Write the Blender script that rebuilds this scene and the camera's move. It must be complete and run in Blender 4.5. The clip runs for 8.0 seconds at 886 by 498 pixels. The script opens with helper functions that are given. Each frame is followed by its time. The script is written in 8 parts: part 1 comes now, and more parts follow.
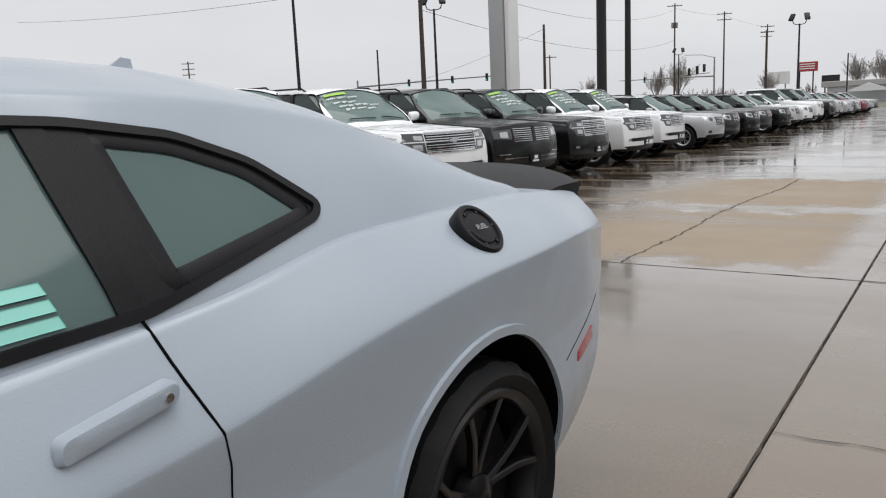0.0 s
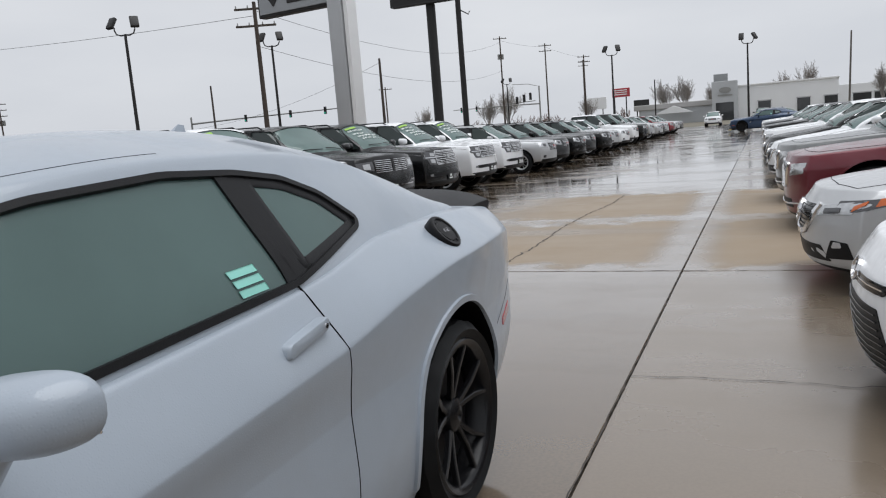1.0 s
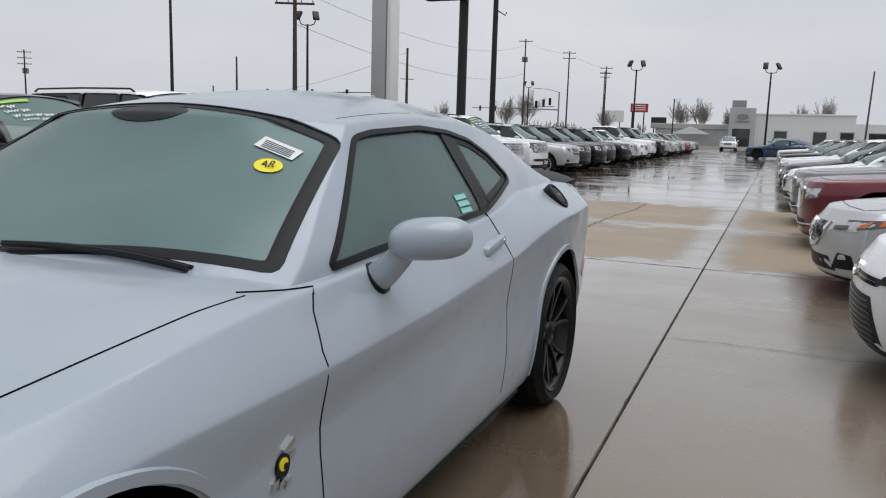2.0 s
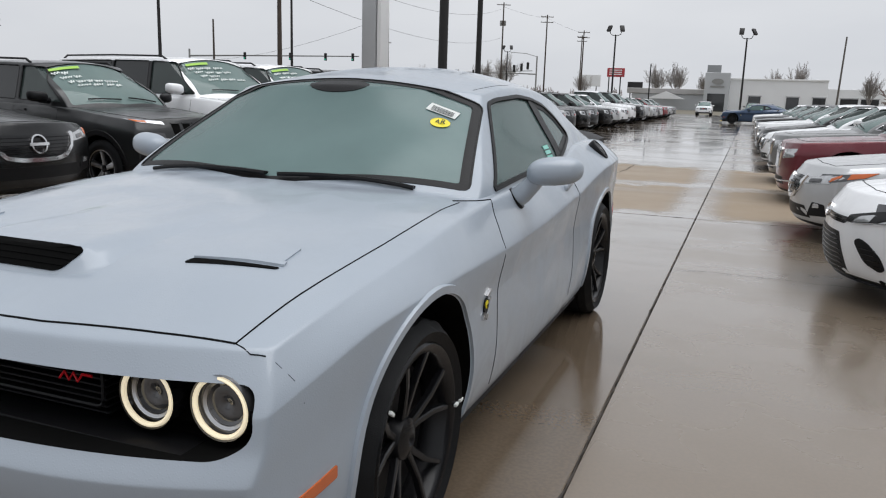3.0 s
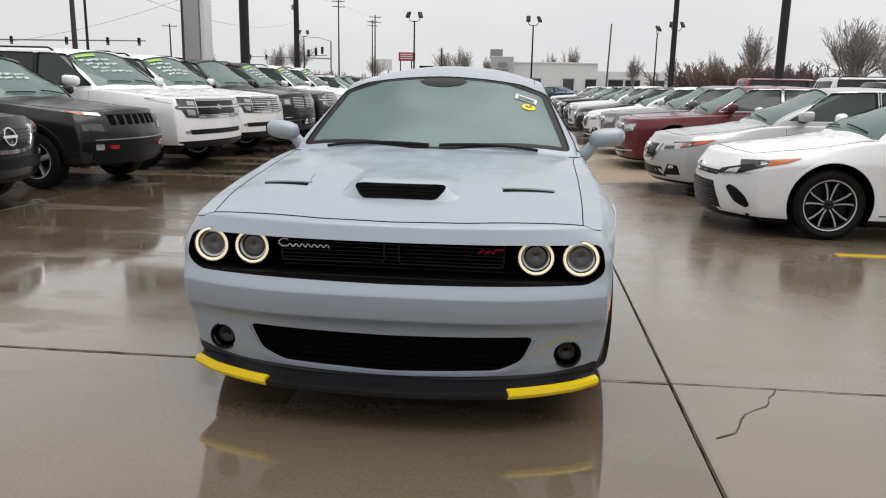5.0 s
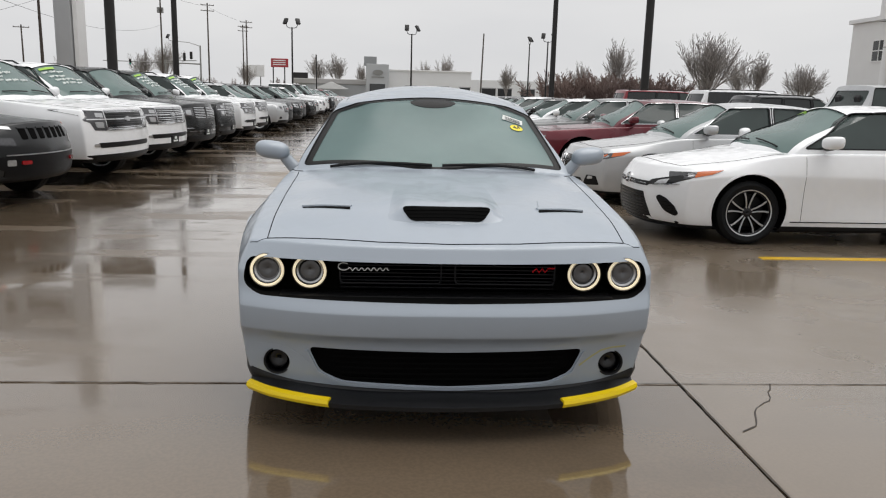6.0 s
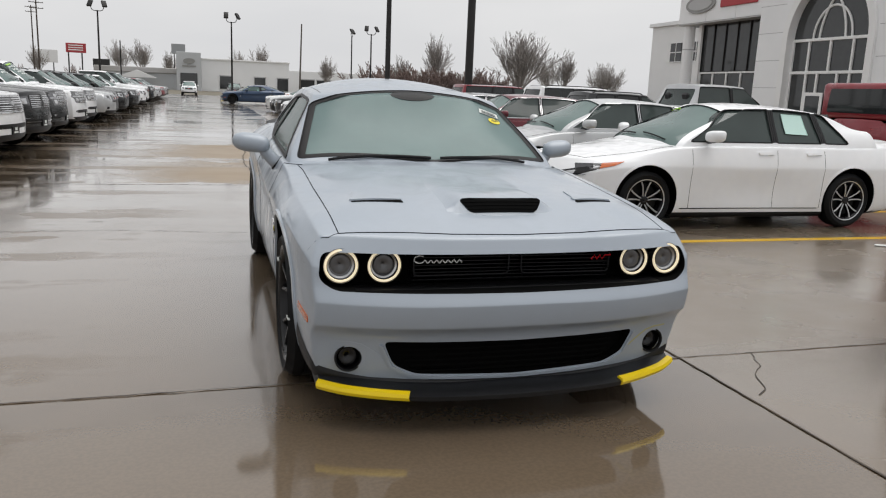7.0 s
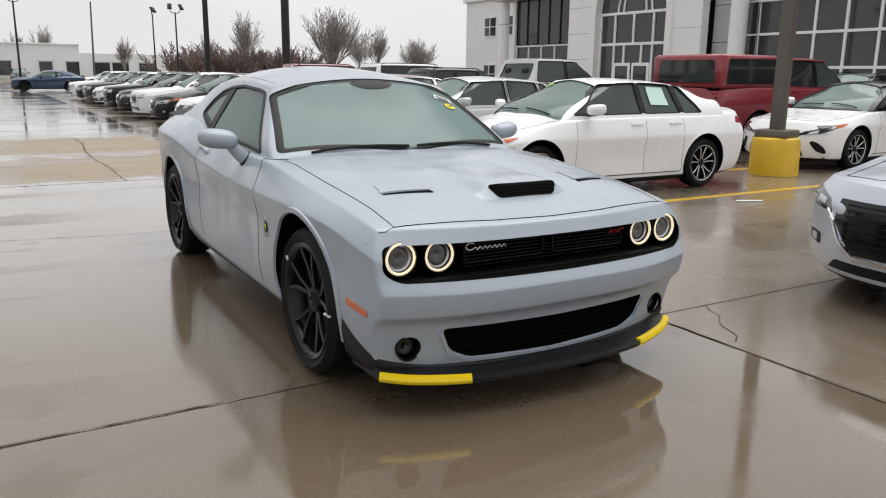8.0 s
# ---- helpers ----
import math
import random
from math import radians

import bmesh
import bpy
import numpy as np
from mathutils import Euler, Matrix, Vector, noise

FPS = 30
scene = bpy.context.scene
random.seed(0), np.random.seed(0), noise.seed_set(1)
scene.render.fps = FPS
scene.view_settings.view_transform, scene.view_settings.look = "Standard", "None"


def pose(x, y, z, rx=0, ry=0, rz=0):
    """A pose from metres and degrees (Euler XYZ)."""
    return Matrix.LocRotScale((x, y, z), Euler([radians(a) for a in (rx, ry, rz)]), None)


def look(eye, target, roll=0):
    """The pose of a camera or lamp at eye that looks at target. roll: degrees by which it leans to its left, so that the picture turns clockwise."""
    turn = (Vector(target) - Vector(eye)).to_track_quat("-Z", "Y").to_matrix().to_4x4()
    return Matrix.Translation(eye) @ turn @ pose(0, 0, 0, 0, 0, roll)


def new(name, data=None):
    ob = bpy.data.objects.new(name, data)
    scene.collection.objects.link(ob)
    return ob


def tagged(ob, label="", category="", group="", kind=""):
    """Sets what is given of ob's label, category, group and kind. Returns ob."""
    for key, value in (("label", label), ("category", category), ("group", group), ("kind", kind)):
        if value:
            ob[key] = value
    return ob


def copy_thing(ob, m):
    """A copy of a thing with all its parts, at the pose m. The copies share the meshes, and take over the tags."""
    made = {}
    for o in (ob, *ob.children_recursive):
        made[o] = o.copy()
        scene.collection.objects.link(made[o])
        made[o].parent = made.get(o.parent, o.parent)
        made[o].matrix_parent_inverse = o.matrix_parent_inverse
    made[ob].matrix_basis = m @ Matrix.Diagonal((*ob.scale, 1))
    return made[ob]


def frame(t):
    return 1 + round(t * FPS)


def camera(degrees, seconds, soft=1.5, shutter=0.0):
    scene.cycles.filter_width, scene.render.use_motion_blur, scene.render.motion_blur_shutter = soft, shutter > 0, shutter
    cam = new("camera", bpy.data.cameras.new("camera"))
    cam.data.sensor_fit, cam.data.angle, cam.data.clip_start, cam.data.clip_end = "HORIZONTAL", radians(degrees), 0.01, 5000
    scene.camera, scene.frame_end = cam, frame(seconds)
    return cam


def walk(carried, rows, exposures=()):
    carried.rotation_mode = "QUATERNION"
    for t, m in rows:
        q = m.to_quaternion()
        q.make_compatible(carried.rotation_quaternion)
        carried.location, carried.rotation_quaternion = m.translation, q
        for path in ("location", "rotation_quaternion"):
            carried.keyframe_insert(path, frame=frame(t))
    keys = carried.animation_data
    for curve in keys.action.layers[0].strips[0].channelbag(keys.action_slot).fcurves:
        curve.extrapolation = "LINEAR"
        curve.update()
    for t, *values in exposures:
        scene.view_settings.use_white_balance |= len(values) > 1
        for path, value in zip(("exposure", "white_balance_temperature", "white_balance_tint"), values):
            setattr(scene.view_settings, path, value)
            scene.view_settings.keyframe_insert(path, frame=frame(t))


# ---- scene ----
cam = camera(59.9, 8.0, soft=1.15)
PATH = [
    (0, (1.88, 1.397, 1.344), (0.758, 3.016, 1.0), -2.6),
    (0.5, (1.984, 0.823, 1.363), (0.993, 2.524, 1.009), -5.8),
    (1, (1.978, 0.376, 1.414), (1.205, 2.197, 1.123), -4.6),
    (1.5, (1.896, -0.169, 1.393), (1.174, 1.673, 1.103), -1.6),
    (2, (1.863, -0.776, 1.365), (1.089, 1.043, 1.061), 1.7),
    (2.2, (1.809, -1.002, 1.361), (1.042, 0.813, 1.016), 1.6),
    (3.3, (1.708, -2.346, 1.365), (1.057, -0.497, 0.969), 1.6),
    (3.5, (1.657, -2.574, 1.357), (1.059, -0.709, 0.953), 1.4),
    (3.7, (1.595, -2.826, 1.351), (1.055, -0.945, 0.937), 1.6),
    (4, (1.431, -3.169, 1.366), (0.967, -1.269, 0.947), 0.9),
    (4.2, (1.24, -3.362, 1.363), (0.826, -1.451, 0.943), 1.0),
    (5.3, (0.313, -3.866, 1.395), (0.201, -1.912, 0.982), 1.0),
    (5.5, (0.187, -3.912, 1.423), (0.136, -1.955, 1.014), 1.0),
    (6, (-0.221, -3.947, 1.449), (-0.101, -1.99, 1.057), 1.5),
    (6.5, (-0.73, -3.868, 1.408), (-0.397, -1.936, 1.017), 2.1),
    (7, (-1.283, -3.818, 1.418), (-0.704, -1.945, 1.023), 2.4),
    (7.5, (-1.765, -3.652, 1.423), (-0.93, -1.882, 1.012), 1.3),
    (7.8, (-2.086, -3.574, 1.41), (-1.138, -1.864, 0.99), 1.0),
    (8, (-2.218, -3.521, 1.458), (-1.221, -1.845, 1.018), 0.7),
]
walk(cam, [(t, look(eye, target, roll)) for t, eye, target, roll in PATH],
     exposures=[(0.0, 0.12, 6350, 10), (0.5, 0.06, 6500, 10), (1.0, 0.03, 6150, 10), (1.5, 0.04, 6200, 10), (2.2, -0.06, 6150, 10), (3.5, 0.20, 6300, 10), (4.0, 0.29, 6400, 10),
                (5.5, 0.17, 6500, 10), (6.5, 0.09, 6480, 10), (7.5, 0.20, 6480, 10), (8.0, 0.31, 6500, 10)])

# ---- world and light: a wet, overcast winter day ----
world = bpy.data.worlds.new("overcast")
scene.world = world
world.use_nodes = True
wn, wl = world.node_tree.nodes, world.node_tree.links
sky = wn.new("ShaderNodeTexSky")
sky.sky_type, sky.sun_disc = "NISHITA", False
sky.sun_elevation, sky.sun_rotation = radians(75.5), radians(72)
grey = wn.new("ShaderNodeHueSaturation")
grey.inputs["Saturation"].default_value = 0.12
grey.inputs["Value"].default_value = 1.0
wl.new(sky.outputs[0], grey.inputs["Color"])
coord = wn.new("ShaderNodeTexCoord")
stretch = wn.new("ShaderNodeMapping")
stretch.inputs["Scale"].default_value = (1.2, 1.2, 4.0)
wl.new(coord.outputs["Generated"], stretch.inputs[0])
cloud = wn.new("ShaderNodeTexNoise")
cloud.inputs["Scale"].default_value, cloud.inputs["Detail"].default_value = 1.6, 5
wl.new(stretch.outputs[0], cloud.inputs["Vector"])
ramp = wn.new("ShaderNodeValToRGB")
ramp.color_ramp.elements[0].position, ramp.color_ramp.elements[0].color = 0.3, (5.95, 6.0, 6.15, 1)
ramp.color_ramp.elements[1].position, ramp.color_ramp.elements[1].color = 0.75, (7.3, 7.25, 7.2, 1)
wl.new(cloud.outputs["Fac"], ramp.inputs[0])
veil = wn.new("ShaderNodeMix")
veil.data_type = "RGBA"
veil.inputs[0].default_value = 0.88
wl.new(grey.outputs[0], veil.inputs[6])
wl.new(ramp.outputs[0], veil.inputs[7])
wl.new(veil.outputs[2], wn["Background"].inputs["Color"])
wn["Background"].inputs["Strength"].default_value = 0.104

sun_data = bpy.data.lights.new("sun", "SUN")
sun_data.energy, sun_data.angle, sun_data.color = 1.85, radians(64), (1.0, 0.975, 0.94)
sun = new("sun", sun_data)
sun.matrix_world = look((14.8, 4.8, 60), (0, 0, 0))


# ---- materials ----
def mat(name, col, rough=0.5, metal=0.0, var=0.08, scale=6.0, bump=0.0, bscale=None, coat=0.0, croughness=0.05, ior=1.45, rvar=0.1, emit=0.0):
    m = bpy.data.materials.new(name)
    m.use_nodes = True
    n, l = m.node_tree.nodes, m.node_tree.links
    p = n["Principled BSDF"]
    p.inputs["Metallic"].default_value, p.inputs["IOR"].default_value = metal, ior
    p.inputs["Coat Weight"].default_value, p.inputs["Coat Roughness"].default_value = coat, croughness
    c = n.new("ShaderNodeTexCoord")
    big = n.new("ShaderNodeTexNoise")
    big.inputs["Scale"].default_value, big.inputs["Detail"].default_value = scale, 6
    l.new(c.outputs["Object"], big.inputs["Vector"])
    mix = n.new("ShaderNodeMix")
    mix.data_type = "RGBA"
    mix.inputs[6].default_value = (*[v * (1 - var) for v in col], 1)
    mix.inputs[7].default_value = (*[min(1, v * (1 + var)) for v in col], 1)
    l.new(big.outputs["Fac"], mix.inputs[0])
    l.new(mix.outputs[2], p.inputs["Base Color"])
    r = n.new("ShaderNodeMapRange")
    r.inputs[3].default_value, r.inputs[4].default_value = max(0.0, rough * (1 - rvar)), min(1, rough * (1 + rvar))
    l.new(big.outputs["Fac"], r.inputs[0])
    l.new(r.outputs[0], p.inputs["Roughness"])
    if bump:
        fine = n.new("ShaderNodeTexNoise")
        fine.inputs["Scale"].default_value, fine.inputs["Detail"].default_value = bscale or scale * 12, 3
        l.new(c.outputs["Object"], fine.inputs["Vector"])
        b = n.new("ShaderNodeBump")
        b.inputs["Strength"].default_value, b.inputs["Distance"].default_value = bump, 0.004
        l.new(fine.outputs["Fac"], b.inputs["Height"])
        l.new(b.outputs[0], p.inputs["Normal"])
    if emit:
        p.inputs["Emission Color"].default_value, p.inputs["Emission Strength"].default_value = (*col, 1), emit
    return m


def paint_mat(name, col, metal=0.0, rough=0.32, coat=0.6):
    """Car paint, wet with fine rain beads."""
    m = mat(name, col, rough, metal, 0.05, 2.2, 0.0, None, coat, 0.08)
    n, l = m.node_tree.nodes, m.node_tree.links
    c = n.new("ShaderNodeTexCoord")
    drops = n.new("ShaderNodeTexVoronoi")
    drops.inputs["Scale"].default_value = 170
    l.new(c.outputs["Object"], drops.inputs["Vector"])
    r = n.new("ShaderNodeMapRange")
    r.inputs[1].default_value, r.inputs[2].default_value, r.inputs[3].default_value, r.inputs[4].default_value = 0.1, 0.45, 1, 0
    l.new(drops.outputs["Distance"], r.inputs[0])
    b = n.new("ShaderNodeBump")
    b.inputs["Strength"].default_value, b.inputs["Distance"].default_value = 0.16, 0.0012
    film = n.new("ShaderNodeTexNoise")
    film.inputs["Scale"].default_value, film.inputs["Detail"].default_value, film.inputs["Distortion"].default_value = 4.5, 8, 0.6
    l.new(c.outputs["Object"], film.inputs["Vector"])
    wetness = n.new("ShaderNodeMapRange")
    wetness.inputs[1].default_value, wetness.inputs[2].default_value = 0.38, 0.66
    wetness.inputs[3].default_value, wetness.inputs[4].default_value = coat * 0.45, min(1, coat * 1.5)
    l.new(film.outputs["Fac"], wetness.inputs[0])
    l.new(wetness.outputs[0], n["Principled BSDF"].inputs["Coat Weight"])
    haze = n.new("ShaderNodeMapRange")
    haze.inputs[1].default_value, haze.inputs[2].default_value, haze.inputs[3].default_value, haze.inputs[4].default_value = 0.34, 0.66, 0.22, 0.06
    l.new(film.outputs["Fac"], haze.inputs[0])
    l.new(haze.outputs[0], n["Principled BSDF"].inputs["Coat Roughness"])
    l.new(r.outputs[0], b.inputs["Height"])
    l.new(b.outputs[0], n["Principled BSDF"].inputs["Normal"])
    return m


def glass_mat(name, tint, base, share, rough=0.04):
    """Car glass: partly see-through, with a wet, reflecting face."""
    m = bpy.data.materials.new(name)
    m.use_nodes = True
    n, l = m.node_tree.nodes, m.node_tree.links
    p = n["Principled BSDF"]
    c = n.new("ShaderNodeTexCoord")
    t = n.new("ShaderNodeTexNoise")
    t.inputs["Scale"].default_value, t.inputs["Detail"].default_value = 2.5, 5
    l.new(c.outputs["Object"], t.inputs["Vector"])
    mixc = n.new("ShaderNodeMix")
    mixc.data_type = "RGBA"
    mixc.inputs[6].default_value, mixc.inputs[7].default_value = (*[v * 0.8 for v in base], 1), (*[v * 1.2 for v in base], 1)
    l.new(t.outputs["Fac"], mixc.inputs[0])
    l.new(mixc.outputs[2], p.inputs["Base Color"])
    p.inputs["Roughness"].default_value, p.inputs["IOR"].default_value = rough, 1.6
    see = n.new("ShaderNodeBsdfTransparent")
    see.inputs[0].default_value = (*tint, 1)
    mix = n.new("ShaderNodeMixShader")
    mix.inputs[0].default_value = share
    l.new(see.outputs[0], mix.inputs[1])
    l.new(p.outputs[0], mix.inputs[2])
    l.new(mix.outputs[0], n["Material Output"].inputs[0])
    return m


M_HERO = paint_mat("smoke grey paint", (0.345, 0.390, 0.445), 0.0, 0.42, 0.95)
M_BLACK = mat("black plastic", (0.007, 0.007, 0.008), 0.42, 0, 0.2, 20, 0.15, ior=1.3)
M_SATIN = mat("satin black plastic", (0.010, 0.0105, 0.012), 0.42, 0, 0.25, 16, 0.25, 180, ior=1.42)
M_GLOSSBLACK = mat("gloss black", (0.008, 0.008, 0.009), 0.12, 0, 0.2, 10)
# near-black: recess shade put into colour; also serves panel gaps and black bars
M_WELL = mat("cavity shade and black gaps", (0.004, 0.004, 0.004), 0.9, 0, 0.3, 10, ior=1.15)
M_RUBBER = mat("tyre rubber", (0.0075, 0.008, 0.0088), 0.58, 0, 0.3, 14, 0.3, 260, ior=1.28)
M_RIM = mat("black rim", (0.006, 0.006, 0.007), 0.26, 0.0, 0.2, 8, ior=1.38)
M_ALLOY = mat("alloy", (0.55, 0.55, 0.56), 0.3, 1.0, 0.1, 8)
M_MACHINED = mat("machined alloy", (0.55, 0.55, 0.56), 0.32, 0.6, 0.1, 8)
M_CHROME = mat("chrome", (0.75, 0.75, 0.76), 0.12, 1.0, 0.05, 8)
# brake disc steel, darkened to hold the shade behind the spokes
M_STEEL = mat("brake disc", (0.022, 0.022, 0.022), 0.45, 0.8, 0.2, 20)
M_LAMP = mat("lamp glass", (0.55, 0.56, 0.57), 0.15, 0.6, 0.3, 25, 0.2, 60, 1.0, 0.02)
M_LAMPDARK = mat("dark lamp", (0.07, 0.07, 0.075), 0.12, 0.3, 0.4, 25, 0.2, 60, 1.0, 0.02)
M_AMBER = mat("amber lens", (0.58, 0.12, 0.018), 0.2, 0, 0.15, 20, 0.1, 90, 0.8)
M_RED = mat("red lens", (0.32, 0.012, 0.015), 0.2, 0, 0.15, 20, 0.1, 90, 0.8)
M_HALO = mat("halo lamp", (1.0, 0.86, 0.60), 0.3, 0, 0.02, 5, emit=0.45)
M_YELLOW = mat("yellow guard", (0.86, 0.62, 0.005), 0.35, 0, 0.06, 10, 0.1)
M_PAPER = mat("paper", (0.75, 0.77, 0.75), 0.6, 0, 0.05, 10)
M_MINT = mat("mint paper", (0.30, 0.66, 0.58), 0.5, 0, 0.05, 10)
M_INK = mat("ink", (0.03, 0.04, 0.04), 0.6)
M_YSTICK = mat("yellow sticker", (0.85, 0.72, 0.02), 0.4, 0, 0.05, 10)
M_LIME = mat("lime sticker", (0.36, 0.62, 0.09), 0.5, 0, 0.05, 10)
M_WHITEINK = mat("white marker", (0.8, 0.84, 0.82), 0.6)
M_REDTRIM = mat("red badge", (0.62, 0.012, 0.02), 0.3)
M_SEAT = mat("dark seat cloth", (0.035, 0.035, 0.037), 0.8, 0, 0.2, 30, 0.3)
M_DASH = mat("grey dashboard", (0.05, 0.052, 0.055), 0.7, 0, 0.2, 30, 0.3)
M_GLASS = glass_mat("windscreen glass", (0.46, 0.60, 0.57), (0.20, 0.295, 0.29), 0.60, 0.22)
M_SIDE = glass_mat("tinted side glass", (0.38, 0.50, 0.48), (0.140, 0.212, 0.204), 0.60, 0.08)
M_SCREEN = glass_mat("parked cars' windscreens", (0.40, 0.52, 0.49), (0.215, 0.30, 0.285), 0.66, 0.08)
M_TINT = glass_mat("parked cars' side glass", (0.22, 0.27, 0.26), (0.070, 0.090, 0.086), 0.70, 0.06)
M_DARKGLASS = glass_mat("privacy glass", (0.05, 0.055, 0.055), (0.02, 0.023, 0.024), 0.85)
WHITE = paint_mat("white paint", (0.90, 0.91, 0.925), 0, 0.3, 0.7)
SILVER = paint_mat("silver paint", (0.56, 0.57, 0.58), 0.40, 0.32, 0.7)
DARKGREY = paint_mat("granite grey paint", (0.032, 0.034, 0.036), 0.2, 0.34, 0.45)
CHARCOAL = paint_mat("wet charcoal paint", (0.016, 0.017, 0.018), 0.2, 0.30, 0.40)
JET = paint_mat("black paint", (0.005, 0.0055, 0.006), 0.0, 0.25, 0.25)
MAROON = paint_mat("maroon paint", (0.13, 0.012, 0.022), 0.25, 0.28, 0.9)
NAVY = paint_mat("navy blue paint", (0.018, 0.045, 0.10), 0.25, 0.28, 0.9)
REDPAINT = paint_mat("ruby red paint", (0.24, 0.020, 0.030), 0.2, 0.28, 0.9)
PEWTER = paint_mat("pewter paint", (0.20, 0.205, 0.205), 0.4, 0.32, 0.7)
ICE = paint_mat("ice blue-silver paint", (0.52, 0.56, 0.62), 0.25, 0.3, 0.8)


def ground_mat():
    m = bpy.data.materials.new("wet concrete")
    m.use_nodes = True
    n, l = m.node_tree.nodes, m.node_tree.links
    p = n["Principled BSDF"]
    g = n.new("ShaderNodeNewGeometry")

    def noise_tex(scale, detail, sx=1.0, sy=1.0):
        mp = n.new("ShaderNodeMapping")
        mp.inputs["Scale"].default_value = (sx, sy, 1)
        l.new(g.outputs["Position"], mp.inputs[0])
        t = n.new("ShaderNodeTexNoise")
        t.inputs["Scale"].default_value, t.inputs["Detail"].default_value = scale, detail
        l.new(mp.outputs[0], t.inputs["Vector"])
        return t.outputs["Fac"]

    def rng(v, a, b, c, d, smooth=True):
        r = n.new("ShaderNodeMapRange")
        r.interpolation_type = "SMOOTHSTEP" if smooth else "LINEAR"
        for i, x in enumerate((a, b, c, d)):
            r.inputs[i + 1].default_value = x
        l.new(v, r.inputs[0])
        return r.outputs[0]

    def op(kind, a, b):
        o = n.new("ShaderNodeMath")
        o.operation = kind
        for i, v in enumerate((a, b)):
            if isinstance(v, (int, float)):
                o.inputs[i].default_value = v
            else:
                l.new(v, o.inputs[i])
        return o.outputs[0]

    def blend(f, a, b):
        x = n.new("ShaderNodeMix")
        x.data_type = "RGBA"
        l.new(f, x.inputs[0])
        for i, v in ((6, a), (7, b)):
            if isinstance(v, tuple):
                x.inputs[i].default_value = (*v, 1)
            else:
                l.new(v, x.inputs[i])
        return x.outputs[2]

    sep = n.new("ShaderNodeSeparateXYZ")
    l.new(g.outputs["Position"], sep.inputs[0])
    X, Y = sep.outputs[0], sep.outputs[1]
    big, streak, mid, fine = noise_tex(0.35, 4), noise_tex(0.5, 4, 0.18, 1.6), noise_tex(2.2, 6), noise_tex(60, 4)
    wob = op("MULTIPLY", op("SUBTRACT", mid, 0.5), 1.6)
    # the slab behind the car that has begun to dry, with pale wet runs along its joints
    yy, xx = op("ADD", Y, wob), op("ADD", X, wob)
    dry = op("MULTIPLY", rng(yy, 7.6, 8.3, 0, 1), rng(yy, 15.0, 15.8, 1, 0))
    dry = op("MULTIPLY", dry, op("MULTIPLY", rng(xx, -3.4, -1.0, 0, 1), rng(xx, 2.8, 3.6, 1, 0)))
    dry = op("MULTIPLY", dry, rng(op("ABSOLUTE", op("SUBTRACT", X, 1.2), 0), 0.1, 0.5, 0.25, 1))
    dry = op("MULTIPLY", dry, rng(op("ABSOLUTE", op("SUBTRACT", op("ADD", Y, wob), 11.6), 0), 0.15, 0.6, 0.35, 1))
    dry = op("MULTIPLY", dry, rng(streak, 0.3, 0.5, 0.55, 1))
    rnd = n.new("ShaderNodeObjectInfo")
    base = blend(mid, (0.138, 0.100, 0.066), (0.175, 0.134, 0.092))
    base = blend(rng(rnd.outputs["Random"], 0, 1, 0, 0.25), base, (0.125, 0.096, 0.070))
    base = blend(rng(fine, 0.35, 0.65, 0, 0.35), base, (0.095, 0.073, 0.054))
    base = blend(rng(op("ADD", op("MULTIPLY", streak, 0.6), op("MULTIPLY", mid, 0.4)), 0.5, 0.64, 0, 0.5), base, (0.098, 0.074, 0.052))
    base = blend(rng(X, 1.25, 1.30, 0, 0.45), base, (0.245, 0.200, 0.152))
    base = blend(dry, base, (0.285, 0.222, 0.155))
    spots = n.new("ShaderNodeTexVoronoi")
    spots.inputs["Scale"].default_value = 0.55
    l.new(g.outputs["Position"], spots.inputs["Vector"])
    base = blend(rng(spots.outputs["Distance"], 0.06, 0.16, 0.3, 0), base, (0.09, 0.075, 0.06))
    l.new(base, p.inputs["Base Color"])
    wet = rng(op("ADD", op("MULTIPLY", big, 0.45), op("ADD", op("MULTIPLY", streak, 0.3), op("MULTIPLY", mid, 0.25))), 0.40, 0.58, 0.23, 0.06)
    runs = noise_tex(0.8, 6, 0.35, 1.7)
    damp = op("MULTIPLY", rng(op("ADD", op("MULTIPLY", runs, 0.75), op("MULTIPLY", mid, 0.25)), 0.515, 0.575, 0, 1), rng(op("ADD", X, op("MULTIPLY", big, 2.0)), -1.6, -0.2, 1.0, 0.25))
    wet = op("ADD", wet, op("MULTIPLY", damp, 0.16))
    # the slabs on the showroom side of the long joint have drained and are drier
    drained = rng(X, 1.25, 1.30, 0, 1)
    wet = op("ADD", wet, op("MULTIPLY", drained, 0.13))
    rough = op("ADD", wet, op("MULTIPLY", dry, 0.42))
    l.new(rough, p.inputs["Roughness"])
    p.inputs["IOR"].default_value = 1.5
    p.inputs["Coat IOR"].default_value = 1.43
    l.new(op("MULTIPLY", rng(dry, 0, 1, 1.0, 0.06), rng(damp, 0, 1, 1.0, 0.55)), p.inputs["Coat Weight"])
    l.new(op("MULTIPLY", rough, 0.7), p.inputs["Coat Roughness"])
    b = n.new("ShaderNodeBump")
    b.inputs["Strength"].default_value, b.inputs["Distance"].default_value = 0.13, 0.006
    l.new(op("ADD", op("ADD", noise_tex(1.3, 3), op("MULTIPLY", noise_tex(9.0, 4), 0.16)), op("MULTIPLY", fine, 0.10)), b.inputs["Height"])
    l.new(b.outputs[0], p.inputs["Normal"])
    l.new(b.outputs[0], p.inputs["Coat Normal"])
    return m


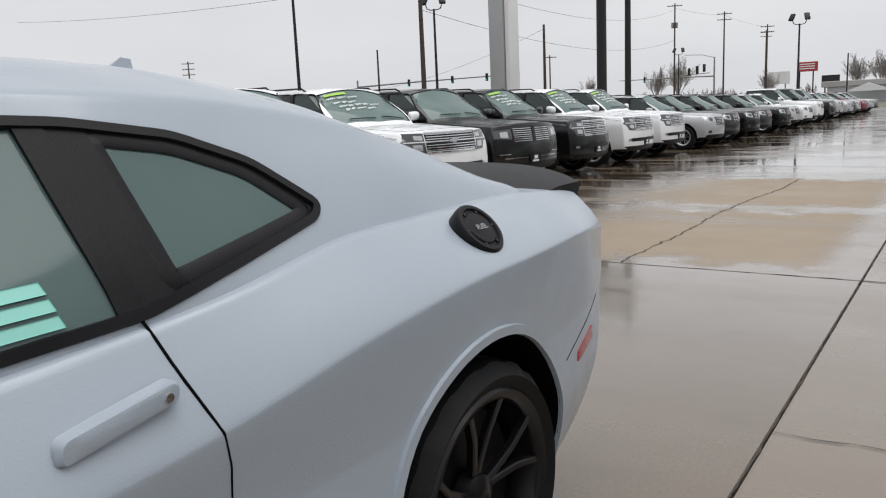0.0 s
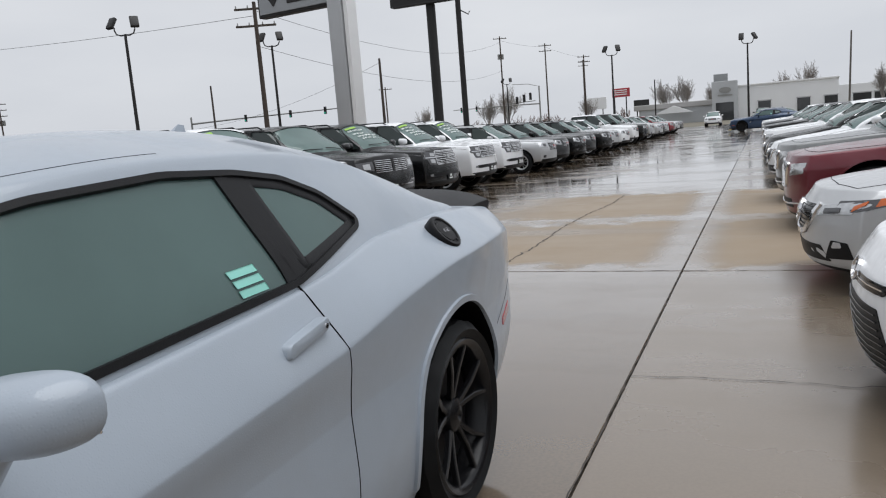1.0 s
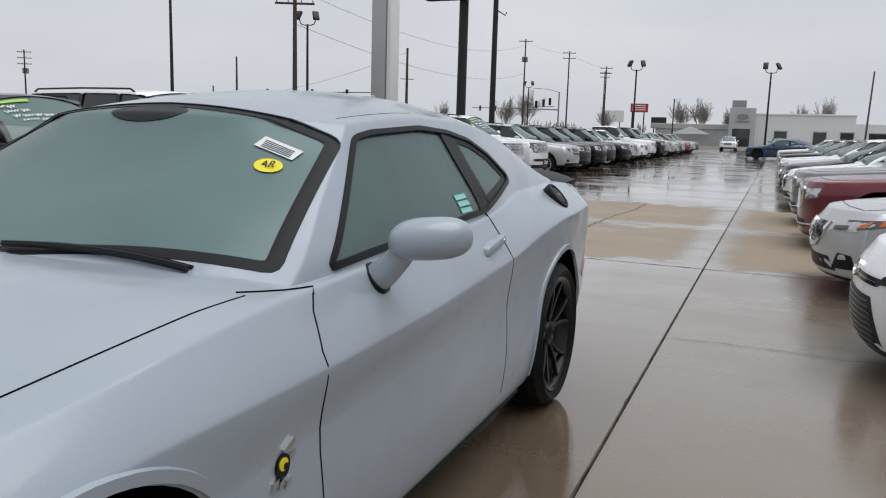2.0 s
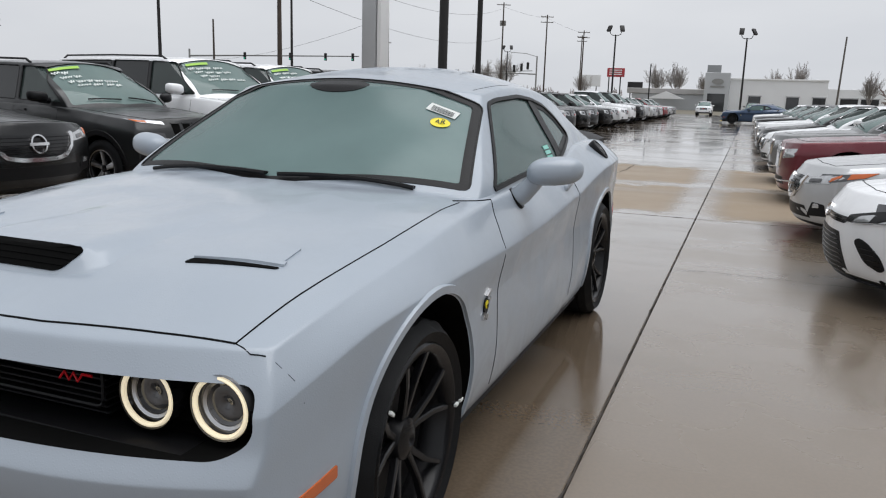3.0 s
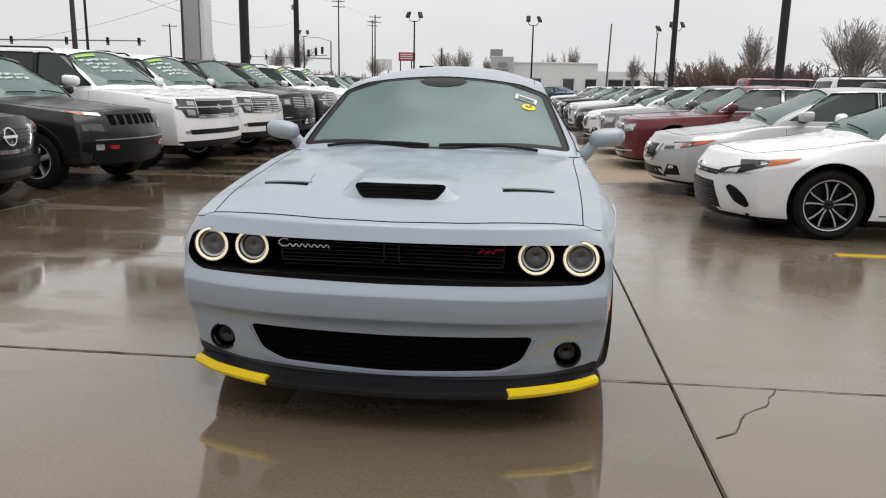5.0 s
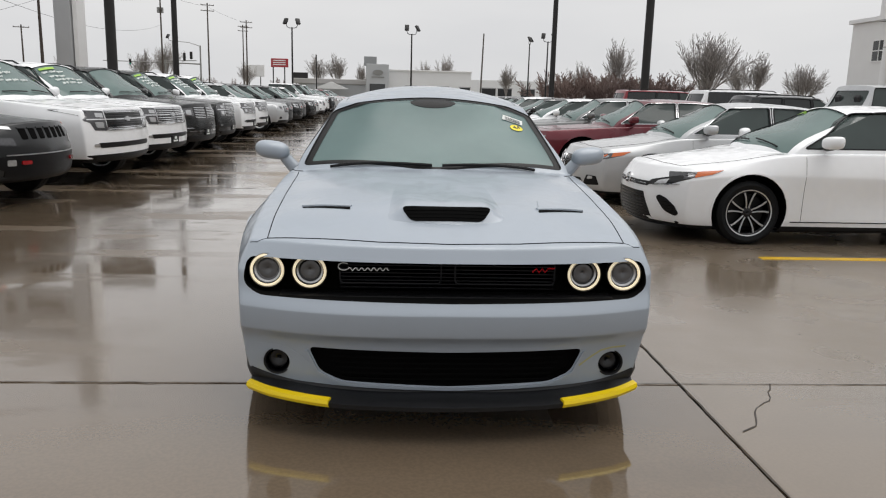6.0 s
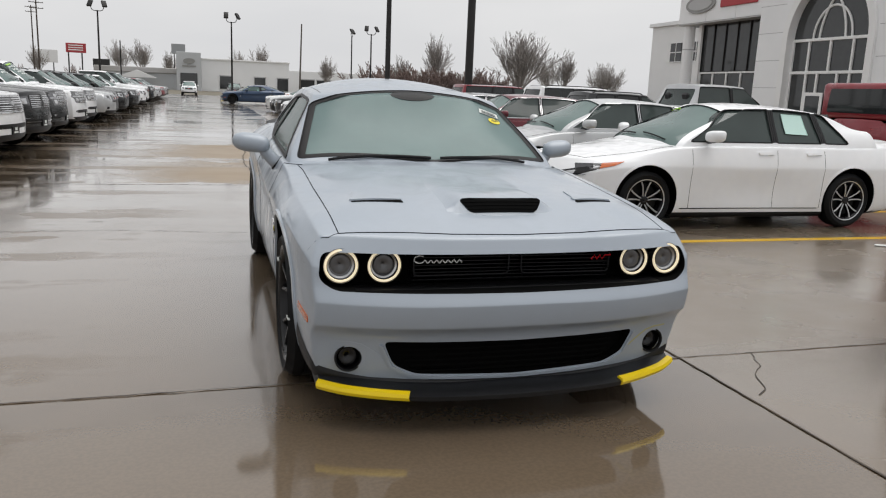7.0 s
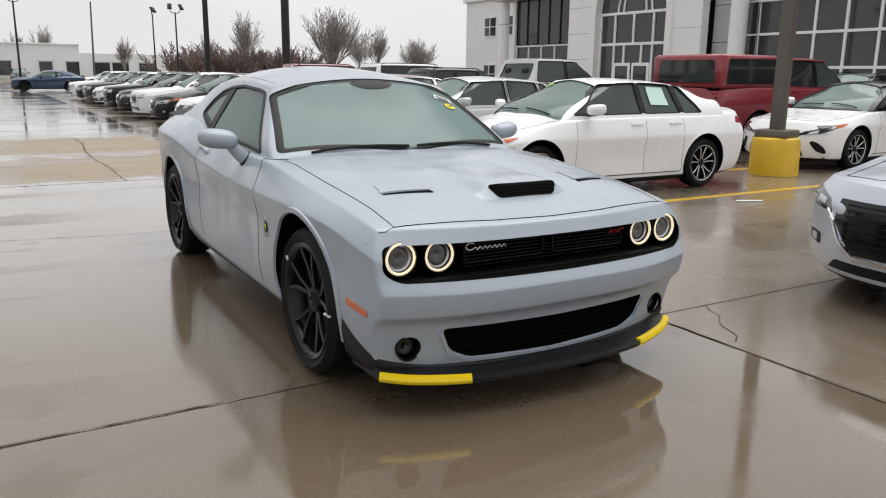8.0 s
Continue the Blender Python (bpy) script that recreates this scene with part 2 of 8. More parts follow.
M_GROUND = ground_mat()
M_JOINT = mat("joint filler", (0.03, 0.026, 0.022), 0.8, 0, 0.3, 20, 0.3)
M_LINE = mat("worn yellow line paint", (0.72, 0.44, 0.015), 0.4, 0, 0.18, 6, 0.1, 60, 0.5)
M_CRACK = mat("crack", (0.045, 0.036, 0.03), 0.7, 0, 0.3, 8)


# ---- mesh kit ----
def pchip(pts):
    """A smooth curve through a few (t, value) pairs, without overshoot."""
    xs, ys = [float(p[0]) for p in pts], [float(p[1]) for p in pts]
    n = len(xs)
    if n == 1:
        return lambda t: ys[0]
    h = [xs[i + 1] - xs[i] for i in range(n - 1)]
    dl = [(ys[i + 1] - ys[i]) / h[i] for i in range(n - 1)]
    d = [dl[0], *[0.0] * (n - 2), dl[-1]]
    for i in range(1, n - 1):
        if dl[i - 1] * dl[i] > 0:
            w1, w2 = 2 * h[i] + h[i - 1], h[i] + 2 * h[i - 1]
            d[i] = (w1 + w2) / (w1 / dl[i - 1] + w2 / dl[i])

    def f(t):
        if t <= xs[0]:
            return ys[0]
        if t >= xs[-1]:
            return ys[-1]
        i = 0
        while t >= xs[i + 1]:
            i += 1
        s = (t - xs[i]) / h[i]
        r = 1 - s
        return (ys[i] * (1 + 2 * s) * r * r + h[i] * d[i] * s * r * r + ys[i + 1] * s * s * (3 - 2 * s) + h[i] * d[i + 1] * s * s * (s - 1))
    return f


def mesh_from(verts, faces, name="m"):
    me = bpy.data.meshes.new(name)
    me.from_pydata([tuple(v) for v in verts], [], faces)
    me.validate()
    return me


def bm_of(me):
    bm = bmesh.new()
    bm.from_mesh(me)
    return bm


def part(name, data, material, parent=None, label="", sharp=35, fix=True):
    """Links a bmesh or mesh as one mesh object under a thing or a part."""
    if isinstance(data, bmesh.types.BMesh):
        me = bpy.data.meshes.new(name)
        if fix:
            bmesh.ops.recalc_face_normals(data, faces=data.faces)
        data.to_mesh(me)
        data.free()
    else:
        me = data
    if material is not None:
        me.materials.clear()
        for m in material if isinstance(material, (list, tuple)) else [material]:
            me.materials.append(m)
    me.shade_smooth()
    me.set_sharp_from_angle(angle=radians(sharp))
    ob = new(name, me)
    ob.parent = parent
    if label:
        ob["label"] = label
    return ob


def thing(name, label, category, group="", at=None):
    ob = new(name)
    ob.empty_display_size = 0.2
    if at is not None:
        ob.matrix_basis = at
    return tagged(ob, label, category, group)


def structure(name, data, material, label, sharp=35):
    return tagged(part(name, data, material, None, label, sharp), label, name.split("_")[0], "", "structure")


def box_bm(x0, x1, y0, y1, z0, z1, bevel=0.0, seg=2, m=None):
    bm = bmesh.new()
    bmesh.ops.create_cube(bm, size=1)
    for v in bm.verts:
        v.co = Vector((x0 + (v.co.x + 0.5) * (x1 - x0), y0 + (v.co.y + 0.5) * (y1 - y0), z0 + (v.co.z + 0.5) * (z1 - z0)))
    if bevel:
        bmesh.ops.bevel(bm, geom=bm.edges[:], offset=bevel, segments=seg, profile=0.5, affect="EDGES")
    if m is not None:
        bmesh.ops.transform(bm, matrix=m, verts=bm.verts)
    return bm


def join_bm(*bms):
    out = bmesh.new()
    for b in bms:
        me = bpy.data.meshes.new("j")
        b.to_mesh(me)
        b.free()
        out.from_mesh(me)
        bpy.data.meshes.remove(me)
    return out


def cyl_bm(p0, p1, r0, r1=None, seg=16, caps=True):
    p0, p1 = Vector(p0), Vector(p1)
    bm = bmesh.new()
    d = p1 - p0
    m = Matrix.Translation((p0 + p1) / 2) @ d.to_track_quat("Z", "Y").to_matrix().to_4x4()
    bmesh.ops.create_cone(bm, cap_ends=caps, segments=seg, radius1=r0, radius2=r0 if r1 is None else r1, depth=d.length, matrix=m)
    return bm


def lathe_bm(profile, seg=48, axis="x"):
    """Turns a closed (along, radius) profile round the x or z axis."""
    bm = bmesh.new()
    rings = []
    for i in range(seg):
        a = 2 * math.pi * i / seg
        ring = []
        for s, r in profile:
            c = (s, r * math.cos(a), r * math.sin(a)) if axis == "x" else (r * math.cos(a), r * math.sin(a), s)
            ring.append(bm.verts.new(c))
        rings.append(ring)
    k = len(profile)
    for i in range(seg):
        A, B = rings[i], rings[(i + 1) % seg]
        for j in range(k):
            bm.faces.new((A[j], A[(j + 1) % k], B[(j + 1) % k], B[j]))
    return bm


def round_poly(pts, r=0.02, n=4):
    """Rounds the corners of a polygon of 2D points."""
    out, k = [], len(pts)
    for i in range(k):
        p, a, b = Vector(pts[i]), Vector(pts[i - 1]), Vector(pts[(i + 1) % k])
        ra = min(r, (a - p).length * 0.45, (b - p).length * 0.45)
        s, e = p + (a - p).normalized() * ra, p + (b - p).normalized() * ra
        for j in range(n + 1):
            t = j / n
            q = s * (1 - t) ** 2 + p * 2 * t * (1 - t) + e * t * t
            out.append((q.x, q.y))
    return out


def dense_poly(pts, step):
    out, k = [], len(pts)
    for i in range(k):
        a, b = Vector(pts[i]), Vector(pts[(i + 1) % k])
        n = max(1, int((b - a).length / step))
        out += [tuple(a.lerp(b, j / n)) for j in range(n)]
    return out


def ellipse(cx, cy, rx, ry, n=28):
    return [(cx + rx * math.cos(2 * math.pi * i / n), cy + ry * math.sin(2 * math.pi * i / n)) for i in range(n)]


def prism_bm(poly, origin, u, v, d0, d1):
    """A polygon in the plane (u, v) at origin, pushed along its normal from d0 to d1."""
    u, v, o = Vector(u).normalized(), Vector(v).normalized(), Vector(origin)
    w = u.cross(v).normalized()
    bm = bmesh.new()
    A = [bm.verts.new(o + u * p[0] + v * p[1] + w * d0) for p in poly]
    B = [bm.verts.new(o + u * p[0] + v * p[1] + w * d1) for p in poly]
    bm.faces.new(A[::-1])
    bm.faces.new(B)
    for i in range(len(A)):
        j = (i + 1) % len(A)
        bm.faces.new((A[i], A[j], B[j], B[i]))
    bmesh.ops.recalc_face_normals(bm, faces=bm.faces)
    return bm


bench = bpy.data.scenes.new("bench")  # an empty bench on which bodies are cut, cleared at the end


def carve(base, cutters, mode="DIFFERENCE", subsurf=0, mats=None, cutmats=None):
    """Smooths a mesh and cuts it with other bodies; the cut faces take the cutters' materials."""
    tmp = []
    if isinstance(base, bmesh.types.BMesh):
        me = bpy.data.meshes.new("t")
        base.to_mesh(me)
        base.free()
    else:
        me = base
    ob = bpy.data.objects.new("t", me)
    bench.collection.objects.link(ob)
    tmp.append(ob)
    for m in mats or []:
        me.materials.append(m)
    if subsurf:
        s = ob.modifiers.new("s", "SUBSURF")
        s.levels = s.render_levels = subsurf
    for i, c in enumerate(cutters):
        bmesh.ops.recalc_face_normals(c, faces=c.faces)
        cm = bpy.data.meshes.new("c")
        c.to_mesh(cm)
        c.free()
        if cutmats:
            cm.materials.append(cutmats[i] if isinstance(cutmats, (list, tuple)) else cutmats)
        co = bpy.data.objects.new("c", cm)
        bench.collection.objects.link(co)
        tmp.append(co)
        b = ob.modifiers.new("b", "BOOLEAN")
        b.operation, b.object, b.solver, b.material_mode = mode, co, "EXACT", "TRANSFER"
    layer = bench.view_layers[0]
    layer.update()
    out = bpy.data.meshes.new_from_object(ob.evaluated_get(layer.depsgraph))
    for o in tmp:
        d = o.data
        bpy.data.objects.remove(o)
        bpy.data.meshes.remove(d)
    return out


def end_nodes(n, hold=(0.0, 0.006, 0.02, 0.045)):
    inner = np.linspace(hold[-1], 1 - hold[-1], n)[1:-1]
    return np.array([*hold, *inner, *[1 - h for h in reversed(hold)]])


def railform(rails, top, front, rear, fbow, rbow, na=30, nb=8, sub=2, power=2.6, shrink=0.0, crown=2.2, drop=0.0, tight=(), rise=5.0):
    """A closed body between rails: each rail is (height curve, half-width curve) along y, from the sill up; top is the centre line's
    height. front, rear: where the ends lie at each rail; fbow, rbow: how far the ends sweep back at the sides."""
    k = len(rails)
    cs = np.linspace(0, k - 1, (k - 1) * sub + 1)
    cs = [float(v) for v in sorted({*cs, 0.06, k - 1 - 0.08, *tight})]
    a_s = [float(v) for v in end_nodes(na)]
    half = np.array([0, *np.linspace(0.12, 0.9, nb), 0.965, 1.0])
    bs = [float(v) for v in (*(-half[::-1]), *half[1:])]
    fr, re = pchip(list(enumerate(front))), pchip(list(enumerate(rear)))

    def at(a, b, c):
        ab = abs(b) ** power
        y0, y1 = float(fr(c)) + fbow * ab + shrink, float(re(c)) - rbow * ab - shrink
        y = y0 + a * (y1 - y0)
        zs, ws = [float(r[0](y)) for r in rails], [float(r[1](y)) for r in rails]
        idx = list(range(k))
        z, w = float(pchip(list(zip(idx, zs)))(c)), float(pchip(list(zip(idx, ws)))(c))
        t = c / (k - 1)
        lift = max(0.0, float(top(y)) - zs[-1])
        z += lift * (1 - abs(b) ** crown) * t ** rise
        return (b * (w - shrink), y, z - shrink * t - drop * (1 - t))

    na_, nb_, nc_ = len(a_s), len(bs), len(cs)
    verts, index, faces = [], {}, []

    def vid(i, j, q):
        key = (i, j, q)
        if key not in index:
            index[key] = len(verts)
            verts.append(at(a_s[i], bs[j], cs[q]))
        return index[key]
    for i in range(na_ - 1):
        for q in range(nc_ - 1):
            for j in (0, nb_ - 1):
                f = [vid(i, j, q), vid(i + 1, j, q), vid(i + 1, j, q + 1), vid(i, j, q + 1)]
                faces.append(f if j else f[::-1])
        for j in range(nb_ - 1):
            faces.append([vid(i, j, nc_ - 1), vid(i, j + 1, nc_ - 1), vid(i + 1, j + 1, nc_ - 1), vid(i + 1, j, nc_ - 1)])
            faces.append([vid(i, j, 0), vid(i + 1, j, 0), vid(i + 1, j + 1, 0), vid(i, j + 1, 0)])
    for j in range(nb_ - 1):
        for q in range(nc_ - 1):
            faces.append([vid(0, j, q), vid(0, j + 1, q), vid(0, j + 1, q + 1), vid(0, j, q + 1)])
            faces.append([vid(na_ - 1, j, q), vid(na_ - 1, j, q + 1), vid(na_ - 1, j + 1, q + 1), vid(na_ - 1, j + 1, q)])
    return mesh_from(verts, faces)


def bvh_of(me):
    from mathutils.bvhtree import BVHTree
    return BVHTree.FromPolygons([v.co.copy() for v in me.vertices], [tuple(p.vertices) for p in me.polygons])


def bvh_both(a, b):
    from mathutils.bvhtree import BVHTree
    n = len(a.vertices)
    return BVHTree.FromPolygons([v.co.copy() for v in (*a.vertices, *b.vertices)], [tuple(p.vertices) for p in a.polygons] + [tuple(i + n for i in p.vertices) for p in b.polygons])


def cast(bvh, p, d):
    hit, nrm, _, _ = bvh.ray_cast(Vector(p), Vector(d))
    if hit is None:
        near, nrm, _, _ = bvh.find_nearest(Vector(p) + Vector(d) * 1.0)
        hit = near
    if nrm.dot(Vector(d)) > 0:
        nrm = -nrm
    return hit, nrm


def patch_bm(bvh, poly, origin, u, v, d, lift=0.004, depth=0.012, rings=3, step=0.05, flat=False):
    """A thin panel with the outline poly (in the plane u, v at origin), laid on a body along the direction d."""
    o, u, v, d = Vector(origin), Vector(u).normalized(), Vector(v).normalized(), Vector(d).normalized()
    pts = [Vector(p) for p in dense_poly(poly, step)]
    mid = sum(pts, Vector((0, 0))) / len(pts)
    bm = bmesh.new()
    loops = []
    for r in range(rings):
        s = 1 - r / rings
        loop = []
        for p in pts:
            q = mid + (p - mid) * s
            h, nr = cast(bvh, o + u * q.x + v * q.y, d)
            loop.append(bm.verts.new(h - d * lift if flat else h + nr * lift))
        loops.append(loop)
    h, nr = cast(bvh, o + u * mid.x + v * mid.y, d)
    c = bm.verts.new(h - d * lift if flat else h + nr * lift)
    skirt = []
    for p in pts:
        h, nr = cast(bvh, o + u * p.x + v * p.y, d)
        skirt.append(bm.verts.new(h + d * depth if flat else h - nr * depth))
    n = len(pts)
    for A, B in zip([skirt, *loops[:-1]], loops):
        for i in range(n):
            bm.faces.new((A[i], A[(i + 1) % n], B[(i + 1) % n], B[i]))
    for i in range(n):
        bm.faces.new((loops[-1][i], loops[-1][(i + 1) % n], c))
    bmesh.ops.recalc_face_normals(bm, faces=bm.faces)
    return bm


def strip_bm(bvh, pts, d, width=0.006, lift=0.0015, step=0.03, closed=False, depth=0.004):
    """A narrow raised strip along a path of 3D points laid on a body along the direction d."""
    d = Vector(d).normalized()
    path = []
    pts = [Vector(p) for p in pts]
    if closed:
        pts.append(pts[0].copy())
    for a, b in zip(pts, pts[1:]):
        n = max(1, int((b - a).length / step))
        path += [a.lerp(b, j / n) for j in range(n)]
    path.append(pts[-1])
    hits = [cast(bvh, p, d) for p in path]
    bm = bmesh.new()
    rows = []
    for i, (h, nr) in enumerate(hits):
        t = hits[min(i + 1, len(hits) - 1)][0] - hits[max(i - 1, 0)][0]
        s = nr.cross(t).normalized() * width / 2
        rows.append([bm.verts.new(h + s - nr * depth), bm.verts.new(h + s * 0.8 + nr * lift), bm.verts.new(h - s * 0.8 + nr * lift), bm.verts.new(h - s - nr * depth)])
    for A, B in zip(rows, rows[1:]):
        for j in range(3):
            bm.faces.new((A[j], A[j + 1], B[j + 1], B[j]))
    if len(rows) > 1:
        bm.faces.new(rows[0])
        bm.faces.new(rows[-1][::-1])
    return bm


def tube_bm(pts, r, seg=8, r_end=None):
    """A round bar along a path of 3D points."""
    pts = [Vector(p) for p in pts]
    bm = bmesh.new()
    rows = []
    up = Vector((0, 0, 1))
    for i, p in enumerate(pts):
        t = (pts[min(i + 1, len(pts) - 1)] - pts[max(i - 1, 0)]).normalized()
        s = t.cross(up)
        if s.length < 0.05:
            s = t.cross(Vector((1, 0, 0)))
        s.normalize()
        w = t.cross(s)
        rr = r if r_end is None else r + (r_end - r) * i / max(1, len(pts) - 1)
        rows.append([bm.verts.new(p + (s * math.cos(2 * math.pi * j / seg) + w * math.sin(2 * math.pi * j / seg)) * rr) for j in range(seg)])
    for A, B in zip(rows, rows[1:]):
        for j in range(seg):
            bm.faces.new((A[j], A[(j + 1) % seg], B[(j + 1) % seg], B[j]))
    bm.faces.new(rows[0][::-1])
    bm.faces.new(rows[-1])
    return bm


def text_mesh(body, size, depth=0.001, shear=0.0):
    cu = bpy.data.curves.new("text", "FONT")
    cu.body, cu.size, cu.extrude, cu.shear, cu.resolution_u = body, size, depth, shear, 3
    cu.align_x, cu.align_y = "CENTER", "CENTER"
    ob = bpy.data.objects.new("text", cu)
    bench.collection.objects.link(ob)
    bench.view_layers[0].update()
    me = bpy.data.meshes.new_from_object(ob.evaluated_get(bench.view_layers[0].depsgraph))
    bpy.data.objects.remove(ob)
    bpy.data.curves.remove(cu)
    return me


def put_mesh(me, m):
    me.transform(m)
    return me


# ---- wheels ----
def tyre_bm(r, w, rim_r, seg=60, tread=True, grooves=(0.3, 0.5, 0.7)):
    """Outer face towards +x; x = 0 is the outer face of the tyre."""
    s = w * 0.10
    prof = [(-w + s * 0.6, rim_r), (-w, rim_r + 0.03), (-w - 0.004, (r + rim_r) / 2), (-w + 0.012, r - 0.022), (-w + 0.03, r - 0.004)]
    for g in grooves:
        x = -w * (1 - g)
        prof += [(x - 0.006, r), (x - 0.004, r - 0.008), (x + 0.004, r - 0.008), (x + 0.006, r)]
    prof += [(-0.03, r - 0.004), (-0.012, r - 0.022), (0.004, (r + rim_r) / 2), (0.0, rim_r + 0.03), (-s * 0.6, rim_r), (-s * 1.6, rim_r - 0.012), (-w + s * 1.6, rim_r - 0.012)]
    bm = lathe_bm(prof, seg)
    if tread:
        k = len(prof)
        bm.verts.ensure_lookup_table()
        for i in range(seg):
            if i % 3 == 0:
                for j in (3, 4, k - 7, k - 6):
                    v = bm.verts[i * k + j]
                    f = (math.hypot(v.co.y, v.co.z) - 0.007) / math.hypot(v.co.y, v.co.z)
                    v.co.y, v.co.z = v.co.y * f, v.co.z * f
    return bm


def spoke_bm(pts, wid, thick):
    """A bar along (x, y, z) points in the wheel, flat towards +x."""
    bm = bmesh.new()
    rows = []
    for i, p in enumerate(pts):
        p = Vector(p)
        t = (Vector(pts[min(i + 1, len(pts) - 1)]) - Vector(pts[max(i - 1, 0)])).normalized()
        s = Vector((1, 0, 0)).cross(t).normalized() * wid[i] / 2
        f = Vector((1, 0, 0))
        rows.append([bm.verts.new(p + s - f * thick), bm.verts.new(p + s * 0.9 - f * 0.004), bm.verts.new(p + s * 0.55), bm.verts.new(p - s * 0.55), bm.verts.new(p - s * 0.9 - f * 0.004), bm.verts.new(p - s - f * thick)])
    for A, B in zip(rows, rows[1:]):
        for j in range(6):
            bm.faces.new((A[j], A[(j + 1) % 6], B[(j + 1) % 6], B[j]))
    bm.faces.new(rows[0])
    bm.faces.new(rows[-1][::-1])
    return bm


def wheel(parent, x, y, r, w, rim_r, rim_mat, style="split", nspoke=5, face=None, seg=60):
    """One wheel with its tyre, rim, spokes, hub cap and brake disc; x > 0: on the car's left side."""
    side = 1 if x > 0 else -1
    hub = part("wheel", lathe_bm([(-w * 0.95, rim_r - 0.012), (-w * 0.95, rim_r - 0.03), (-0.03, rim_r - 0.035), (-0.012, rim_r - 0.022), (-0.006, rim_r - 0.002), (-0.014, rim_r + 0.006), (-0.03, rim_r - 0.012)], seg), rim_mat, parent, sharp=40)
    hub.matrix_basis = pose(x, y, r, 0, 0, 0 if side > 0 else 180)
    part("tyre", tyre_bm(r, w, rim_r, seg, seg > 40, (0.3, 0.5, 0.7) if seg > 40 else (0.5,)), M_RUBBER, hub, sharp=30)
    fm = face or rim_mat
    R = rim_r
    for i in range(nspoke):
        a = 2 * math.pi * (i + 0.25) / nspoke
        half = []
        if style == "split":
            for sgn in (-1, 1):
                pts, wd = [], []
                for q, off, dx in ((0.14, 0.22, -0.060), (0.32, 0.19, -0.050), (0.6, 0.215, -0.034), (0.86, 0.265, -0.020), (0.985, 0.285, -0.018)):
                    an = a + sgn * off * (0.55 + 0.55 * q)
                    pts.append((dx, R * q * math.cos(an), R * q * math.sin(an)))
                    wd.append(0.027 - 0.006 * q)
                half.append(spoke_bm(pts, wd, 0.022))
        elif style == "multi":
            for sgn in (-1, 1):
                pts, wd = [], []
                for q, off, dx in ((0.17, 0.30, -0.045), (0.4, 0.20, -0.034), (0.7, 0.225, -0.022), (0.985, 0.29, -0.016)):
                    an = a + sgn * off
                    pts.append((dx, R * q * math.cos(an), R * q * math.sin(an)))
                    wd.append(0.013 + 0.008 * q)
                half.append(spoke_bm(pts, wd, 0.008))
                if face:
                    part("spoke_back", spoke_bm([(p[0] - 0.006, p[1], p[2]) for p in pts], [v * 1.5 for v in wd], 0.03), rim_mat, hub, sharp=30)
        else:
            pts = [(-0.05 + 0.035 * q, R * q * math.cos(a), R * q * math.sin(a)) for q in (0.14, 0.4, 0.7, 0.985)]
            half.append(spoke_bm(pts, [0.07, 0.06, 0.07, 0.10], 0.035))
        part("spoke", join_bm(*half), fm, hub, sharp=30)
    if face:
        part("rim_ring", lathe_bm([(-0.016, R - 0.020), (-0.008, R - 0.012), (-0.005, R - 0.002), (-0.018, R - 0.004)], seg), fm, hub)
    part("hub_cap", lathe_bm([(-0.09, 0.005), (-0.045, 0.005), (-0.035, 0.02), (-0.036, 0.03), (-0.05, 0.062), (-0.09, 0.075)], 24 if seg > 40 else 12), rim_mat if face else fm, hub)
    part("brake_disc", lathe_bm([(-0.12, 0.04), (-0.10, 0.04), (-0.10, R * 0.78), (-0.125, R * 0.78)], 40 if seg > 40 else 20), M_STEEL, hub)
    # added near-black disc, painted shade between the spokes
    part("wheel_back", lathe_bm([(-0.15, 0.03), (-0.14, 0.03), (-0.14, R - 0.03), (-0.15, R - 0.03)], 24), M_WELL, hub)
    return hub


def seat(parent, x, y, z=0.45, tall=0.62, seg=1):
    base = join_bm(box_bm(x - 0.25, x + 0.25, y - 0.05, y + 0.48, z, z + 0.16, 0.05, seg))
    back = join_bm(box_bm(-0.25, 0.25, -0.06, 0.07, 0, tall, 0.055, seg, pose(x, y + 0.46, z + 0.1, -14)),
                   box_bm(-0.13, 0.13, -0.045, 0.045, tall + 0.03, tall + 0.22, 0.045, seg, pose(x, y + 0.46, z + 0.1, -14)))
    part("seat", join_bm(base, back), M_SEAT, parent, "dark cloth seat with headrest")


def steering(parent, x, y, z):
    ring = [(x + 0.185 * math.cos(i * math.pi / 12), y + 0.185 * math.sin(i * math.pi / 12) * 0.35, z + 0.185 * math.sin(i * math.pi / 12) * 0.93) for i in range(25)]
    part("steering_wheel", join_bm(tube_bm(ring, 0.016, 6), box_bm(x - 0.07, x + 0.07, y - 0.03, y + 0.01, z - 0.05, z + 0.05, 0.02), box_bm(x - 0.17, x + 0.17, y - 0.01, y + 0.01, z - 0.02, z + 0.02, 0.006)), M_BLACK, parent)


def C(*pairs):
    return pchip(pairs)


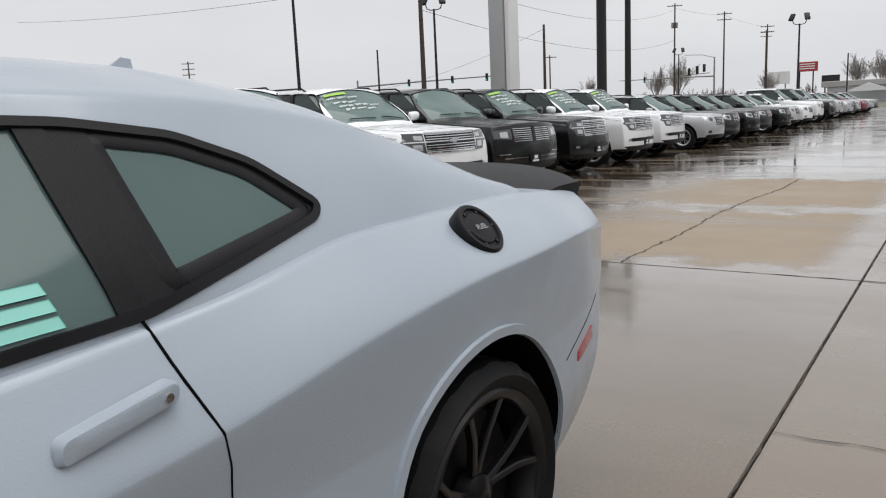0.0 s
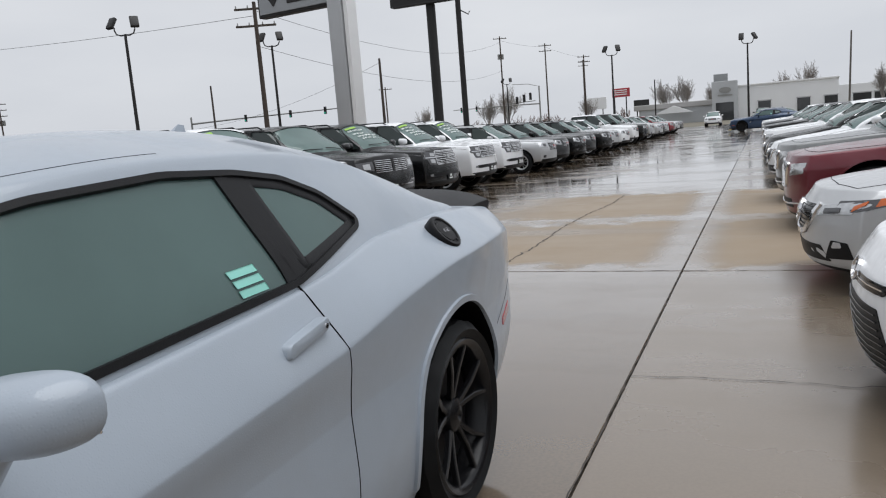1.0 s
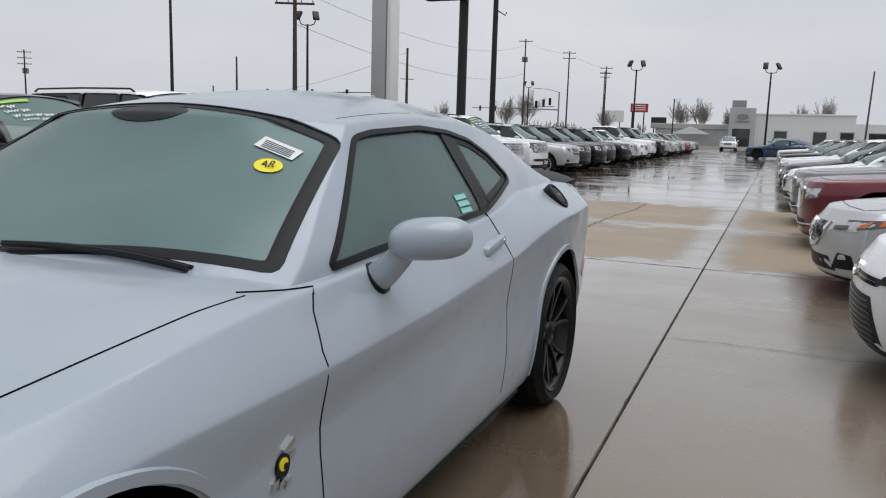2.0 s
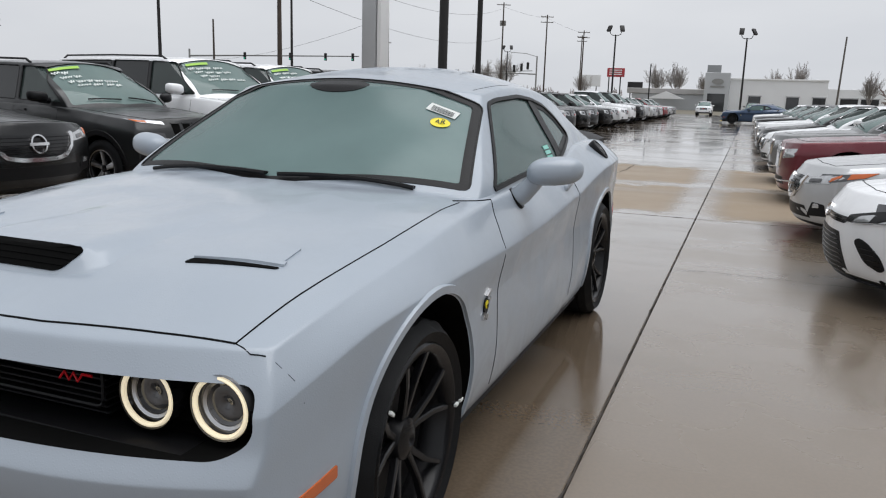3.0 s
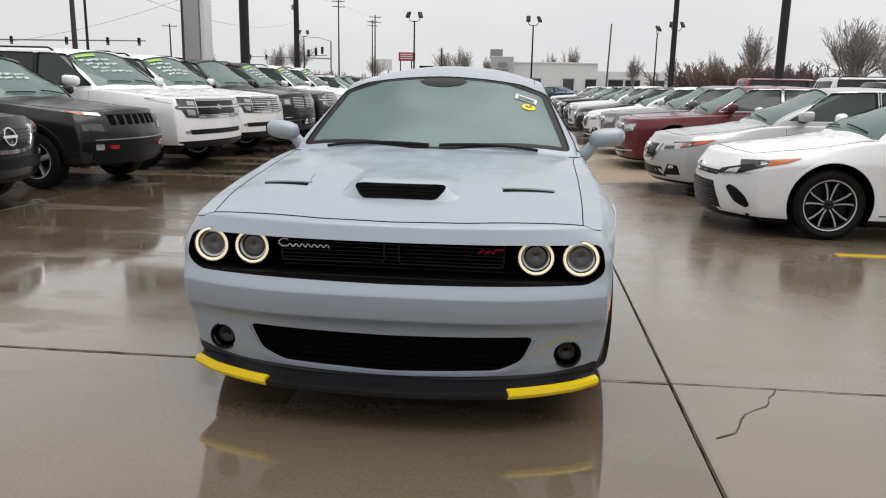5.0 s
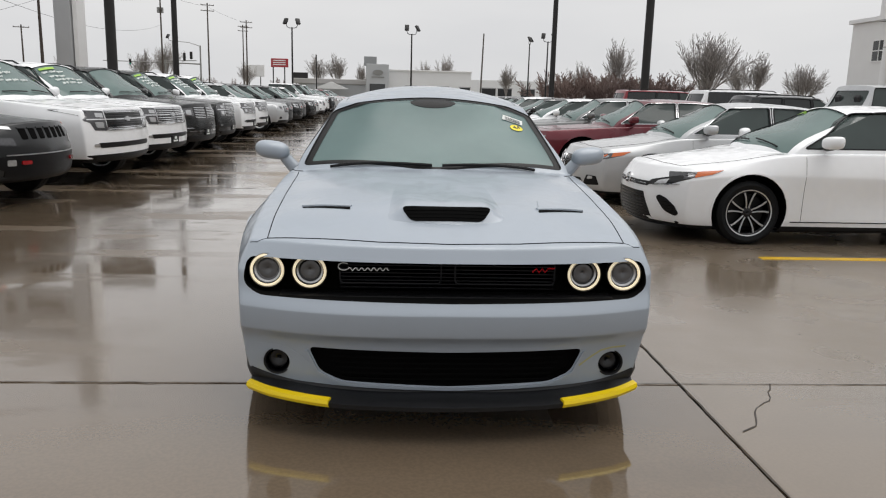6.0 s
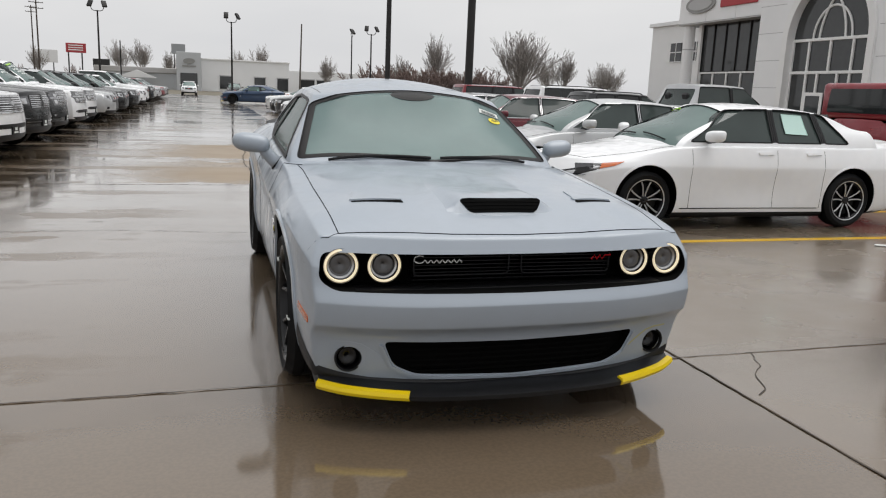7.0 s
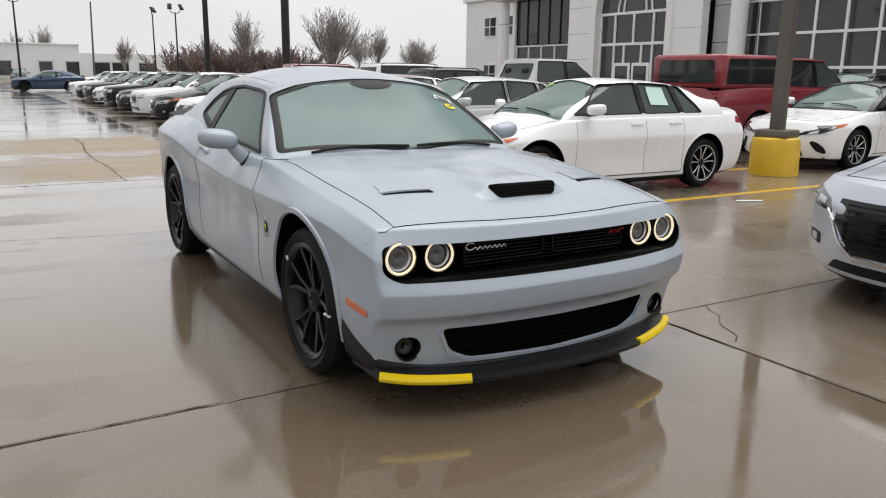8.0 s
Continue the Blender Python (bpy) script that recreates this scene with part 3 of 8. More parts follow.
# ---- the grey coupe ----
def grey_coupe():
    car = thing("coupe", "wet smoke-grey muscle coupe with yellow splitter guards and lit headlights", "car")
    P = M_HERO
    rails = [
        (C((-0.9, 0.150), (-0.5, 0.155), (0.4, 0.165), (2.5, 0.165), (3.4, 0.20), (4.05, 0.30)), C((-0.9, 0.74), (-0.3, 0.80), (3.2, 0.80), (4.05, 0.66))),
        (C((-0.9, 0.176), (-0.55, 0.19), (0.4, 0.215), (2.5, 0.22), (3.4, 0.27), (4.05, 0.38)), C((-0.9, 0.80), (-0.45, 0.875), (0.5, 0.885), (2.3, 0.885), (3.3, 0.87), (4.05, 0.74))),
        (C((-0.9, 0.40), (0.5, 0.43), (2.3, 0.44), (4.05, 0.53)), C((-0.9, 0.85), (-0.5, 0.915), (0.0, 0.94), (1.0, 0.918), (2.0, 0.912), (2.95, 0.945), (3.6, 0.89), (4.05, 0.78))),
        (C((-0.9, 0.462), (0.5, 0.54), (2.3, 0.555), (4.05, 0.625)), C((-0.9, 0.858), (-0.5, 0.918), (0.0, 0.942), (1.0, 0.919), (2.0, 0.909), (2.95, 0.941), (3.6, 0.889), (4.05, 0.78))),
        (C((-0.9, 0.556), (-0.3, 0.605), (0.5, 0.65), (2.3, 0.67), (4.05, 0.72)), C((-0.9, 0.862), (-0.5, 0.918), (0.0, 0.942), (1.0, 0.918), (2.0, 0.904), (2.95, 0.935), (3.6, 0.887), (4.05, 0.778))),
        (C((-0.9, 0.603), (-0.6, 0.655), (-0.3, 0.70), (0.5, 0.73), (2.3, 0.78), (3.0, 0.83), (4.05, 0.82)), C((-0.9, 0.863), (-0.5, 0.922), (0.0, 0.951), (1.0, 0.934), (2.0, 0.918), (2.95, 0.944), (3.6, 0.90), (4.05, 0.782))),
        (C((-0.9, 0.66), (-0.6, 0.74), (-0.3, 0.80), (0.0, 0.815), (0.7, 0.81), (1.3, 0.817), (1.7, 0.835), (2.13, 0.86), (2.53, 0.925), (3.0, 0.965), (3.5, 0.97), (4.05, 0.92)),
         C((-0.9, 0.862), (-0.5, 0.925), (0.0, 0.960), (0.8, 0.952), (1.5, 0.940), (2.1, 0.932), (2.6, 0.948), (3.0, 0.953), (3.5, 0.917), (4.05, 0.785))),
        (C((-0.9, 0.775), (-0.5, 0.855), (0.0, 0.915), (0.6, 0.975), (1.2, 0.995), (1.8, 1.02), (2.2, 1.045), (2.7, 1.10), (3.2, 1.10), (3.8, 1.075), (4.05, 1.035)),
         C((-0.9, 0.83), (-0.5, 0.862), (0.0, 0.878), (0.6, 0.868), (1.2, 0.858), (1.8, 0.845), (2.2, 0.83), (2.7, 0.79), (3.2, 0.765), (3.8, 0.735), (4.05, 0.70))),
    ]
    top = C((-0.9, 0.80), (-0.78, 0.828), (-0.66, 0.866), (-0.45, 0.930), (-0.2, 0.955), (0.2, 0.992), (0.6, 1.022), (1.0, 1.03), (2.0, 1.05), (2.8, 1.10), (3.3, 1.105), (3.8, 1.10), (4.05, 1.075))
    me = railform(rails, top, [-0.775, -0.80, -0.830, -0.900, -0.918, -0.886, -0.872, -0.80], [3.70, 3.82, 3.97, 4.01, 4.04, 4.05, 4.06, 4.03], 0.13, 0.16, 46, 9, 2, 3.0, tight=(2.9, 3.93, 4.07, 5.93, 6.07), crown=4.0, rise=7.2)
    cut, cm = [], []
    # cut faces of wells, slot and intake are coloured with their own shade
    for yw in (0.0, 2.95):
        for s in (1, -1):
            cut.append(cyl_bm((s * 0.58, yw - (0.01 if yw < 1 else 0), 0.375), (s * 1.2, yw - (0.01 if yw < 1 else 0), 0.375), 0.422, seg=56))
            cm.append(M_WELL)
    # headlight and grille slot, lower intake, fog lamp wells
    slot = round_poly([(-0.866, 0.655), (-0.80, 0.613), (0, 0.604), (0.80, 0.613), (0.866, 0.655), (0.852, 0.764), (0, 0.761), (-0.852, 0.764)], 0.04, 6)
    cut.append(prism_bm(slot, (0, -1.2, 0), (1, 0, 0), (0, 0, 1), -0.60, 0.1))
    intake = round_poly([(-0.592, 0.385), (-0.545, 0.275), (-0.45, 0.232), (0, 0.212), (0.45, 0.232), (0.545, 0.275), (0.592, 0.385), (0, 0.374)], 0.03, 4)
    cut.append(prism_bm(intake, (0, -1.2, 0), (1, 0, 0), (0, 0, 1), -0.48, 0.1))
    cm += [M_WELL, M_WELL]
    for s in (1, -1):
        cut.append(cyl_bm((s * 0.73, -1.1, 0.303), (s * 0.73, -0.655, 0.303), 0.054, seg=28))
        cm.append(M_BLACK)
    # door handle cups
    for s in (1, -1):
        cup = bmesh.new()
        bmesh.ops.create_uvsphere(cup, u_segments=24, v_segments=14, radius=1)
        for v in cup.verts:
            v.co = Vector((s * 0.948 + v.co.x * 0.034, 1.985 + v.co.y * 0.088, 0.918 + v.co.z * 0.034 + v.co.y * 0.014))
        cut.append(cup)
        cm.append(P)
    # cabin tub
    cut.append(box_bm(-0.72, 0.72, 0.80, 3.05, 0.42, 1.5, 0.06))
    cm.append(M_DASH)
    # bonnet scoop mouth
    me = carve(me, cut, subsurf=2, mats=[P], cutmats=cm)
    body = part("body", me, None, car, sharp=32)
    bv = bvh_of(me)

    # cabin
    gr = [
        (C((0.4, 0.96), (2.2, 0.98), (3.7, 1.02)), C((0.5, 0.80), (0.85, 0.845), (2.1, 0.835), (2.7, 0.80), (3.7, 0.70))),
        (C((0.4, 1.03), (2.2, 1.07), (3.7, 1.08)), C((0.5, 0.78), (0.9, 0.822), (2.1, 0.815), (2.7, 0.775), (3.7, 0.685))),
        (C((0.4, 1.16), (1.5, 1.23), (2.6, 1.24), (3.7, 1.09)), C((0.6, 0.69), (1.2, 0.725), (2.1, 0.715), (2.8, 0.685), (3.7, 0.66))),
        (C((0.5, 1.20), (1.1, 1.33), (1.4, 1.385), (1.9, 1.412), (2.3, 1.405), (2.7, 1.358), (3.1, 1.258), (3.5, 1.132), (3.7, 1.085)), C((0.6, 0.60), (1.2, 0.625), (1.9, 0.615), (2.5, 0.60), (3.1, 0.605), (3.7, 0.62))),
    ]
    groof = C((0.5, 1.05), (1.1, 1.39), (1.35, 1.450), (1.8, 1.505), (2.1, 1.516), (2.4, 1.508), (2.8, 1.452), (3.2, 1.335), (3.55, 1.18), (3.75, 1.10))
    gf, gb = [0.50, 0.60, 0.86, 1.13], [3.78, 3.70, 3.62, 3.56]
    kw = dict(na=30, nb=8, sub=3, power=3.0)
    outer = railform(gr, groof, gf, gb, 0.20, 0.1, **kw)
    inner = bm_of(railform(gr, groof, gf, gb, 0.20, 0.1, shrink=0.035, drop=0.1, **kw))
    side = round_poly([(0.90, 1.005), (1.335, 1.335), (1.45, 1.352), (1.83, 1.372), (2.10, 1.358), (2.30, 1.328), (2.455, 1.268), (2.585, 1.170), (2.56, 1.146), (2.10, 1.055), (1.6, 1.036), (1.2, 1.02)], 0.03, 3)
    ws = round_poly([(-0.79, -0.04), (-0.655, 0.565), (0, 0.62), (0.655, 0.565), (0.79, -0.04), (0, -0.18)], 0.04, 3)
    wso, wsu, wsv = (0, 0.80, 1.0), (1, 0, 0), (0, 0.80, 0.60)
    rg = round_poly([(-0.60, 0), (-0.545, 0.62), (0.545, 0.62), (0.60, 0)], 0.05, 3)
    rgo, rgv = (0, 3.45, 1.13), (0, -0.9, 0.36)
    wins = [prism_bm(side, (0, 0, 0), (0, 1, 0), (0, 0, 1), 0.4, 1.2), prism_bm(side, (0, 0, 0), (0, 1, 0), (0, 0, 1), -1.2, -0.4),
            prism_bm(ws, wso, wsu, wsv, -0.3, 0.3), prism_bm(rg, rgo, (1, 0, 0), rgv, -0.4, 0.25)]
    outer_keep = carve(outer.copy(), [], subsurf=1)
    gbv = bvh_of(outer_keep)
    shell = carve(outer, [inner, *[w.copy() for w in wins]], subsurf=1, mats=[P], cutmats=M_BLACK)
    part("cabin_frame", shell, None, car, "grey roof and pillars", sharp=32)
    abv = bvh_both(me, outer_keep)
    thin = railform(gr, groof, gf, gb, 0.20, 0.1, shrink=0.005, **kw)
    thin_in = bm_of(railform(gr, groof, gf, gb, 0.20, 0.1, shrink=0.011, drop=0.05, **kw))
    pane = carve(thin, [thin_in], subsurf=1)
    names = ("side_window", "side_window", "windscreen", "rear_window")
    for nm, w in zip(names, wins):
        g = carve(pane.copy(), [w], "INTERSECT")
        part(nm, g, M_GLASS if nm == "windscreen" else M_SIDE, car, "wet greenish glass")

    # black surrounds of the glass, pillar between the side panes, cowl
    rings = []
    for s in (1, -1):
        pts = [(s * 1.2, p[0], p[1]) for p in side]
        part("window_trim", strip_bm(gbv, pts, (-s, 0, 0), 0.023, 0.006, 0.04, True), M_BLACK, car, "black window surround")
        part("door_pillar", patch_bm(gbv, [(2.055, 1.05), (2.10, 1.058), (2.065, 1.355), (2.015, 1.36)], (s * 1.2, 0, 0), (0, 1, 0), (0, 0, 1), (-s, 0, 0), 0.001, 0.02), M_BLACK, car)
        part("quarter_pillar", patch_bm(gbv, [(2.10, 1.062), (2.165, 1.078), (2.135, 1.348), (2.065, 1.355)], (s * 1.2, 0, 0), (0, 1, 0), (0, 0, 1), (-s, 0, 0), -0.001, 0.02), M_BLACK, car)
        frit = round_poly([(2.165, 1.088), (2.135, 1.340), (2.29, 1.315), (2.435, 1.258), (2.545, 1.168), (2.52, 1.148)], 0.03, 4)
        part("quarter_frit", strip_bm(gbv, [(s * 1.2, p[0], p[1]) for p in frit], (-s, 0, 0), 0.044, -0.0015, 0.02, True, 0.004), M_BLACK, car)
    o, U, V = Vector(wso), Vector(wsu), Vector(wsv).normalized()
    nrm = Vector((0, -0.60, 0.80))
    pts = [o + U * p[0] + V * p[1] + nrm * 0.5 for p in ws]
    part("windscreen_trim", strip_bm(gbv, pts, -nrm, 0.008, 0.002, 0.04, True), M_BLACK, car)
    pts = [o + U * p[0] * 0.972 + V * (p[1] - 0.22) * 0.965 + V * 0.22 + nrm * 0.5 for p in ws]
    part("windscreen_band", strip_bm(gbv, pts, -nrm, 0.046, -0.002, 0.04, True, 0.003), M_BLACK, car)
    part("mirror_mount", patch_bm(gbv, ellipse(0, 0.525, 0.15, 0.062, 20), o + nrm * 0.4, wsu, wsv, -nrm, -0.003, 0.01), M_BLACK, car)
    for x0, x1 in ((-0.62, -0.02), (0.04, 0.60)):
        pts = [o + U * (x0 + (x1 - x0) * t) + V * (-0.07 - 0.05 * (1 - ((x0 + (x1 - x0) * t) / 0.79) ** 2) + 0.05 * t * (1 - t) - 0.022) + nrm * 0.5 for t in np.linspace(0, 1, 10)]
        hits = [cast(gbv, p, -nrm)[0] + nrm * 0.013 for p in pts]
        part("wiper", join_bm(tube_bm(hits, 0.009, 6), tube_bm([h + V * 0.015 - nrm * 0.01 for h in hits[2:]], 0.006, 5)), M_BLACK, car)

    # panel joints
    for s in (1, -1):
        X = s * 1.5
        part("panel_gap", strip_bm(bv, [(X, 0.765, 0.970), (X, 0.735, 0.935), (X, 0.705, 0.85), (X, 0.715, 0.6), (X, 0.745, 0.40), (X, 0.75, 0.26)], (-s, 0, 0), 0.0050, 0.0014), M_WELL, car)
        gap_ = [cast(abv, (X, y, z), (-s, 0, 0))[0] for y, z in ((2.088, 1.05), (2.092, 1.02), (2.099, 0.985), (2.108, 0.95), (2.122, 0.905), (2.137, 0.862))]
        part("panel_gap", tube_bm(gap_, 0.0030, 6), M_WELL, car)
        part("panel_gap", strip_bm(bv, [(X, 2.137, 0.862), (X, 2.150, 0.80), (X, 2.155, 0.7), (X, 2.155, 0.5), (X, 2.14, 0.30)], (-s, 0, 0), 0.0042, 0.0012), M_WELL, car)
        foot_ = [cast(bv, (s * x, y, 2), (0, 0, -1))[0] for x, y in ((0.775, 0.60), (0.805, 0.645), (0.835, 0.70), (0.850, 0.745), (0.858, 0.785))]
        foot_ += [cast(bv, (X, 0.765, 0.968), (-s, 0, 0))[0]]
        part("pillar_gap", tube_bm(foot_, 0.0032, 6), M_WELL, car)
        part("panel_gap", strip_bm(bv, [(s * 0.80, 0.60, 2), (s * 0.790, 0.45, 2), (s * 0.790, 0.0, 2), (s * 0.782, -0.4, 2), (s * 0.772, -0.685, 2)], (0, 0, -1), 0.0048, 0.0012), M_WELL, car)
        part("panel_gap", strip_bm(bv, [(s * 0.772, -0.685, 2), (s * 0.815, -0.692, 2), (s * 0.845, -0.680, 2)], (0, 0, -1), 0.0035, 0.0012, 0.015), M_WELL, car)
        part("panel_gap", strip_bm(bv, [(X, -0.672, 0.80), (X, -0.648, 0.757), (X, -0.630, 0.70)], (-s, 0, 0), 0.0018, 0.0006), M_WELL, car)
        part("panel_gap", strip_bm(bv, [(X, 3.42, 0.60), (X, 3.60, 0.66), (X, 3.78, 0.72)], (-s, 0, 0), 0.004, 0.0008), M_WELL, car)
        part("roof_gap", strip_bm(gbv, [(s * 0.572, 1.36, 2), (s * 0.575, 1.6, 2), (s * 0.57, 1.9, 2)], (0, 0, -1), 0.0045, 0.0004), M_WELL, car)
        # rolled wheel arch lips
        for yw in (0.0, 2.95):
            arc = [(X, yw + 0.436 * math.cos(a), 0.375 + 0.436 * math.sin(a)) for a in np.linspace(-0.25, math.pi + 0.25, 40)]
            part("arch_lip", strip_bm(bv, arc, (-s, 0, 0), 0.030, 0.010, 0.04), P, car)
        part("side_skirt", strip_bm(bv, [(X, 0.45, 0.20), (X, 2.45, 0.20)], (-s, 0, 0), 0.05, 0.01), M_BLACK, car)
        # handle, fuel lid, markers, badge
        h, nr = cast(bv, (X, 2.02, 0.935), (-s, 0, 0))
        grip = bmesh.new()
        ends = round_poly([(1.88, 0.903), (2.082, 0.938), (2.080, 0.971), (1.885, 0.940)], 0.015, 4)
        face_x = cast(bv, (X, 2.12, 0.95), (-s, 0, 0))[0].x
        rings = [[grip.verts.new((face_x + s * d, 1.98 + (p[0] - 1.98) * k, 0.938 + (p[1] - 0.938) * k)) for p in ends] for d, k in ((-0.004, 1.0), (0.020, 1.0), (0.028, 0.93), (0.030, 0.75))]
        for A, B in zip(rings, rings[1:]):
            for i in range(len(A)):
                grip.faces.new((A[i], A[(i + 1) % len(A)], B[(i + 1) % len(A)], B[i]))
        grip.faces.new(rings[-1])
        grip.faces.new(rings[0][::-1])
        hd = part("door_handle", grip, P, car)
        part("lock", cyl_bm((face_x + s * 0.026, 2.055, 0.949), (face_x + s * 0.033, 2.055, 0.949), 0.008, 0.007, 12), M_CHROME, hd)
        part("marker_lamp", patch_bm(bv, round_poly([(-0.675, 0.448), (-0.505, 0.470), (-0.505, 0.502), (-0.675, 0.478)], 0.006), (X, 0, 0), (0, 1, 0), (0, 0, 1), (-s, 0, 0), 0.004), M_AMBER, car, "amber side marker")
        part("marker_lamp", patch_bm(bv, round_poly([(3.52, 0.565), (3.69, 0.60), (3.69, 0.640), (3.53, 0.60)], 0.006), (X, 0, 0), (0, 1, 0), (0, 0, 1), (-s, 0, 0), 0.004), M_RED, car, "red side marker")
        A = ((X, -0.012, -0.052), (0, 1, 0), (0, 0, 1), (-s, 0, 0))
        bd = part("badge", patch_bm(bv, ellipse(0.562, 0.684, 0.026, 0.029, 18), *A, 0.006, 0, 2, 0.02), M_BLACK, car, "small black fender emblem")
        part("badge_disc", patch_bm(bv, ellipse(0.560, 0.690, 0.016, 0.015, 14), *A, 0.009, 0, 2, 0.02), M_YSTICK, bd, "yellow centre")
        part("badge_eye", patch_bm(bv, ellipse(0.566, 0.684, 0.008, 0.008, 10), *A, 0.011, 0, 2, 0.02), M_BLACK, bd)
        for q in range(3):
            z = 0.652 - 0.006 * q
            part("badge_bar", patch_bm(bv, [(0.520 + 0.024 * q, z - 0.010), (0.540 + 0.024 * q, z - 0.004), (0.543 + 0.024 * q, z + 0.012), (0.523 + 0.024 * q, z + 0.006)], *A, 0.008, 0, 2, 0.02), M_ALLOY, bd)
        part("badge_wing", patch_bm(bv, [(0.574, 0.712), (0.604, 0.733), (0.594, 0.742), (0.560, 0.722)], *A, 0.008, 0, 2, 0.02), M_ALLOY, bd)
        part("badge_wing", patch_bm(bv, [(0.585, 0.690), (0.612, 0.700), (0.606, 0.710), (0.582, 0.703)], *A, 0.008, 0, 2, 0.02), M_ALLOY, bd)
    h, nr = cast(bv, Vector((1.5, 3.02, 0.18)) + Vector((0.25, 0, 1)).normalized() * 1.130, (-1, 0, -0.25))
    nr = (nr + Vector((0.42, 0, 0))).normalized()
    seat_ = Matrix.Translation(h + nr * 0.008) @ Matrix((Vector((0, 1, 0)), nr.cross(Vector((0, 1, 0))), nr)).transposed().to_4x4()
    disc = lathe_bm([(-0.05, 0.070), (0.0, 0.076), (0.010, 0.075), (0.016, 0.070), (0.016, 0.060), (0.010, 0.057), (0.010, 0.050), (0.014, 0.046), (0.016, 0.002), (-0.05, 0.002)], 40, "z")
    disc.transform(seat_)
    lid = part("fuel_lid", disc, M_BLACK, car, "round black fuel filler lid")
    for q in range(6):
        a_ = q * math.pi / 3
        bolt = cyl_bm((0.053 * math.cos(a_), 0.053 * math.sin(a_), 0.008), (0.053 * math.cos(a_), 0.053 * math.sin(a_), 0.014), 0.004, 0.004, 8)
        bolt.transform(seat_)
        part("bolt", bolt, M_GLOSSBLACK, lid)
    tm = text_mesh("FUEL", 0.022)
    m = Matrix((Vector((0, 1, 0)), nr.cross(Vector((0, 1, 0))), nr)).transposed().to_4x4()
    part("fuel_lettering", put_mesh(tm, Matrix.Translation(h + nr * 0.0248) @ m), M_CHROME, lid)

    # bonnet details
    part("panel_gap", strip_bm(bv, [(-0.772, -0.685, 2), (-0.6, -0.715, 2), (-0.3, -0.755, 2), (0, -0.768, 2), (0.3, -0.755, 2), (0.6, -0.715, 2), (0.772, -0.685, 2)], (0, 0, -1), 0.0075, 0.0014), M_WELL, car)
    # scoop: a low bulge with a trapezoid mouth
    scoop = bmesh.new()
    rows = []

    def edge(q):
        k = min(1.0, max(0.0, (1 - abs(q)) / 0.34))
        return k * k * (3 - 2 * k)
    for t in (-0.07, -0.035, 0.0, *np.linspace(0.02, 1, 10)):
        row = []
        for q in np.linspace(-1, 1, 25):
            y = -0.545 + 0.035 * q * q * max(0, 1 - t) + 0.74 * t
            x = q * (0.265 - 0.02 * max(t, 0))
            h0, _ = cast(bv, (x, y, 2), (0, 0, -1))
            up = max(0.0, (t + 0.07) / 0.07) if t < 0 else (1 - t) ** 1.9
            row.append(scoop.verts.new((x, y, h0.z + 0.049 * up * edge(q) - (0.0012 if up == 0 or t > 0.98 or abs(q) > 0.99 else 0))))
        rows.append(row)
    for A, B in zip(rows, rows[1:]):
        for i in range(24):
            scoop.faces.new((A[i], A[i + 1], B[i + 1], B[i]))
    part("bonnet_scoop", scoop, P, car, "raised bonnet scoop")
    mouth = round_poly([(-0.205, 0.074), (-0.160, 0.0), (0.160, 0.0), (0.205, 0.074)], 0.028, 6)
    sbv = bvh_of(bpy.data.objects["bonnet_scoop"].data)
    # no hole: the opening's shade is a near-black patch on the bulge
    mo = part("scoop_mouth", patch_bm(sbv, mouth, (0, -1.12, 1.172), (1, 0, 0), (0, 0.45, 0.89), (0, 0.89, -0.45), 0.0035, 0.002, 3, 0.02), M_WELL, car, "near-black patch for the shaded scoop opening")
    for q in (0.018, 0.036, 0.054):
        hw = 0.158 + 0.6 * q
        part("scoop_bar", strip_bm(sbv, [(x, -1.12 + 0.45 * q, 1.172 + 0.89 * q) for x in np.linspace(-hw, hw, 9)], (0, 0.89, -0.45), 0.005, 0.006, 0.05), M_WELL, mo)
    for s in (1, -1):
        v = [(s * 0.435, -0.44), (s * 0.66, -0.365), (s * 0.665, -0.35), (s * 0.44, -0.405)]
        part("bonnet_vent", patch_bm(bv, round_poly(v, 0.01), (0, 0, 2), (1, 0, 0), (0, 1, 0), (0, 0, -1), 0.003, 0.004, 2, 0.03), M_WELL, car, "black bonnet heat vent")
        part("vent_panel", patch_bm(bv, round_poly([(s * 0.445, -0.385), (s * 0.655, -0.335), (s * 0.635, -0.19), (s * 0.465, -0.205)], 0.02), (0, 0, 2), (1, 0, 0), (0, 1, 0), (0, 0, -1), 0.005, 0.001, 3, 0.03), P, car, "raised panel behind the vent")
        part("vent_ridge", strip_bm(bv, [(s * 0.435, -0.39, 2), (s * 0.56, -0.35, 2), (s * 0.665, -0.325, 2)], (0, 0, -1), 0.03, 0.007), P, car)

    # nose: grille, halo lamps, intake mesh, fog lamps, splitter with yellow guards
    # grille backing takes the same near-black shade colour
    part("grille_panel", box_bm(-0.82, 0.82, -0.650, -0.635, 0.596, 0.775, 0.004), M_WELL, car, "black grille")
    for i, z in enumerate((0.635, 0.651, 0.667, 0.683, 0.699, 0.715, 0.731, 0.747)):
        part("grille_bar", box_bm(-0.46, 0.46, -0.742 + 0.002 * abs(3 - i), -0.640, z - 0.0025, z + 0.0025, 0.001, 1), M_BLACK, car)
    for x0, x1 in ((-0.46, -0.03), (0.03, 0.46)):
        fr = round_poly([(x0, 0.655), (x1, 0.655), (x1, 0.757), (x0, 0.757)], 0.02)
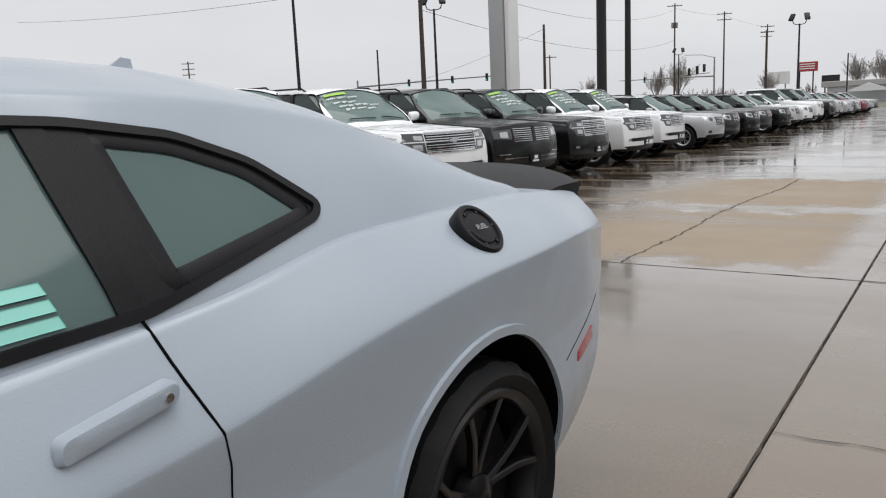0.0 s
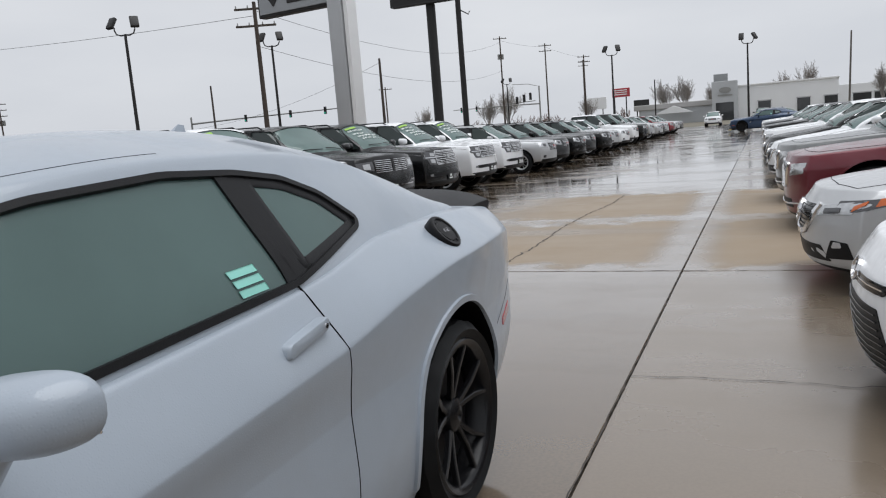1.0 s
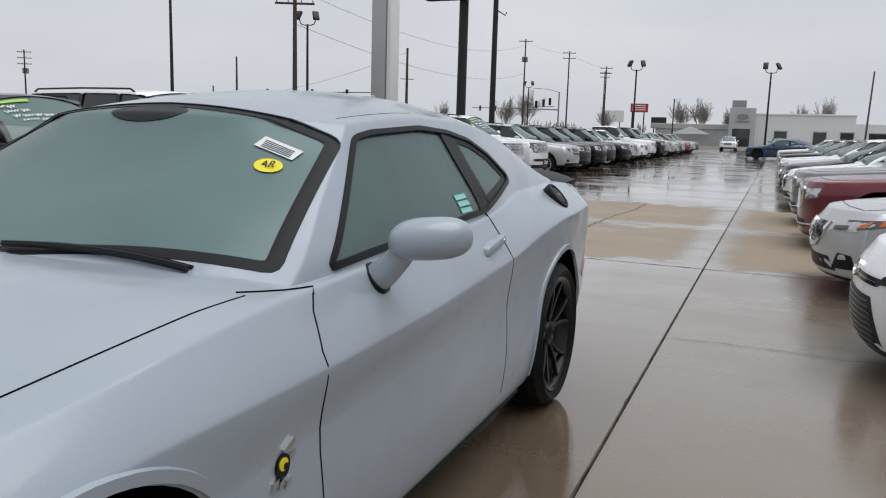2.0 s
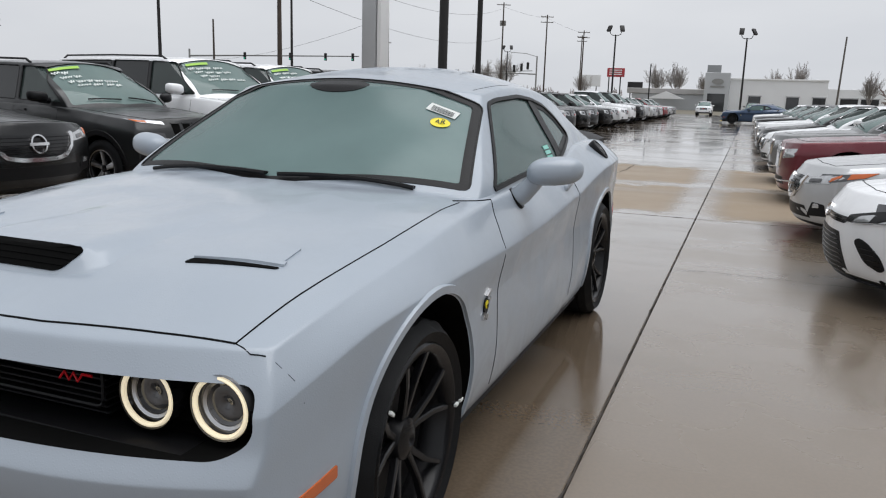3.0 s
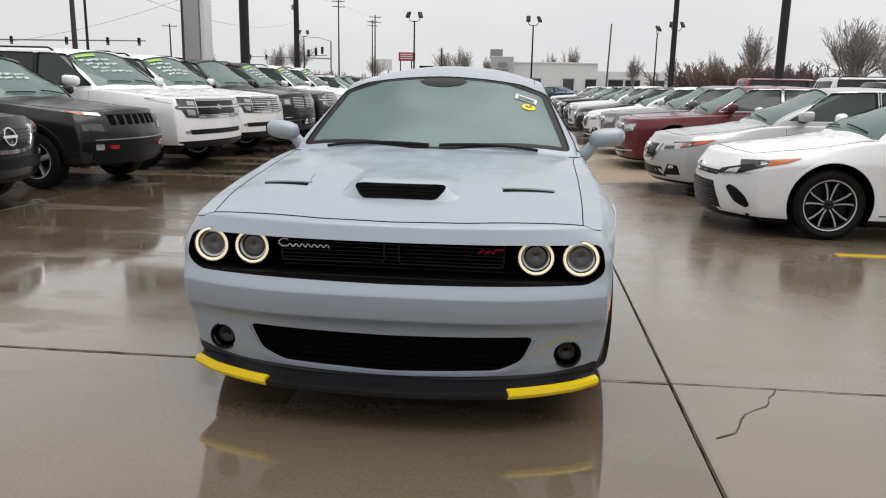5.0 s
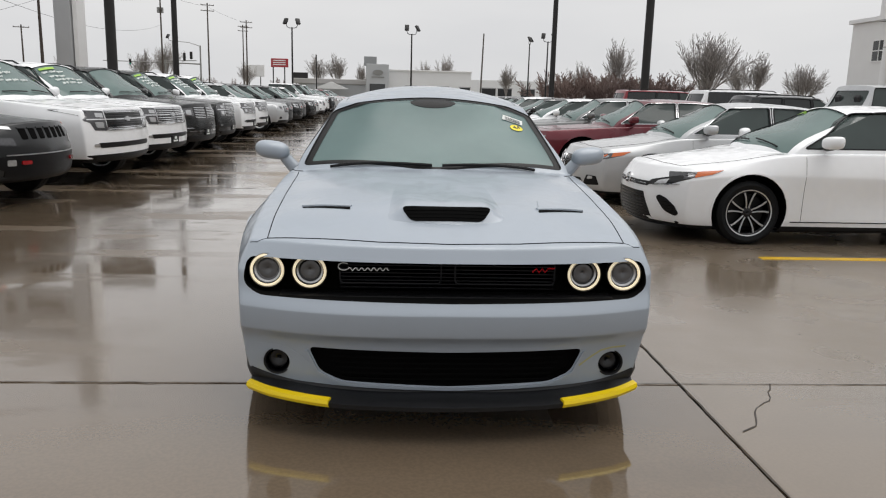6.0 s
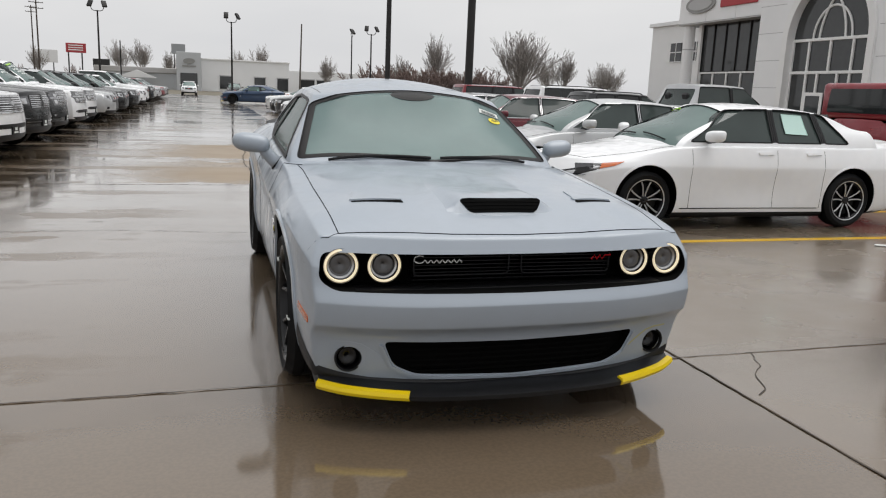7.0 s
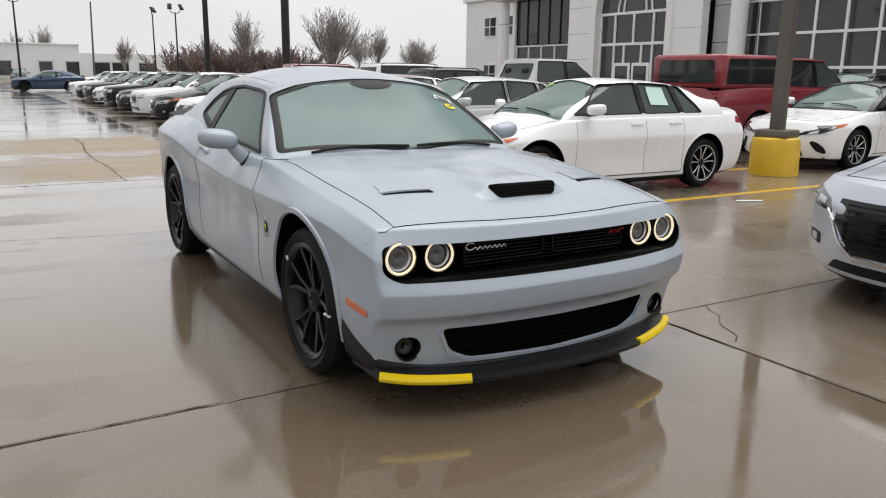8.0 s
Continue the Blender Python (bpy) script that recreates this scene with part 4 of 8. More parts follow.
        part("grille_frame", tube_bm([(p[0], -0.748, p[1]) for p in [*fr, fr[0]]], 0.0045, 6), M_BLACK, car)
    part("grille_shelf", box_bm(-0.78, 0.78, -0.80, -0.70, 0.600, 0.612, 0.004), M_BLACK, car)
    for s in (1, -1):
        for x, inner_lamp in ((0.768, False), (0.588, True)):
            L = part("headlight", lathe_bm([(0.0, 0.002), (0.03, 0.04), (0.035, 0.056), (0.055, 0.066), (0.02, 0.068), (-0.02, 0.03)], 32, "z"), M_LAMPDARK if not inner_lamp else M_GLOSSBLACK, car, "round headlight with a lit halo ring")
            L.matrix_basis = pose(s * x, -0.695 if inner_lamp else -0.680, 0.705, 90) @ Matrix.Scale(1.12, 4)
            part("halo", lathe_bm([(0.050 + 0.006 * math.sin(a), 0.0585 + 0.0050 * math.cos(a)) for a in np.linspace(0, 2 * math.pi, 9)[:-1]], 40, "z"), M_HALO, L, "warm white lit halo ring")
            part("lens", lathe_bm([(0.022, 0.001), (0.03, 0.02), (0.028, 0.036), (0.016, 0.042), (0.01, 0.02)], 24, "z"), M_LAMPDARK, L)
            part("bezel", lathe_bm([(0.026, 0.042), (0.034, 0.044), (0.038, 0.050), (0.03, 0.052)], 28, "z"), M_ALLOY, L)
        F = part("fog_lamp", lathe_bm([(0.0, 0.002), (0.012, 0.02), (0.012, 0.036), (0.02, 0.04), (0.0, 0.045)], 24, "z"), M_GLOSSBLACK, car, "small round fog lamp")
        F.matrix_basis = pose(s * 0.73, -0.692, 0.303, 90)
        part("bezel", lathe_bm([(0.035, 0.050), (0.048, 0.053), (0.050, 0.060), (0.03, 0.060)], 28, "z"), M_BLACK, F)
    for i in range(7):
        z = 0.232 + 0.024 * i
        hw = 0.45 + 0.016 * i
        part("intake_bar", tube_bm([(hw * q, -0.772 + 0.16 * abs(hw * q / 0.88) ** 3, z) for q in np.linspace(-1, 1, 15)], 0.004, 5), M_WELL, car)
    # rolled lip under the intake, black chin that wraps round to the wheel arches
    rim_ = [(-0.600, 0.370), (-0.553, 0.268), (-0.452, 0.223), (-0.2, 0.208), (0, 0.203), (0.2, 0.208), (0.452, 0.223), (0.553, 0.268), (0.600, 0.370)]
    rim_z = C(*rim_[1:-1])
    edge_ = [rim_[0], *[(x, rim_z(x)) for x in np.linspace(-0.553, 0.553, 41)], rim_[-1]]
    part("intake_lip", strip_bm(bv, [(p[0], -1.5, p[1]) for p in edge_], (0, 1, 0), 0.015, 0.010, 0.02), P, car, "rolled painted lip under the intake")
    chin = bmesh.new()
    rows = []
    for u in np.linspace(-1, 1, 71):
        a = radians(66.4) * u
        d = Vector((math.sin(a), -math.cos(a), 0))
        v = abs(u)
        zt_ = 0.193 + 0.020 * (v / 0.6) ** 2 if v < 0.6 else 0.213 + 0.175 * ((v - 0.6) / 0.4) ** 1.9
        row = []
        for j in range(6):
            z = 0.158 + (zt_ - 0.158) * j / 5
            h, nr = cast(bv, Vector((0, -0.05, z)) + d * 1.6, -d)
            row.append(chin.verts.new(h + nr * (0.010 if j < 5 else 0.001)))
        rows.append(row)
    for A, B in zip(rows, rows[1:]):
        for j in range(5):
            chin.faces.new((A[j], A[j + 1], B[j + 1], B[j]))
    part("chin", chin, M_SATIN, car, "satin black chin below the bumper")
    lip = []
    for q in np.linspace(-1, 1, 81):
        x = q * 0.862
        y = -0.938 + 0.095 * abs(q) ** 1.6 + 0.26 * max(0, abs(q) - 0.45) ** 1.6 + 0.28 * max(0, abs(q) - 0.88) ** 1.2
        lip.append((x, y))
    rise_ = lambda x: 0.020 * abs(x / 0.862) ** 4
    spl = bmesh.new()
    rows = []
    for x, y in lip:
        k, g = x / 0.862, rise_(x)
        back = -0.60 + 0.20 * abs(k) ** 6
        rows.append([spl.verts.new((x, y, 0.150 + g)), spl.verts.new((x, y - 0.004, 0.170 + g)), spl.verts.new((x * 0.99, y + 0.02, 0.178 + g)), spl.verts.new((x * 0.985, y + 0.08, 0.186 + g + 0.03 * abs(k) ** 3)), spl.verts.new((x * 0.985, max(back, y + 0.16), 0.190 + g + 0.10 * abs(k) ** 5)), spl.verts.new((x * 0.985, max(back, y + 0.16), 0.150))])
    for A, B in zip(rows, rows[1:]):
        for j in range(6):
            spl.faces.new((A[j], A[(j + 1) % 6], B[(j + 1) % 6], B[j]))
    spl.faces.new(rows[0][::-1])
    spl.faces.new(rows[-1])
    sp = part("splitter", spl, M_SATIN, car, "black front splitter")
    for s in (1, -1):
        g = [(x, y) for x, y in lip if 0.495 <= s * x <= 0.863]
        bm = bmesh.new()
        rows = [[bm.verts.new((x * e_ + s * w_, y + dy, z + rise_(x))) for e_, w_, dy, z in ((1, 0, -0.004, 0.150), (1, 0.006, -0.011, 0.166), (1, 0.004, -0.006, 0.182), (0.99, 0, 0.014, 0.189), (0.985, 0, 0.022, 0.182), (1, 0, 0.01, 0.150))] for x, y in g]
        for A, B in zip(rows, rows[1:]):
            for j in range(6):
                bm.faces.new((A[j], A[(j + 1) % 6], B[(j + 1) % 6], B[j]))
        bm.faces.new(rows[0])
        bm.faces.new(rows[-1])
        part("splitter_guard", bm, M_YELLOW, sp, "bright yellow plastic splitter guard")
        part("fog_scuff", strip_bm(bv, [(s * 0.585, -1.2, 0.300), (s * 0.63, -1.2, 0.335), (s * 0.68, -1.2, 0.368), (s * 0.73, -1.2, 0.378), (s * 0.80, -1.2, 0.378)], (0, 1, 0), 0.011, 0.001), mat("faded yellow tape", (0.42, 0.40, 0.2), 0.5) if s > 0 else M_HERO, car)
    loop = [(-0.350 + 0.016 * math.cos(q), 0.737 + 0.012 * math.sin(q)) for q in np.linspace(0.8, 5.2, 14)]
    wave = [(-0.338 + 0.118 * q, 0.729 + 0.005 * math.sin(q * 42)) for q in np.linspace(0, 1, 44)]
    # white paper colour stands in for the chrome's bright reflection
    part("script", tube_bm([(x * 1.45 + 0.065, -0.772, (z - 0.733) * 1.3 + 0.727) for x, z in loop + wave], 0.0026, 5), M_PAPER, car, "thin chrome script mark with its gleam coloured white")
    zig = [(0.384, 0.718), (0.400, 0.737), (0.412, 0.718), (0.426, 0.737), (0.438, 0.718), (0.452, 0.737), (0.480, 0.737)]
    part("trim_mark", tube_bm([(x - 0.025, -0.772, z - 0.002) for x, z in zig], 0.0034, 5), M_REDTRIM, car, "slanted red trim mark")

    # mirrors
    for s in (1, -1):
        bm = bmesh.new()
        bmesh.ops.create_uvsphere(bm, u_segments=28, v_segments=18, radius=1)
        for v in bm.verts:
            x, y, z = v.co
            sx = math.copysign(abs(x) ** 0.72, x)
            sz = math.copysign(abs(z) ** 0.8, z)
            yy = y * 0.085 if y < 0 else y * 0.035
            v.co = (s * (1.03 + 0.112 * sx), 1.10 + yy + 0.02 * sx, 1.074 + (0.062 if z > 0 else 0.056) * sz + 0.010 * sx)
        mr = part("wing_mirror", bm, P, car, "grey wing mirror")
        part("mirror_glass", box_bm(s * 1.03 - 0.085, s * 1.03 + 0.085, 1.132, 1.138, 1.038, 1.110, 0.003), M_CHROME, mr)
        part("mirror_arm", join_bm(tube_bm([(s * 0.868, 1.085, 0.952), (s * 0.90, 1.087, 0.975), (s * 0.94, 1.09, 1.02), (s * 0.965, 1.09, 1.05)], 0.044, 12, 0.034)), P, mr)
        part("mirror_foot", tube_bm([(s * 0.862, 1.083, 0.945), (s * 0.880, 1.085, 0.959)], 0.050, 14), M_BLACK, mr)
    # rear spoiler, tail lamp strip, fin aerial
    spo = bmesh.new()
    rows = []
    for q in np.linspace(-1, 1, 25):
        x = q * 0.74
        e = abs(q) ** 5
        y1 = 4.02 - 0.12 * q * q
        rows.append([spo.verts.new((x, 3.60 + 0.02 * q * q, 1.106 - 0.03 * e)), spo.verts.new((x, 3.80 - 0.06 * q * q, 1.136 - 0.045 * e)), spo.verts.new((x, y1, 1.152 - 0.060 * e)), spo.verts.new((x, y1 + 0.012, 1.138 - 0.060 * e)), spo.verts.new((x, y1 - 0.02, 1.06 - 0.02 * e))])
    for A, B in zip(rows, rows[1:]):
        for j in range(5):
            spo.faces.new((A[j], A[(j + 1) % 5], B[(j + 1) % 5], B[j]))
    spo.faces.new(rows[0][::-1])
    spo.faces.new(rows[-1])
    part("rear_spoiler", spo, M_BLACK, car, "satin black boot-lid spoiler")
    part("tail_lamp", patch_bm(bv, round_poly([(-0.70, 0.80), (0.70, 0.80), (0.70, 0.93), (-0.70, 0.93)], 0.03), (0, 5, 0), (1, 0, 0), (0, 0, 1), (0, -1, 0), 0.004), M_RED, car)
    fin = bmesh.new()
    f = [fin.verts.new((x, y, z)) for x, y, z in ((-0.02, 2.56, 1.47), (0.02, 2.56, 1.47), (0.02, 2.68, 1.45), (-0.02, 2.68, 1.45), (0, 2.65, 1.532), (0, 2.68, 1.528))]
    for q in ((0, 1, 4), (1, 2, 5, 4), (2, 3, 5), (3, 0, 4, 5), (0, 3, 2, 1)):
        fin.faces.new([f[i] for i in q])
    part("roof_aerial", fin, P, car)
    # papers behind the glass
    def sticker(name, poly, mater, lift, label=""):
        return part(name, patch_bm(gbv, poly, o + nrm * 0.4, wsu, wsv, -nrm, lift, 0.001, 2, 0.03), mater, car, label)
    sticker("window_sticker", [(0.450, 0.425), (0.585, 0.400), (0.592, 0.455), (0.462, 0.475)], M_PAPER, -0.002, "white paper windscreen label")
    for j in range(5):
        sticker("print_line", [(0.472, 0.427 + 0.0075 * j), (0.572, 0.409 + 0.0075 * j), (0.572, 0.412 + 0.0075 * j), (0.472, 0.430 + 0.0075 * j)], M_INK, -0.0005)
    ys = sticker("round_sticker", ellipse(0.540, 0.350, 0.042, 0.034, 24), M_YSTICK, -0.002, "round yellow sticker marked AR")
    h, _ = cast(gbv, o + U * 0.540 + V * 0.350 + nrm, -nrm)
    m = Matrix((U, V, nrm)).transposed().to_4x4()
    part("sticker_lettering", put_mesh(text_mesh("AR", 0.040, 0.0006), Matrix.Translation(h + nrm * 0.0025) @ m), M_INK, ys)
    for j in range(3):
        z0 = 1.062 + 0.0245 * j
        y0 = 1.852 - 0.005 * j
        part("side_paper", patch_bm(gbv, [(y0 + 0.012, z0 + 0.002), (y0 + 0.120, z0 + 0.004), (y0 + 0.115, z0 + 0.0225), (y0 + 0.007, z0 + 0.0205)], (1.2, 0, 0), (0, 1, 0), (0, 0, 1), (-1, 0, 0), -0.0025, 0.001, 2, 0.05), M_MINT, car, "mint-green paper inside the side window")
    # inside
    part("dashboard", box_bm(-0.70, 0.70, 0.62, 1.15, 0.70, 0.985, 0.06, 3), M_DASH, car)
    for x in (-0.36, 0.36):
        seat(car, x, 1.45, seg=3)
        seat(car, x, 2.30, 0.5, 0.5)
    steering(car, 0.36, 1.25, 0.93)
    for s in (1, -1):
        for yw in (0.0, 2.95):
            hub = wheel(car, s * (0.945 if yw < 1 else 0.935), yw - (0.04 if yw < 1 else 0.0), 0.364, 0.27, 0.290, M_RIM, "split", 5)
            for q, r_ in ((4.75, 0.284), (4.75, 0.325), (0.9, 0.280)) if yw < 1 else ():
                part("balance_tag", box_bm(-0.004, 0.006, -0.005, 0.005, -0.012, 0.012, 0.001, 1, Matrix.Rotation(q, 4, "X") @ Matrix.Translation((-0.001, 0, r_))), M_PAPER, hub)
    return car


hero = grey_coupe()


# ---- the concrete lot ----
def lot():
    base = bmesh.new()
    bmesh.ops.create_grid(base, x_segments=8, y_segments=8, size=900)
    for v in base.verts:
        v.co.z = -0.02
    ground = structure("ground", base, M_JOINT, "dark bedding under the concrete, out to the horizon")
    xs = [-26.5, -21.9, -17.2, -12.5, -8.9, -4.9, 1.262, 5.9, 10.6, 15.2, 19.8, 24.4]
    ys = [-14.5, -9.9, -5.1, -0.225, 7.68, 15.5, 20.2, 24.9, 29.6, 34.3, 39, 43.7, 48.4, 53.1, 57.8, 62.5, 72, 82, 92, 102]
    lot = tagged(new("pavement"), "wet jointed concrete parking lot", "pavement", "", "structure")
    made = {}
    rs = random.Random(4)
    for x0, x1 in zip(xs, xs[1:]):
        for y0, y1 in zip(ys, ys[1:]):
            key = (round(x1 - x0, 3), round(y1 - y0, 3))
            if key not in made:
                w, d = key[0] / 2 - 0.005, key[1] / 2 - 0.005
                bm = box_bm(-w, w, -d, d, -0.15, 0, 0.004, 1)
                me = bpy.data.meshes.new("slab")
                bm.to_mesh(me)
                bm.free()
                me.materials.append(M_GROUND)
                made[key] = me
            ob = new("slab", made[key])
            ob.parent = lot
            ob.matrix_basis = pose((x0 + x1) / 2, (y0 + y1) / 2, rs.uniform(-0.003, 0.001), rs.uniform(-0.02, 0.02), rs.uniform(-0.02, 0.02))
    return lot


def crack(pts, width, seed, parent, jag=0.012):
    rs = random.Random(seed)
    path = []
    for a, b in zip(pts, pts[1:]):
        n = max(2, int((Vector(b) - Vector(a)).length / 0.07))
        path += [Vector(a).lerp(Vector(b), i / n) + Vector((rs.gauss(0, jag), rs.gauss(0, jag))) for i in range(n)]
    bm = bmesh.new()
    rows = []
    for i, p in enumerate(path):
        t = path[min(i + 1, len(path) - 1)] - path[max(0, i - 1)]
        s = Vector((-t.y, t.x)).normalized() * width * rs.uniform(0.3, 1.0) / 2
        rows.append((bm.verts.new((p.x + s.x, p.y + s.y, 0.003)), bm.verts.new((p.x - s.x, p.y - s.y, 0.003))))
    for A, B in zip(rows, rows[1:]):
        bm.faces.new((A[0], A[1], B[1], B[0]))
    return part("crack", bm, M_CRACK, parent)


def line_paint(name, x0, x1, y0, y1, label):
    bm = box_bm(x0, x1, y0, y1, -0.01, 0.004, 0.001, 1)
    return structure(name, bm, M_LINE, label)


pavement = lot()
crack([(1.735, -0.235), (1.70, -0.33), (1.664, -0.40), (1.60, -0.47), (1.494, -0.618), (1.44, -0.70), (1.404, -0.773), (1.265, -0.836)], 0.010, 1, pavement)
crack([(-0.62, 7.7), (-0.58, 9.4), (-0.66, 11.0), (-0.62, 12.4), (-0.48, 14.0), (-0.52, 15.5)], 0.03, 2, pavement)
crack([(1.27, 4.57), (1.64, 4.61), (1.97, 4.61), (2.48, 4.58), (3.6, 4.56)], 0.010, 3, pavement)
crack([(-3.3, 4.05), (-2.1, 4.08), (-1.2, 3.9), (-0.6, 3.88)], 0.012, 4, pavement)
crack([(1.262, -5.0), (1.262, 24.0)], 0.011, 6, pavement, 0.003)
crack([(-4.0, -0.225), (3.0, -0.225)], 0.012, 7, pavement, 0.002)
crack([(-4.0, 7.68), (3.0, 7.68)], 0.015, 8, pavement, 0.003)
line_paint("line_1", 3.25, 8.1, 3.01, 3.11, "worn yellow parking line")
line_paint("line_2", 9.3, 14.0, 3.0, 3.1, "worn yellow parking line")
line_paint("line_3", 3.25, 8.1, -2.95, -2.85, "worn yellow parking line")
line_paint("line_4", 3.25, 8.1, 6.0, 6.1, "worn yellow parking line")
line_paint("line_4", 7.75, 8.9, 4.90, 5.0, "short worn yellow parking line")


# ---- parked cars ----
def make_car(S):
    """A parked car from its main sizes; y = 0 at the front axle, front towards -y, left side at +x."""
    car = thing(S["name"], S["label"], S.get("category", "car"), S.get("group", ""))
    W, wb, fo, ro, R, sill = S["W"], S["wb"], S["fo"], S["ro"], S["R"], S["sill"]
    hz, cy, cz, bz, kind, P = S["hz"], S["cy"], S["cz"], S["bz"], S["kind"], S["paint"]
    yF, yR = -fo, wb + ro
    dz, roof, wt, rt, rb, rw = S["dz"], S["roof"], S["wt"], S["rt"], S["rb"], S["rw"]
    crease = S.get("crease", sill + 0.68 * (bz - sill))
    nf = S.get("nf", 0.9)
    rails = [
        (C((yF, sill - 0.02), (0.5, sill - 0.06), (wb, sill - 0.05), (yR, sill + 0.04)), C((yF, W * 0.80), (0, W * 0.86), (wb, W * 0.86), (yR, W * 0.8))),
        (C((yF, sill + 0.03), (0.5, sill), (wb, sill), (yR, sill + 0.1)), C((yF, W * nf * 0.96), (0, W * 0.945), (wb, W * 0.945), (yR, W * 0.88))),
        (C((yF, sill + 0.24), (0.5, (sill + crease) / 2), (wb, (sill + crease) / 2), (yR, (sill + crease) / 2)), C((yF, W * nf), (0, W * 0.985), (wb / 2, W * (0.935 if kind == "sedan" else 0.965)), (wb, W * 0.985), (yR, W * 0.92))),
        (C((yF, hz * 0.80), (0.0, crease), (yR, crease)), C((yF, W * nf), (0, W), (wb / 2, W * 0.985), (wb, W), (yR, W * 0.93))),
        (C((yF, hz - 0.05), *([(yF + 0.32, hz + 0.015), (0, hz + 0.60 * (cz - hz) - 0.03), (cy, cz - 0.05)] if kind == "sedan" else [(0, hz + 0.45 * (cz - hz) - 0.03), (cy, cz - 0.035)]), (wb * 0.6, (cz + bz) / 2 - 0.01), (wb, bz), (yR, dz - 0.03)),
         C((yF, W * nf * 0.93), (0, W * 0.92), (cy, W * 0.93), (wb, W * 0.92), (yR, W * (0.74 if kind == "sedan" else 0.86)))),
    ]
    top = C((yF, hz), (yF + 0.25, hz + 0.30 * (cz - hz)), (cy * 0.5, hz + 0.8 * (cz - hz)), (cy + 0.15, cz), (rb - 0.1, max(bz, cz)), (rb + 0.15, dz + 0.01), (yR, dz))
    nose = S.get("nose", (0.07, 0.02, 0.0, 0.02, 0.10))
    tail = S.get("tail", (0.12, 0.05, 0.0, 0.0, 0.05))
    me = railform(rails, top, [yF + v for v in nose], [yR - v for v in tail], S.get("fbow", 0.28), 0.30 if kind == "sedan" else 0.12, S.get("na", 17), 5 if kind == "sedan" else 4, 2, 3.1 if kind == "sedan" else 2.4, tight=(2.9, 3.1) if kind == "sedan" else ())
    cut, cm = [], []
    ar = R + S.get("gap", 0.058)
    for yw in (0.0, wb):
        for s in (1, -1):
            cut.append(cyl_bm((s * (W - 0.34), yw, R + 0.01), (s * (W + 0.3), yw, R + 0.01), ar, seg=36))
            cm.append(M_WELL)
    cut.append(box_bm(-W * 0.76, W * 0.76, cy + 0.22, rb - 0.1, sill + 0.2, roof, 0.05))
    cm.append(M_DASH)
    if kind == "truck":
        cut.append(box_bm(-W * 0.80, W * 0.80, rb + 0.12, yR - 0.09, bz - 0.5, roof, 0.02))
        cm.append(M_BLACK)
    me = carve(me, cut, subsurf=1, mats=[P], cutmats=cm)
    # unpainted lower edge and underside
    me.materials.append(M_BLACK)
    for f in me.polygons:
        if me.materials[f.material_index] == P and f.center.z < sill + (0.045 if f.center.y < 0 and kind != "sedan" else 0.012):
            f.material_index = len(me.materials) - 1
    part("body", me, None, car, sharp=34)
    bv = bvh_of(me)
    # cabin
    yf0, yr0 = cy - 0.05, rb + 0.08
    gr = [
        (C((cy, cz - 0.07), (wb, bz - 0.05), (yR, bz - 0.05)), C((cy, W * 0.86), (cy + 0.5, W * 0.90), (wb, W * 0.90), (yR, W * 0.84))),
        (C((cy, cz + 0.02), (wb, bz + 0.05), (yR, bz + 0.05)), C((cy, W * 0.84), (cy + 0.5, W * 0.88), (wb, W * 0.88), (yR, W * 0.82))),
        (C((cy, (cz + roof) / 2 - 0.03), (yR, (bz + roof) / 2 - 0.03)), C((cy, (W * 0.9 + rw) / 2), (yR, (W * 0.86 + rw) / 2))),
        (C((cy, cz + 0.1), (wt, roof - 0.075), ((wt + rt) / 2, roof - 0.05), (rt, roof - 0.075 if kind == "sedan" else roof - 0.06), (max(rb, rt + 0.3), (dz + 0.06) if kind == "sedan" else roof - 0.09)), C((cy, rw * 0.95), (wt, rw), (rt, rw * 0.97), (yR, rw * 0.94))),
    ]
    groof = C((cy, cz + 0.05), (wt, roof - 0.035), (wt + 0.45, roof), *([(rt, roof - 0.04), ((rt + rb) / 2, roof - 0.04 - 0.42 * (roof - 0.09 - dz)), (rb, dz + 0.05)] if kind == "sedan" else [(rt, roof - 0.015), (max(rb, rt + 0.35), roof - 0.05)]))
    gf = [yf0, yf0 + 0.08 * (wt - cy), cy + 0.46 * (wt - cy), wt]
    gb = [yr0, rb + 0.04, rb + 0.45 * (rt - rb), rt] if kind != "sedan" else [yr0, rb + 0.05, rb - 0.02, rb - 0.10]
    kw = dict(na=13, nb=4, sub=2, power=2.6)
    wb_ = S.get("wsbow", 0.16)
    outer = railform(gr, groof, gf, gb, wb_, 0.06, **kw)
    inner = bm_of(railform(gr, groof, gf, gb, wb_, 0.06, shrink=0.035, drop=0.12, **kw))
    zt = lambda y: float(gr[3][0](y)) - (0.012 if kind == "sedan" else 0.03)
    zb = lambda y: float(gr[1][0](y)) + 0.0
    lines, wins, names, mats = S["lines"], [], [], []
    polys = []
    for i, ((b0, t0), (b1, t1)) in enumerate(zip(lines, lines[1:])):
        gp = 0.014 if kind == "sedan" else 0.030
        g0, g1 = (0.0, gp) if i == 0 else (gp, gp)
        if i == len(lines) - 2:
            g1 = 0.0
        tm = (t0 + t1) / 2
        poly = [(b0 + g0, zb(b0)), (t0 + g0, zt(t0)), (tm, zt(tm)), (t1 - g1, zt(t1)), (b1 - g1, zb(b1))]
        poly = round_poly(poly, 0.035, 2)
        polys.append(poly)
        for s in (1, -1):
            d0, d1 = (0.35, 1.4) if s > 0 else (-1.4, -0.35)
            wins.append(prism_bm(poly, (0, 0, 0), (0, 1, 0), (0, 0, 1), d0, d1))
